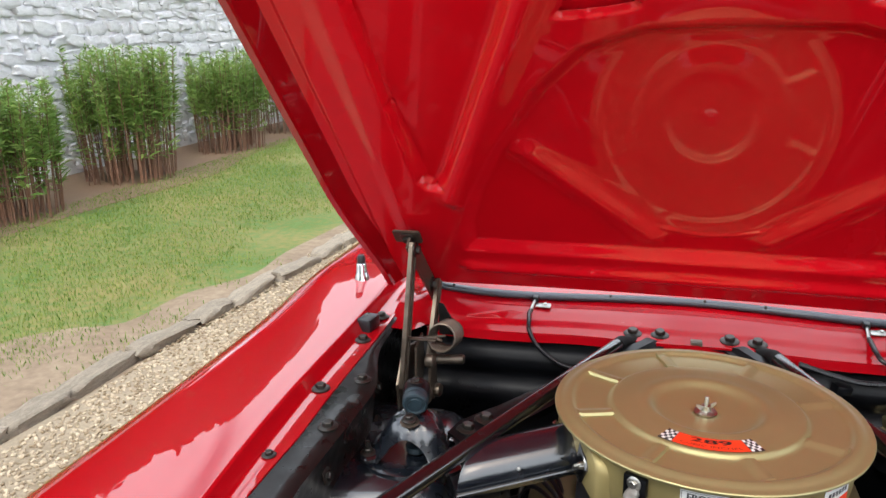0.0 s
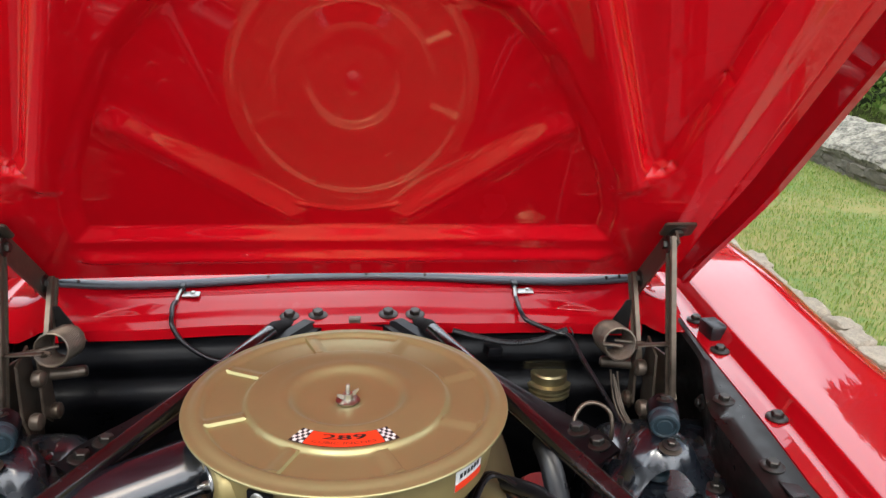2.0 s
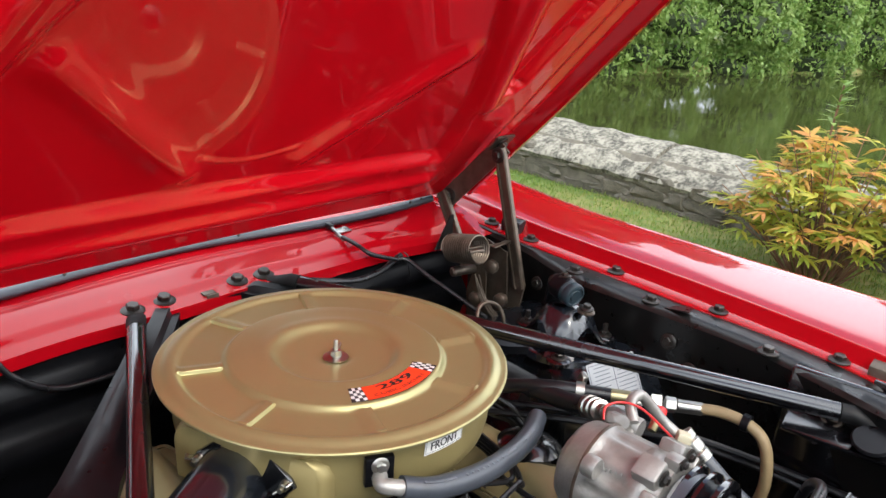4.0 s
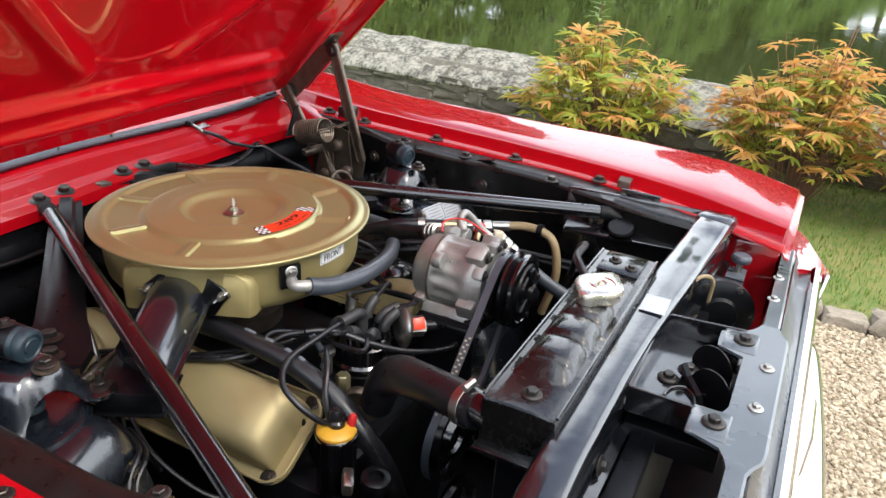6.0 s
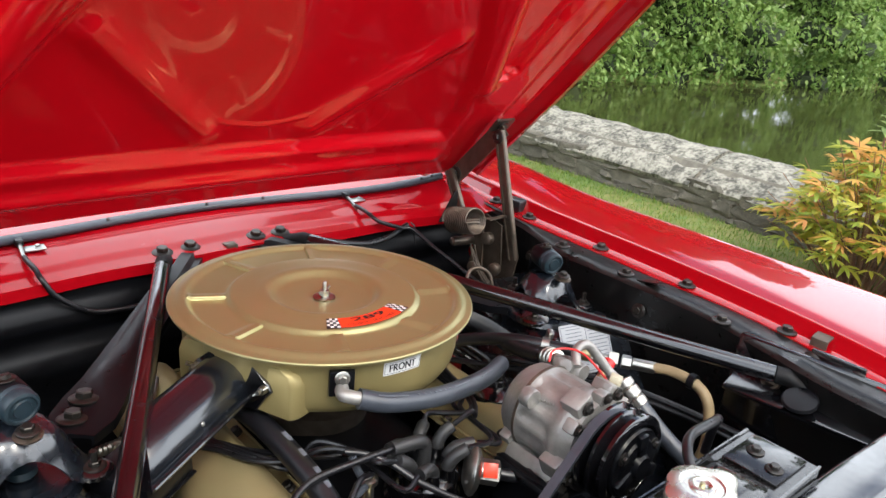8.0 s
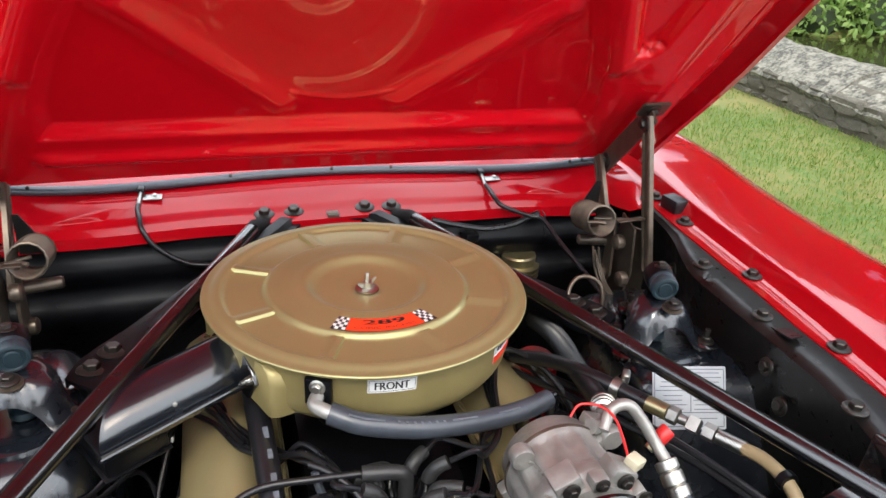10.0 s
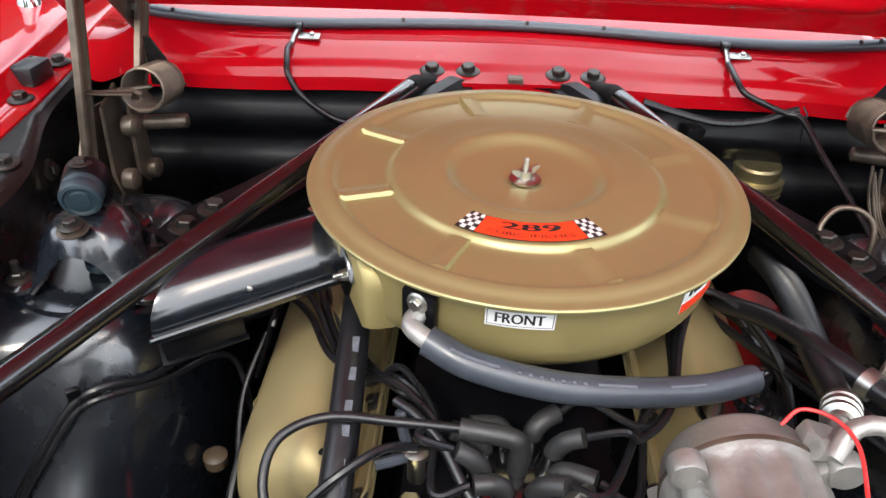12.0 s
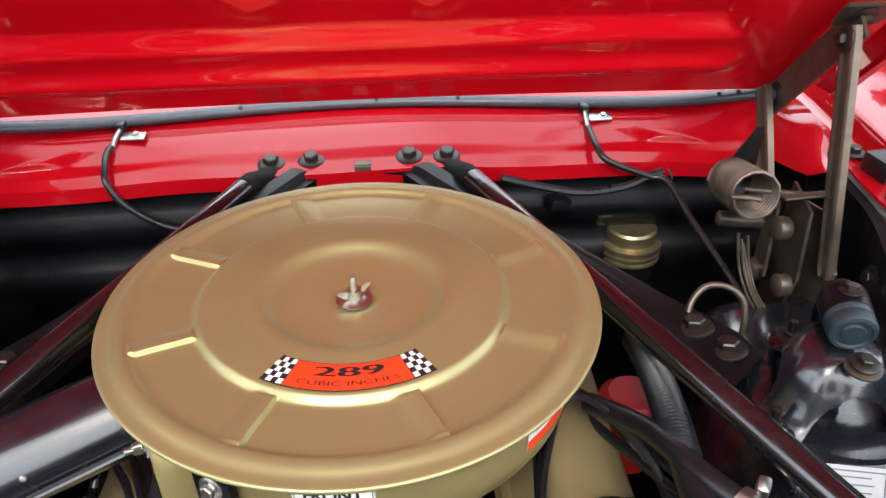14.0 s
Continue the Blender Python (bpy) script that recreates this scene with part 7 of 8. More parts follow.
# ---- surroundings ----
GRASS = material("dry_lawn", (0.075, 0.140, 0.020), 0.8, vary=0.3, scale=16, patch=1.4, color2=(0.21, 0.185, 0.062), sharp=0.2, bump=0.8, bump_scale=120)
GRAVELBED = material("gravel_bed", (0.18, 0.14, 0.09), 0.85, scale=75, patch=2, color2=(0.34, 0.28, 0.20), bump=1.0, bump_scale=90)
EARTH = material("dry_earth", (0.165, 0.092, 0.050), 0.9, scale=9, patch=2, color2=(0.2176, 0.1531, 0.09672), bump=1.0, bump_scale=60)
KERB = material("kerb_stone", (0.16, 0.135, 0.10), 0.85, scale=22, patch=5, color2=(0.34, 0.29, 0.225), bump=0.9, bump_scale=45, random_tone=0.15)
LICHEN = material("lichened_stone", (0.052, 0.048, 0.036), 0.9, scale=40, patch=12, color2=(0.288, 0.272, 0.22), sharp=0.19, bump=1.0, bump_scale=60, random_tone=0.1)
WALLSTONE = material("pale_rubble_stone", (0.5175, 0.5175, 0.5278), 0.9, scale=14, patch=3, color2=(0.7659, 0.7659, 0.7866), bump=0.9, bump_scale=30, random_tone=0.09)
MORTAR = material("pale_mortar", (0.6003, 0.6003, 0.6107), 0.95, scale=16, patch=2, color2=(0.7452, 0.7452, 0.7659), bump=1.0, bump_scale=40)
DARKSTONE = material("damp_stone", (0.068, 0.06, 0.044), 0.9, scale=20, patch=5, color2=(0.16, 0.144, 0.112), bump=1.0, bump_scale=45, random_tone=0.2)
STEM = material("brown_stem", (0.1854, 0.09672, 0.06045), 0.8, vary=0.3, scale=30)
BARK = material("bark", (0.10, 0.08, 0.06), 0.9, vary=0.3, scale=20, bump=0.8, bump_scale=30)
BLADE = leafy("grass_blade", (0.082, 0.185, 0.022), (0.25, 0.29, 0.062), 0.35)
WEED = leafy("willow_leaf", (0.129, 0.2499, 0.04836), (0.2902, 0.403, 0.1048), 0.4)
IVY = leafy("hedge_leaf", (0.135, 0.245, 0.05), (0.29, 0.40, 0.108), 0.45)
PEONYG = leafy("green_peony_leaf", (0.2096, 0.3063, 0.0403), (0.532, 0.4675, 0.07254), 0.5)
PEONYO = leafy("orange_peony_leaf", (0.6287, 0.403, 0.09672), (0.6448, 0.2902, 0.1048), 0.5)
TREELEAF = leafy("tree_leaf", (0.03, 0.07, 0.015), (0.07, 0.12, 0.03), 0.25)

# water: dark green, still, with faint ripples
WATER = bpy.data.materials.new("pond_water")
WATER.use_nodes = True
n_, l_ = WATER.node_tree.nodes, WATER.node_tree.links
pw = n_["Principled BSDF"]
pw.inputs["Base Color"].default_value = (0.034, 0.040, 0.012, 1)
pw.inputs["Roughness"].default_value = 0.06
pw.inputs["IOR"].default_value = 1.33
tcw = n_.new("ShaderNodeTexCoord")
wv = n_.new("ShaderNodeTexNoise")
wv.inputs["Scale"].default_value, wv.inputs["Detail"].default_value = 2.2, 3
bw = n_.new("ShaderNodeBump")
bw.inputs["Strength"].default_value, bw.inputs["Distance"].default_value = 0.05, 0.05
l_.new(tcw.outputs["Object"], wv.inputs["Vector"])
l_.new(wv.outputs["Fac"], bw.inputs["Height"])
l_.new(bw.outputs[0], pw.inputs["Normal"])

BANK = [(8.6, 60.0), (9.0, 20.0), (9.3, 12.0), (9.5, 9.5), (13.8, 9.05), (22.0, 6.6), (36.0, 2.6), (60.0, -4.2), (140.0, -28.0)]
POND = [(4.46, -60.0), (4.46, 60.0)] + BANK + [(140.0, -60.0)]


def build_ground():
    def steps(stops):
        out = [stops[0][0]]
        for end, step in stops[1:]:
            while out[-1] < end - 1e-6:
                out.append(min(out[-1] + step, end))
        return np.array(out)
    xs = steps([(-900, 0), (-100, 200), (-20, 16), (-8, 2), (4.44, 0.4), (4.50, 0.03), (40, 1.0), (140, 5), (900, 200)])
    ys = steps([(-900, 0), (-100, 200), (-20, 16), (-4, 2), (16, 0.5), (60, 4), (100, 20), (900, 200)])
    gx, gy = np.meshgrid(xs, ys)
    d = poly_distance(gx, gy, POND)
    z = np.where(d < 0, -1.5 * smoothstep(-d / 0.06), 0.0)
    far = (gx > 6) & (d >= 0)
    z = np.where(far, -0.55 + 0.5 * smoothstep(d / 2.0), z)
    co = np.stack([gx, gy, z], -1).reshape(-1, 3)
    w = len(xs)
    faces = [(j * w + i, j * w + i + 1, (j + 1) * w + i + 1, (j + 1) * w + i) for j in range(len(ys) - 1) for i in range(w - 1)]
    me = bpy.data.meshes.new("ground")
    me.from_pydata(co.tolist(), [], faces)
    me.materials.append(GRASS)
    ob = new("ground", me)
    return tagged(ob, "dry green lawn with bare patches", "ground", kind="structure")


build_ground()
me = bpy.data.meshes.new("water")
me.from_pydata([(4.35, -70, -0.6), (150, -70, -0.6), (150, 70, -0.6), (4.35, 70, -0.6)], [], [(0, 1, 2, 3)])
me.materials.append(WATER)
tagged(new("water", me), "still dark green pond water", "water", kind="structure")

# gravel drive between its kerbs
drive = plate([(-2.30, -14), (1.99, -14), (1.99, 14), (-2.03, 14), (-2.03, 4), (-2.30, 0.8)], 0.02, (0, 0, 0.012))
lone("gravel_drive", drive, GRAVELBED, "pale buff gravel drive", "drive", kind="structure", smooth=False)


def scatter(name, base_meshes, places, material, label, category):
    """Many small copies of a few shapes, joined into one mesh."""
    vs, fs, off = [], [], 0
    for k, m in enumerate(places):
        bv, bf = base_meshes[k % len(base_meshes)]
        q = bv @ np.array(m.to_3x3()).T + np.array(m.translation)
        vs.append(q)
        fs.append([tuple(i + off for i in f) for f in bf])
        off += len(bv)
    me = bpy.data.meshes.new(name)
    me.from_pydata(np.concatenate(vs).tolist(), [], [f for g in fs for f in g])
    me.materials.append(material)
    return tagged(new(name, me), label, category, kind="stuff")


def pebble_shape(seed):
    r = random.Random(seed)
    bm = bmesh.new()
    bmesh.ops.create_icosphere(bm, subdivisions=1, radius=1)
    for v in bm.verts:
        v.co *= r.uniform(0.8, 1.15)
        v.co.z *= 0.6
    out = np.array([v.co[:] for v in bm.verts]), [tuple(v.index for v in f.verts) for f in bm.faces]
    bm.free()
    return out


rng = random.Random(11)
shapes = [pebble_shape(k) for k in range(6)]
spots = []
for x0, x1, y0, y1, count in ((-2.25, -0.80, 0.1, 5.0, 24000), (0.85, 2.0, -1.75, 0.1, 24000), (-0.5, 0.9, -2.2, -0.8, 2500), (0.85, 2.0, 0.1, 4.5, 5000), (-2.32, -0.8, -1.2, 0.1, 2500)):
    for _ in range(count):
        s = rng.uniform(0.0055, 0.0115)
        spots.append(pose(rng.uniform(x0, x1), rng.uniform(y0, y1), 0.012 + s * 0.25, rng.uniform(-30, 30), rng.uniform(-30, 30), rng.uniform(0, 360)) @ Matrix.Diagonal((s, s * rng.uniform(0.7, 1), s, 1)))
scatter("gravel", shapes, spots, leafy("loose_pebble", (0.19, 0.135, 0.075), (0.50, 0.42, 0.30), 0.0, 0.75), "loose buff and cream gravel stones", "gravel")


# kerbs of rough stones
def stone_bmesh(seed, l, w, h, rough=0.12, cuts=2):
    bm = bmesh.new()
    bmesh.ops.create_cube(bm, size=1)
    bmesh.ops.subdivide_edges(bm, edges=bm.edges[:], cuts=cuts, use_grid_fill=True)
    for v in bm.verts:
        n = noise.noise_vector(Vector(v.co) * 2.1 + Vector((seed * 3.7, seed, 0)))
        v.co = Vector((v.co.x * l, v.co.y * w, v.co.z * h)) + Vector((n.x * l, n.y * w, n.z * h)) * rough
    bmesh.ops.bevel(bm, geom=[e for e in bm.edges if e.calc_face_angle(0) > 0.9], offset=min(l, w, h) * 0.12, segments=1, affect="EDGES")
    return bm


STONES = [shared_mesh("stone", stone_bmesh(k, 1, 1, 1), KERB) for k in range(7)]


def stone_at(parent, name, at, size, turn=0, mat=None, meshes=STONES):
    ob = new(name, meshes[rng.randrange(len(meshes))])
    ob.parent = parent
    ob.matrix_local = Matrix.Translation(at) @ pose(0, 0, 0, rng.uniform(-3, 3), rng.uniform(-3, 3), turn + rng.choice((0, 180)) + rng.uniform(-5, 5)) @ Matrix.Diagonal((*size, 1))
    return ob


for x, y0, y1 in ((-2.36, -1.0, 12.0), (2.05, -4.0, 12.0)):
    kerb = thing("kerb", (0, 0, 0), "row of rough weathered kerb stones between gravel and lawn", "kerb", kind="structure")
    y = y0
    while y < y1:
        l = rng.uniform(0.22, 0.5) if x < 0 else rng.uniform(0.10, 0.26)
        lean = 0.26 * float(smoothstep((y - 0.6) / 3.4)) if x < 0 else 0.0
        stone_at(kerb, "kerb_stone", (x + lean + rng.uniform(-0.02, 0.02) * (1 if x < 0 else 2), y + l / 2, 0.02), (rng.uniform(0.09, 0.14), l * 0.97, 0.07 if x < 0 else rng.uniform(0.06, 0.10)), -4 if lean else 0)
        y += l

# low lichened wall by the pond: squared face below, sloped coping above
pond_wall = thing("pond_wall", (4.3, 0, 0), "low old stone wall with pale lichened coping beside the pond", "wall", kind="structure", off=(-0.26, 0, -0.045))
core = loft([[Vector((x, y, z)) for x, z in ((4.16, -1.2), (4.16, 0.22), (4.30, 0.34), (4.66, 0.38), (4.70, -1.2))] for y in (-8, 14)])
part("wall_core", core, DARKSTONE, pond_wall, smooth=False)
DARKS = [shared_mesh("wall_stone", stone_bmesh(20 + k, 1, 1, 1), DARKSTONE) for k in range(6)]
for row in range(3):
    y = -5.0 + 0.1 * row
    while y < 11:
        l = rng.uniform(0.12, 0.36)
        if rng.random() < 0.94:
            stone_at(pond_wall, "wall_stone", (-0.088 + rng.uniform(-0.012, 0.008), y + l / 2, 0.045 + 0.085 * row + rng.uniform(-0.012, 0.012)), (0.12, l * 1.02, rng.uniform(0.085, 0.105)), meshes=DARKS)
        y += l
def coping_bmesh(seed, l):
    """A sloped, worn length of coping."""
    rows = []
    for i in range(int(l / 0.04) + 1):
        yy = min(i * 0.04, l) - l / 2
        row = []
        for k, (x, z) in enumerate(((-0.15, 0.20), (-0.165, 0.225), (-0.15, 0.25), (-0.10, 0.285), (-0.03, 0.325), (0.05, 0.365), (0.13, 0.395), (0.22, 0.415), (0.30, 0.415), (0.36, 0.40), (0.385, 0.36), (0.385, 0.20))):
            n = noise.noise((x * 7 + seed * 5, yy * 5, seed * 2.3)) * 0.02 + noise.noise((x * 23, yy * 19 + seed, 1.0)) * 0.008
            row.append(Vector((x + n * 0.6, yy, z + n)))
        rows.append(row)
    return loft(rows)


y, k = -8.0, 0
while y < 14:
    l = rng.uniform(0.9, 1.7)
    ob = new("coping_stone", shared_mesh("coping_stone", coping_bmesh(k, l - 0.003), LICHEN))
    ob.parent, ob.matrix_local = pond_wall, Matrix.Translation((0.0, y + l / 2, rng.uniform(-0.006, 0.006)))
    y += l
    k += 1

# pale rubble wall behind the tall plants
garden_wall = thing("garden_wall", (-6.0, 6, 0), "tall pale grey rubble stone garden wall", "wall", kind="structure")
core = loft([[Vector((x, y, z)) for x, z in ((-6.42, -0.2), (-6.42, 2.15), (-6.02, 2.15), (-6.02, -0.2))] for y in (-6, 26)])
part("wall_core", core, MORTAR, garden_wall, smooth=False)
PALES = [shared_mesh("rubble_stone", stone_bmesh(60 + k, 1, 1, 1, 0.2), WALLSTONE) for k in range(8)]
z, count = 0.05, 0
spare = []
while z < 2.1:
    h = rng.uniform(0.09, 0.16)
    y = 2.6
    while y < 15:
        l = rng.uniform(0.12, 0.34)
        m = Matrix.Translation((-0.036 + rng.uniform(-0.018, 0.018), y + l / 2 - 6, z + h / 2 + rng.uniform(-0.02, 0.02))) @ pose(0, 0, 0, rng.uniform(-12, 12), 0, 0) @ Matrix.Diagonal((0.10, l * rng.uniform(0.7, 0.95), h * rng.uniform(0.7, 0.95), 1))
        if 3.2 < y < 9.0 and z > 0.75 and count < 290:
            ob = new("rubble_stone", PALES[rng.randrange(8)])
            ob.parent, ob.matrix_local = garden_wall, m
            count += 1
        else:
            spare.append(Matrix.Translation((-6.0, 6, 0)) @ m)
        y += l
    z += h
pale_shapes = []
for me in PALES[:4]:
    pale_shapes.append((np.array([v.co[:] for v in me.vertices]), [tuple(p.vertices) for p in me.polygons]))
rest = scatter("rubble", pale_shapes, spare, WALLSTONE, "", "")
rest.parent = garden_wall
rest.matrix_parent_inverse = Matrix.Translation((6.0, -6, 0))
for key in ("label", "category"):
    if key in rest:
        del rest[key]


def leaf_shape(l, w, fold=0.2, n=3):
    """A pointed leaf from the origin along x."""
    v, f = [], []
    for k in range(n + 1):
        t = k / n
        ww = w * math.sin(math.pi * (0.08 + 0.92 * t) ** 0.8) * 0.5 if k < n else 0.0
        z = -0.25 * l * t * t
        v += [(l * t, ww, z + fold * ww), (l * t, -ww, z + fold * ww)]
    for k in range(n):
        f.append((2 * k, 2 * k + 1, 2 * k + 3, 2 * k + 2))
    return np.array(v), f


def stalk_clump(at, rx, ry, height, count, seed):
    r = random.Random(seed)
    clump = thing("tall_plant", (*at, 0), "clump of tall green leafy stems, bare and brown below", "plant", "tall plants by the wall")
    stems = bmesh.new()
    leaves = []
    for _ in range(count):
        a, q = r.uniform(0, 2 * math.pi), math.sqrt(r.random())
        x, y = at[0] + rx * q * math.cos(a), at[1] + ry * q * math.sin(a)
        h = height * r.uniform(0.78, 1.05)
        dx, dy = (x - at[0]) * 0.12 + r.uniform(-0.05, 0.05), (y - at[1]) * 0.12 + r.uniform(-0.05, 0.05)
        sweep([Vector((x, y, 0)), Vector((x + dx * 0.4, y + dy * 0.4, h * 0.5)), Vector((x + dx, y + dy, h))], circle(0.006, 4), stems, scales=[1, 0.8, 0.3])
        for k in range(r.randint(60, 80)):
            t = r.uniform(0.48, 1.0) if r.random() < 0.93 else r.uniform(0.2, 0.48)
            s = r.uniform(0.7, 1.2) * (1.15 - 0.5 * t)
            leaves.append(pose(x + dx * t, y + dy * t, h * t, r.uniform(-40, 40), r.uniform(-55, -5), r.uniform(0, 360)) @ Matrix.Scale(s, 4))
    part("brush", stems, STEM, clump, "bare brown stems", smooth=False, kind="stuff")
    lv = scatter("leaves", [leaf_shape(0.10, 0.024), leaf_shape(0.12, 0.022)], leaves, WEED, "narrow green leaves", "")
    lv.parent, lv.matrix_parent_inverse = clump, Matrix.Translation((-at[0], -at[1], 0))
    return clump


stalk_clump((-5.15, 3.72), 0.40, 0.42, 1.06, 110, 1)
stalk_clump((-5.25, 5.35), 0.42, 0.50, 1.26, 160, 2)
stalk_clump((-5.30, 7.35), 0.40, 0.56, 1.16, 140, 3)
stalk_clump((-5.35, 9.2), 0.40, 0.6, 1.1, 80, 4)
stalk_clump((-5.15, 2.4), 0.42, 0.45, 1.05, 60, 5)
# bare soil at their feet
soil = plate(smooth_closed([(-6.0, 1.5), (-4.85, 1.8), (-4.65, 4.2), (-4.5, 5.6), (-4.8, 7.0), (-4.95, 9.2), (-5.1, 12.0), (-6.0, 12.0)], 4), 0.01, (0, 0, 0.006))
lone("soil_bed", soil, EARTH, "bare reddish soil bed under the plants", "soil", kind="structure", smooth=False)


# bare dry earth beside the kerb
dry = plate(smooth_closed([(-2.36, 0.6), (-2.72, 0.7), (-3.0, 1.2), (-3.08, 1.55), (-2.9, 1.8), (-2.66, 1.95), (-2.62, 2.4), (-2.42, 2.8), (-2.44, 3.3), (-2.36, 4.2), (-2.32, 6.0), (-2.06, 6.0), (-2.06, 3.9), (-2.2, 2.3)], 4), 0.006, (0, 0, 0.004))
lone("bare_earth", dry, material("pale_dry_earth", (0.17, 0.115, 0.075), 0.95, scale=22, patch=4, color2=(0.30, 0.235, 0.16), bump=1.0, bump_scale=70), "bare dry earth along the kerb stones", "soil", kind="structure", smooth=False)


def peony(at, height, spread, seed, orange):
    r = random.Random(seed)
    bush = thing("peony_bush", (*at, 0), "peony shrub turning from green to orange and yellow beside the wall" if orange < 0.7 else "peony shrub with mostly orange autumn leaves beside the wall", "shrub", "peony shrubs")
    stems = bmesh.new()
    green, rust = [], []
    for k in range(75):
        a = r.uniform(0, 2 * math.pi)
        q = math.sqrt(r.random())
        out = spread * q
        h = height * (1.05 - 0.55 * q * q) * r.uniform(0.6, 1.0)
        base = Vector((at[0] + 0.25 * out * math.cos(a), at[1] + 0.25 * out * math.sin(a), 0))
        tip = Vector((at[0] + out * math.cos(a), at[1] + out * math.sin(a), h))
        mid = base.lerp(tip, 0.5) + Vector((0, 0, h * 0.12))
        line = curve_points([base, mid, tip], 4)
        sweep(line, circle(0.005, 4), stems, scales=[1 - 0.08 * i for i in range(len(line))])
        for f in range(r.randint(7, 10)):
            t = 0.42 + 0.58 * r.random() ** 0.7
            p = line[min(int(t * 8), 8)]
            yaw0, pitch0 = r.uniform(0, 360), r.uniform(-35, 15)
            s = r.uniform(0.75, 1.25)
            warm = r.random() < orange * (0.10 + 1.9 * t ** 4)
            for j in range(5):
                m = pose(*p, 0, pitch0, yaw0) @ pose(0.05 * s, 0, 0) @ pose(0, 0, 0, r.uniform(-20, 20), r.uniform(-10, 15), (j - 2) * 34 + r.uniform(-8, 8)) @ Matrix.Scale(s, 4)
                (rust if warm else green).append(m)
    part("brush", stems, STEM, bush, smooth=False, kind="stuff")
    for name, pl, mat, lab in (("green_leaves", green, PEONYG, "yellow-green leaves"), ("orange_leaves", rust, PEONYO, "orange and rust leaves")):
        ob = scatter(name, [leaf_shape(0.095, 0.022), leaf_shape(0.08, 0.019)], pl, mat, lab, "")
        ob.parent, ob.matrix_parent_inverse = bush, Matrix.Translation((-at[0], -at[1], 0))
    return bush


peony((3.50, 0.36), 0.88, 0.54, 21, 0.30)
peony((3.46, -0.74), 0.98, 0.50, 22, 0.5)
peony((3.38, -1.42), 0.94, 0.48, 23, 0.45)
# tall weed rising behind the first shrub
weed = thing("tall_weed", (3.70, 0.52, 0), "single tall pale green weed stem", "plant")
part("stem", tube([(3.70, 0.50, 0), (3.71, 0.51, 0.5), (3.72, 0.50, 0.96)], 0.006, 5, 4), STEM, weed)
wl_ = scatter("leaves", [leaf_shape(0.11, 0.03)], [pose(3.715, 0.505, rng.uniform(0.45, 0.98), 0, rng.uniform(-50, -10), rng.uniform(0, 360)) @ Matrix.Scale(rng.uniform(0.5, 1.0), 4) for _ in range(60)], WEED, "pale green leaves", "")
wl_.parent, wl_.matrix_parent_inverse = weed, Matrix.Translation((-3.70, -0.52, 0))


# lawn blades where the camera sees grass near by
blades = []
for x0, x1, y0, y1, count in ((-5.0, -2.3, 0.8, 9.0, 75000), (2.12, 3.92, -1.6, 8.5, 80000)):
    for _ in range(count):
        x, y = rng.uniform(x0, x1), rng.uniform(y0, y1)
        if noise.noise((x * 0.9, y * 0.9, 4.0)) + 0.35 * noise.noise((x * 4, y * 4, 1)) < (-0.55 if x > 0 else -0.5 + 0.75 * smoothstep((x + 3.1) / 0.5)) + rng.uniform(-0.25, 0.25):
            continue
        blades.append(pose(x, y, 0, 0, -90 + rng.uniform(-40, 40), rng.uniform(0, 360)) @ Matrix.Scale(rng.uniform(0.5, 1.1), 4))
scatter("grass", [leaf_shape(0.034, 0.0050, 0, 2), leaf_shape(0.027, 0.0055, 0, 2)], blades, BLADE, "short lawn grass with dry tips", "grass")


# hedge along the far bank and trees behind it
def foliage(name, blobs, count, leaf, material, label, category, seed, parent=None):
    r = random.Random(seed)
    total = sum(b[3] * b[4] * b[5] for b in blobs) ** 1.0
    out = []
    for cx, cy, cz, rx, ry, rz in blobs:
        k = max(20, int(count * rx * ry * rz / total))
        for _ in range(k):
            d = Vector((r.gauss(0, 1), r.gauss(0, 1), r.gauss(0, 1))).normalized()
            q = r.uniform(0.82, 1.05) * (1 + 0.18 * noise.noise(Vector((cx, cy, cz)) + d * 2.2))
            p = Vector((cx + d.x * rx * q, cy + d.y * ry * q, cz + d.z * rz * q))
            out.append(Matrix.Translation(p) @ pose(0, 0, 0, r.uniform(-60, 60), r.uniform(-10, 70), r.uniform(0, 360)) @ Matrix.Scale(r.uniform(0.6, 1.3), 4))
    ob = scatter(name, [leaf_shape(leaf, leaf * 0.55, 0.2, 2), leaf_shape(leaf * 0.8, leaf * 0.5, 0.1, 2)], out, material, label, category)
    return ob


hedge = []
r = random.Random(5)
for (ax, ay), (bx, by) in zip(BANK[1:8], BANK[2:8]):
    L = math.hypot(bx - ax, by - ay)
    k = max(2, int(L / 1.1))
    nx, ny = -(by - ay) / L, (bx - ax) / L
    if nx * 1 + ny * 1 < 0:
        nx, ny = -nx, -ny
    for i in range(k):
        t = (i + r.uniform(0, 1)) / k
        o = r.uniform(0.5, 1.0)
        x, y = ax + (bx - ax) * t + nx * o, ay + (by - ay) * t + ny * o
        for z0 in (-0.35, 0.5, 1.3, 2.1):
            hedge.append((x + r.uniform(-0.3, 0.3) + nx * z0 * 0.12, y + r.uniform(-0.3, 0.3) + ny * z0 * 0.12, z0 + r.uniform(-0.3, 0.3), r.uniform(0.7, 1.1), r.uniform(0.7, 1.1), r.uniform(0.6, 0.95)))
foliage("hedge", hedge, 270000, 0.145, IVY, "dense green hedge along the far bank", "hedge", 6)
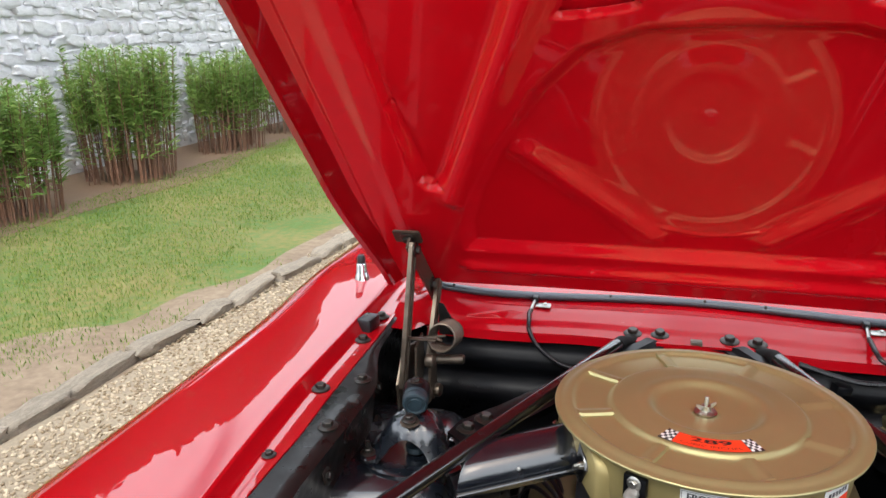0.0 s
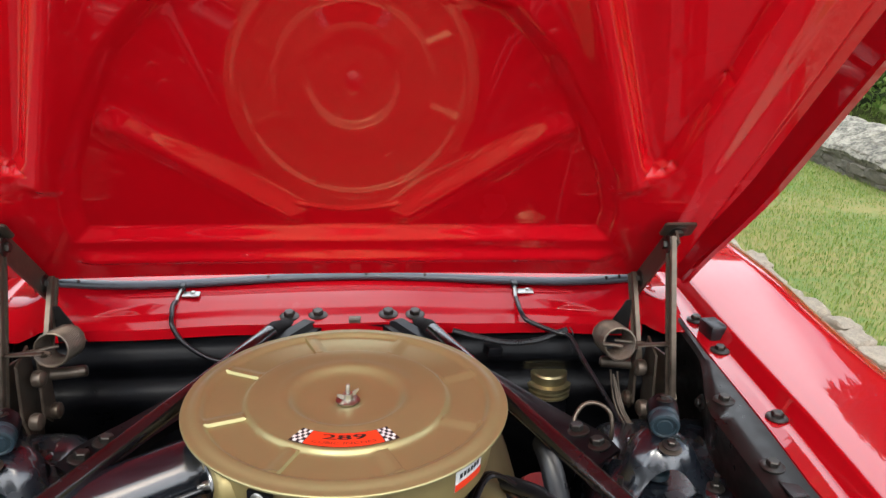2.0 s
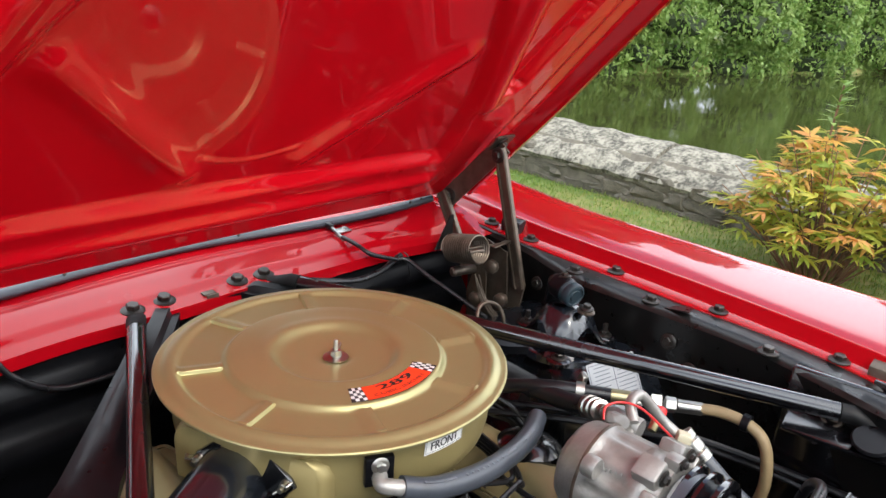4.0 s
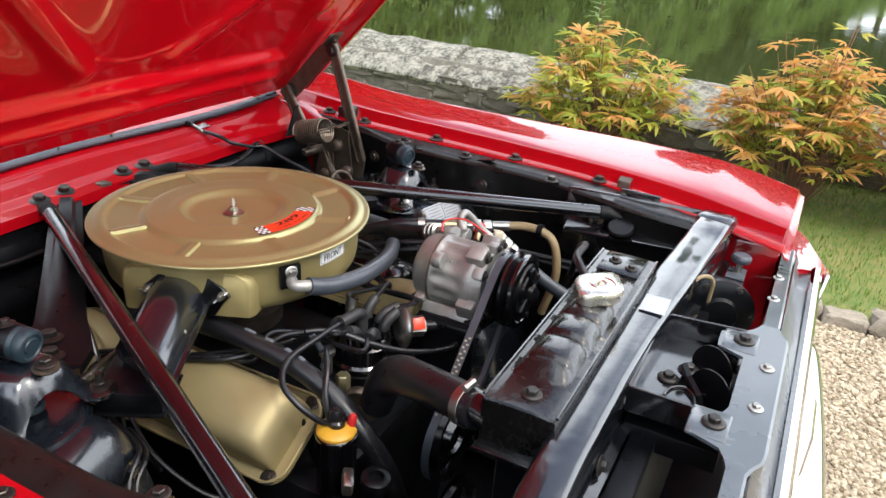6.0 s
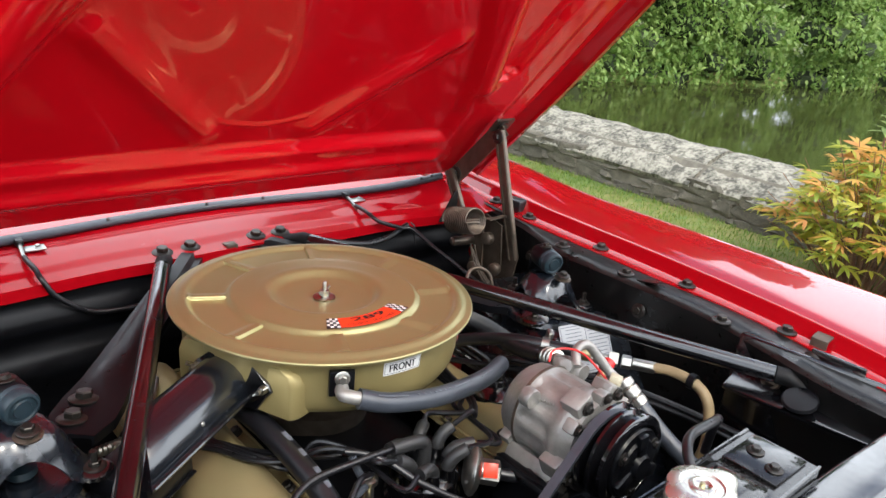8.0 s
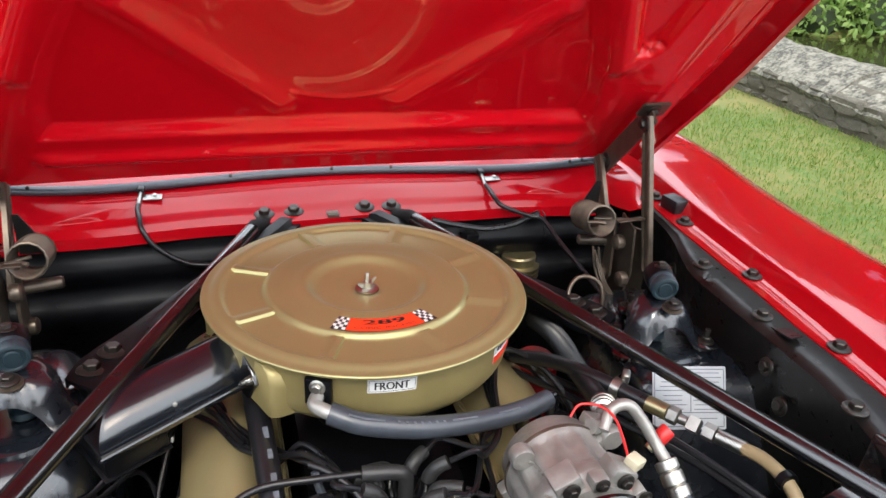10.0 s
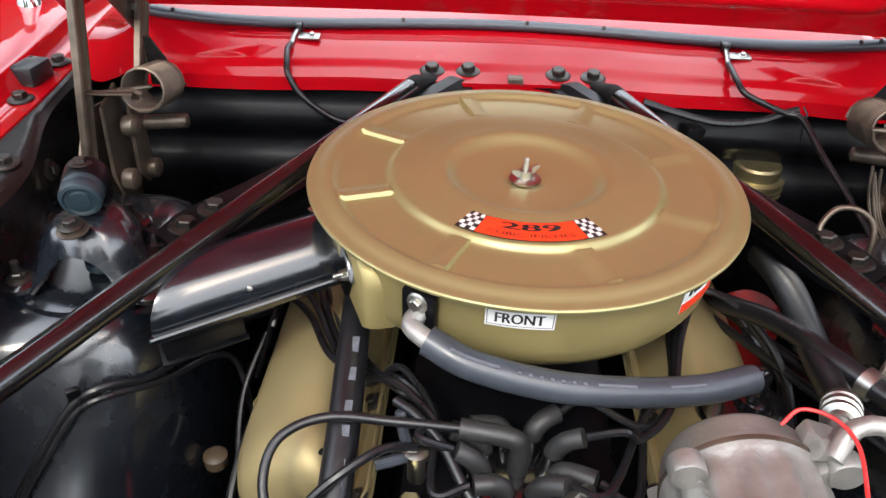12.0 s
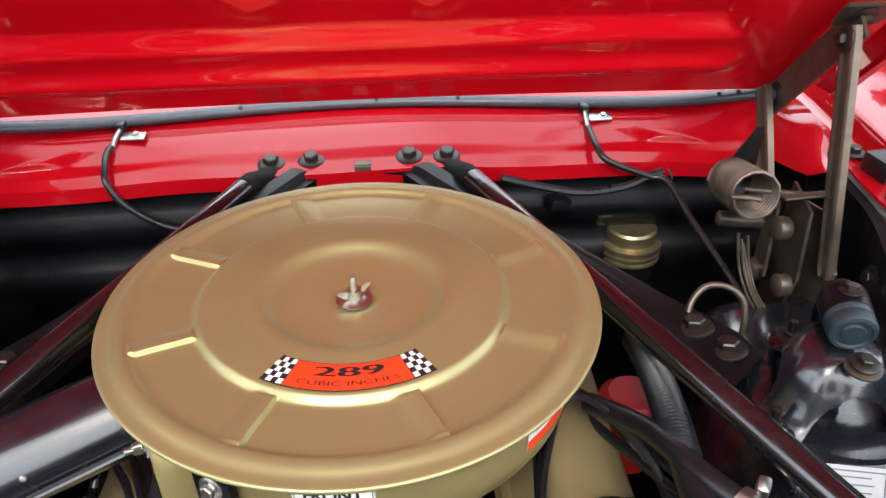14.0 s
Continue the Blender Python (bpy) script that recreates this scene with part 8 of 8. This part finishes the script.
# dark lumps filling its inside, with the shade put into their colour
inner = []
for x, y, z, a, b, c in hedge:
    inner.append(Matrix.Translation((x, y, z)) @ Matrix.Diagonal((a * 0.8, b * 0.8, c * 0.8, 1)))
scatter("hedge_core", [pebble_shape(90), pebble_shape(91)], inner, material("hedge_shade_colour", (0.025, 0.04, 0.012), 0.95, vary=0.4, scale=6), "dark shade-coloured lumps inside the hedge", "hedge")


def tree(at, height, spread, seed):
    r = random.Random(seed)
    t = thing("tree", (*at, 0), "broad green leafy tree in the distance", "tree", "background trees")
    trunk = tube([(at[0], at[1], -0.5), (at[0] + 0.1, at[1], height * 0.35), (at[0] - 0.1, at[1] + 0.2, height * 0.8)], 0.22, 8, 4)
    blobs = []
    for k in range(13):
        a = r.uniform(0, 6.28)
        q = spread * math.sqrt(r.random()) * 0.75
        z = height * r.uniform(0.42, 0.95)
        c = (at[0] + q * math.cos(a), at[1] + q * math.sin(a), z)
        s = spread * r.uniform(0.28, 0.48)
        blobs.append((*c, s, s, s * 0.75))
        tube([(at[0], at[1], height * 0.3), ((at[0] + c[0]) / 2, (at[1] + c[1]) / 2, z * 0.75), c], 0.07, 6, 3, trunk)
    part("trunk", trunk, BARK, t)
    cr = foliage("crown", blobs, 11000, 0.30 + 0.05 * spread, TREELEAF, "", "", seed)
    cr.parent, cr.matrix_parent_inverse = t, Matrix.Translation((-at[0], -at[1], 0))
    for key in ("label", "category"):
        if key in cr:
            del cr[key]


for k, (x, y, hgt, s) in enumerate(((13.5, 15.5, 15, 4.2), (17, 13, 14, 4.2), (22, 15.5, 15, 4.2), (38, 13, 7, 3.0), (62, 2, 11, 4), (11.5, 22, 11, 3.6), (43, 3.4, 20, 3.6), (53, 1.6, 24, 5.6), (68, -3.2, 30, 7.5), (30, 7.6, 6.2, 2.6), (24, 11.8, 13.5, 3.4), (35.5, 5.2, 6.5, 3.4), (47, 2.6, 8.5, 4.2), (58, -0.6, 10.5, 5.0), (72, -5.2, 13, 6.0), (90, -10.5, 16, 8.0), (76, -6, 32, 8), (98, -12.5, 38, 10),
                                    (-11.5, 10.5, 11.6, 3.4), (-10.5, 16.5, 13.8, 3.6), (-9.5, 22.5, 15, 3.8), (-12, 5, 10.5, 3.2), (-15.5, 14.5, 14.5, 3.6), (1.5, -20, 10, 3.8), (-6, -18, 9, 3.4), (-3, 27, 9, 3.4), (4, 30, 10, 3.8), (-10, 7.5, 5.2, 2.2))):
    tree((x, y), hgt, s, 100 + k)
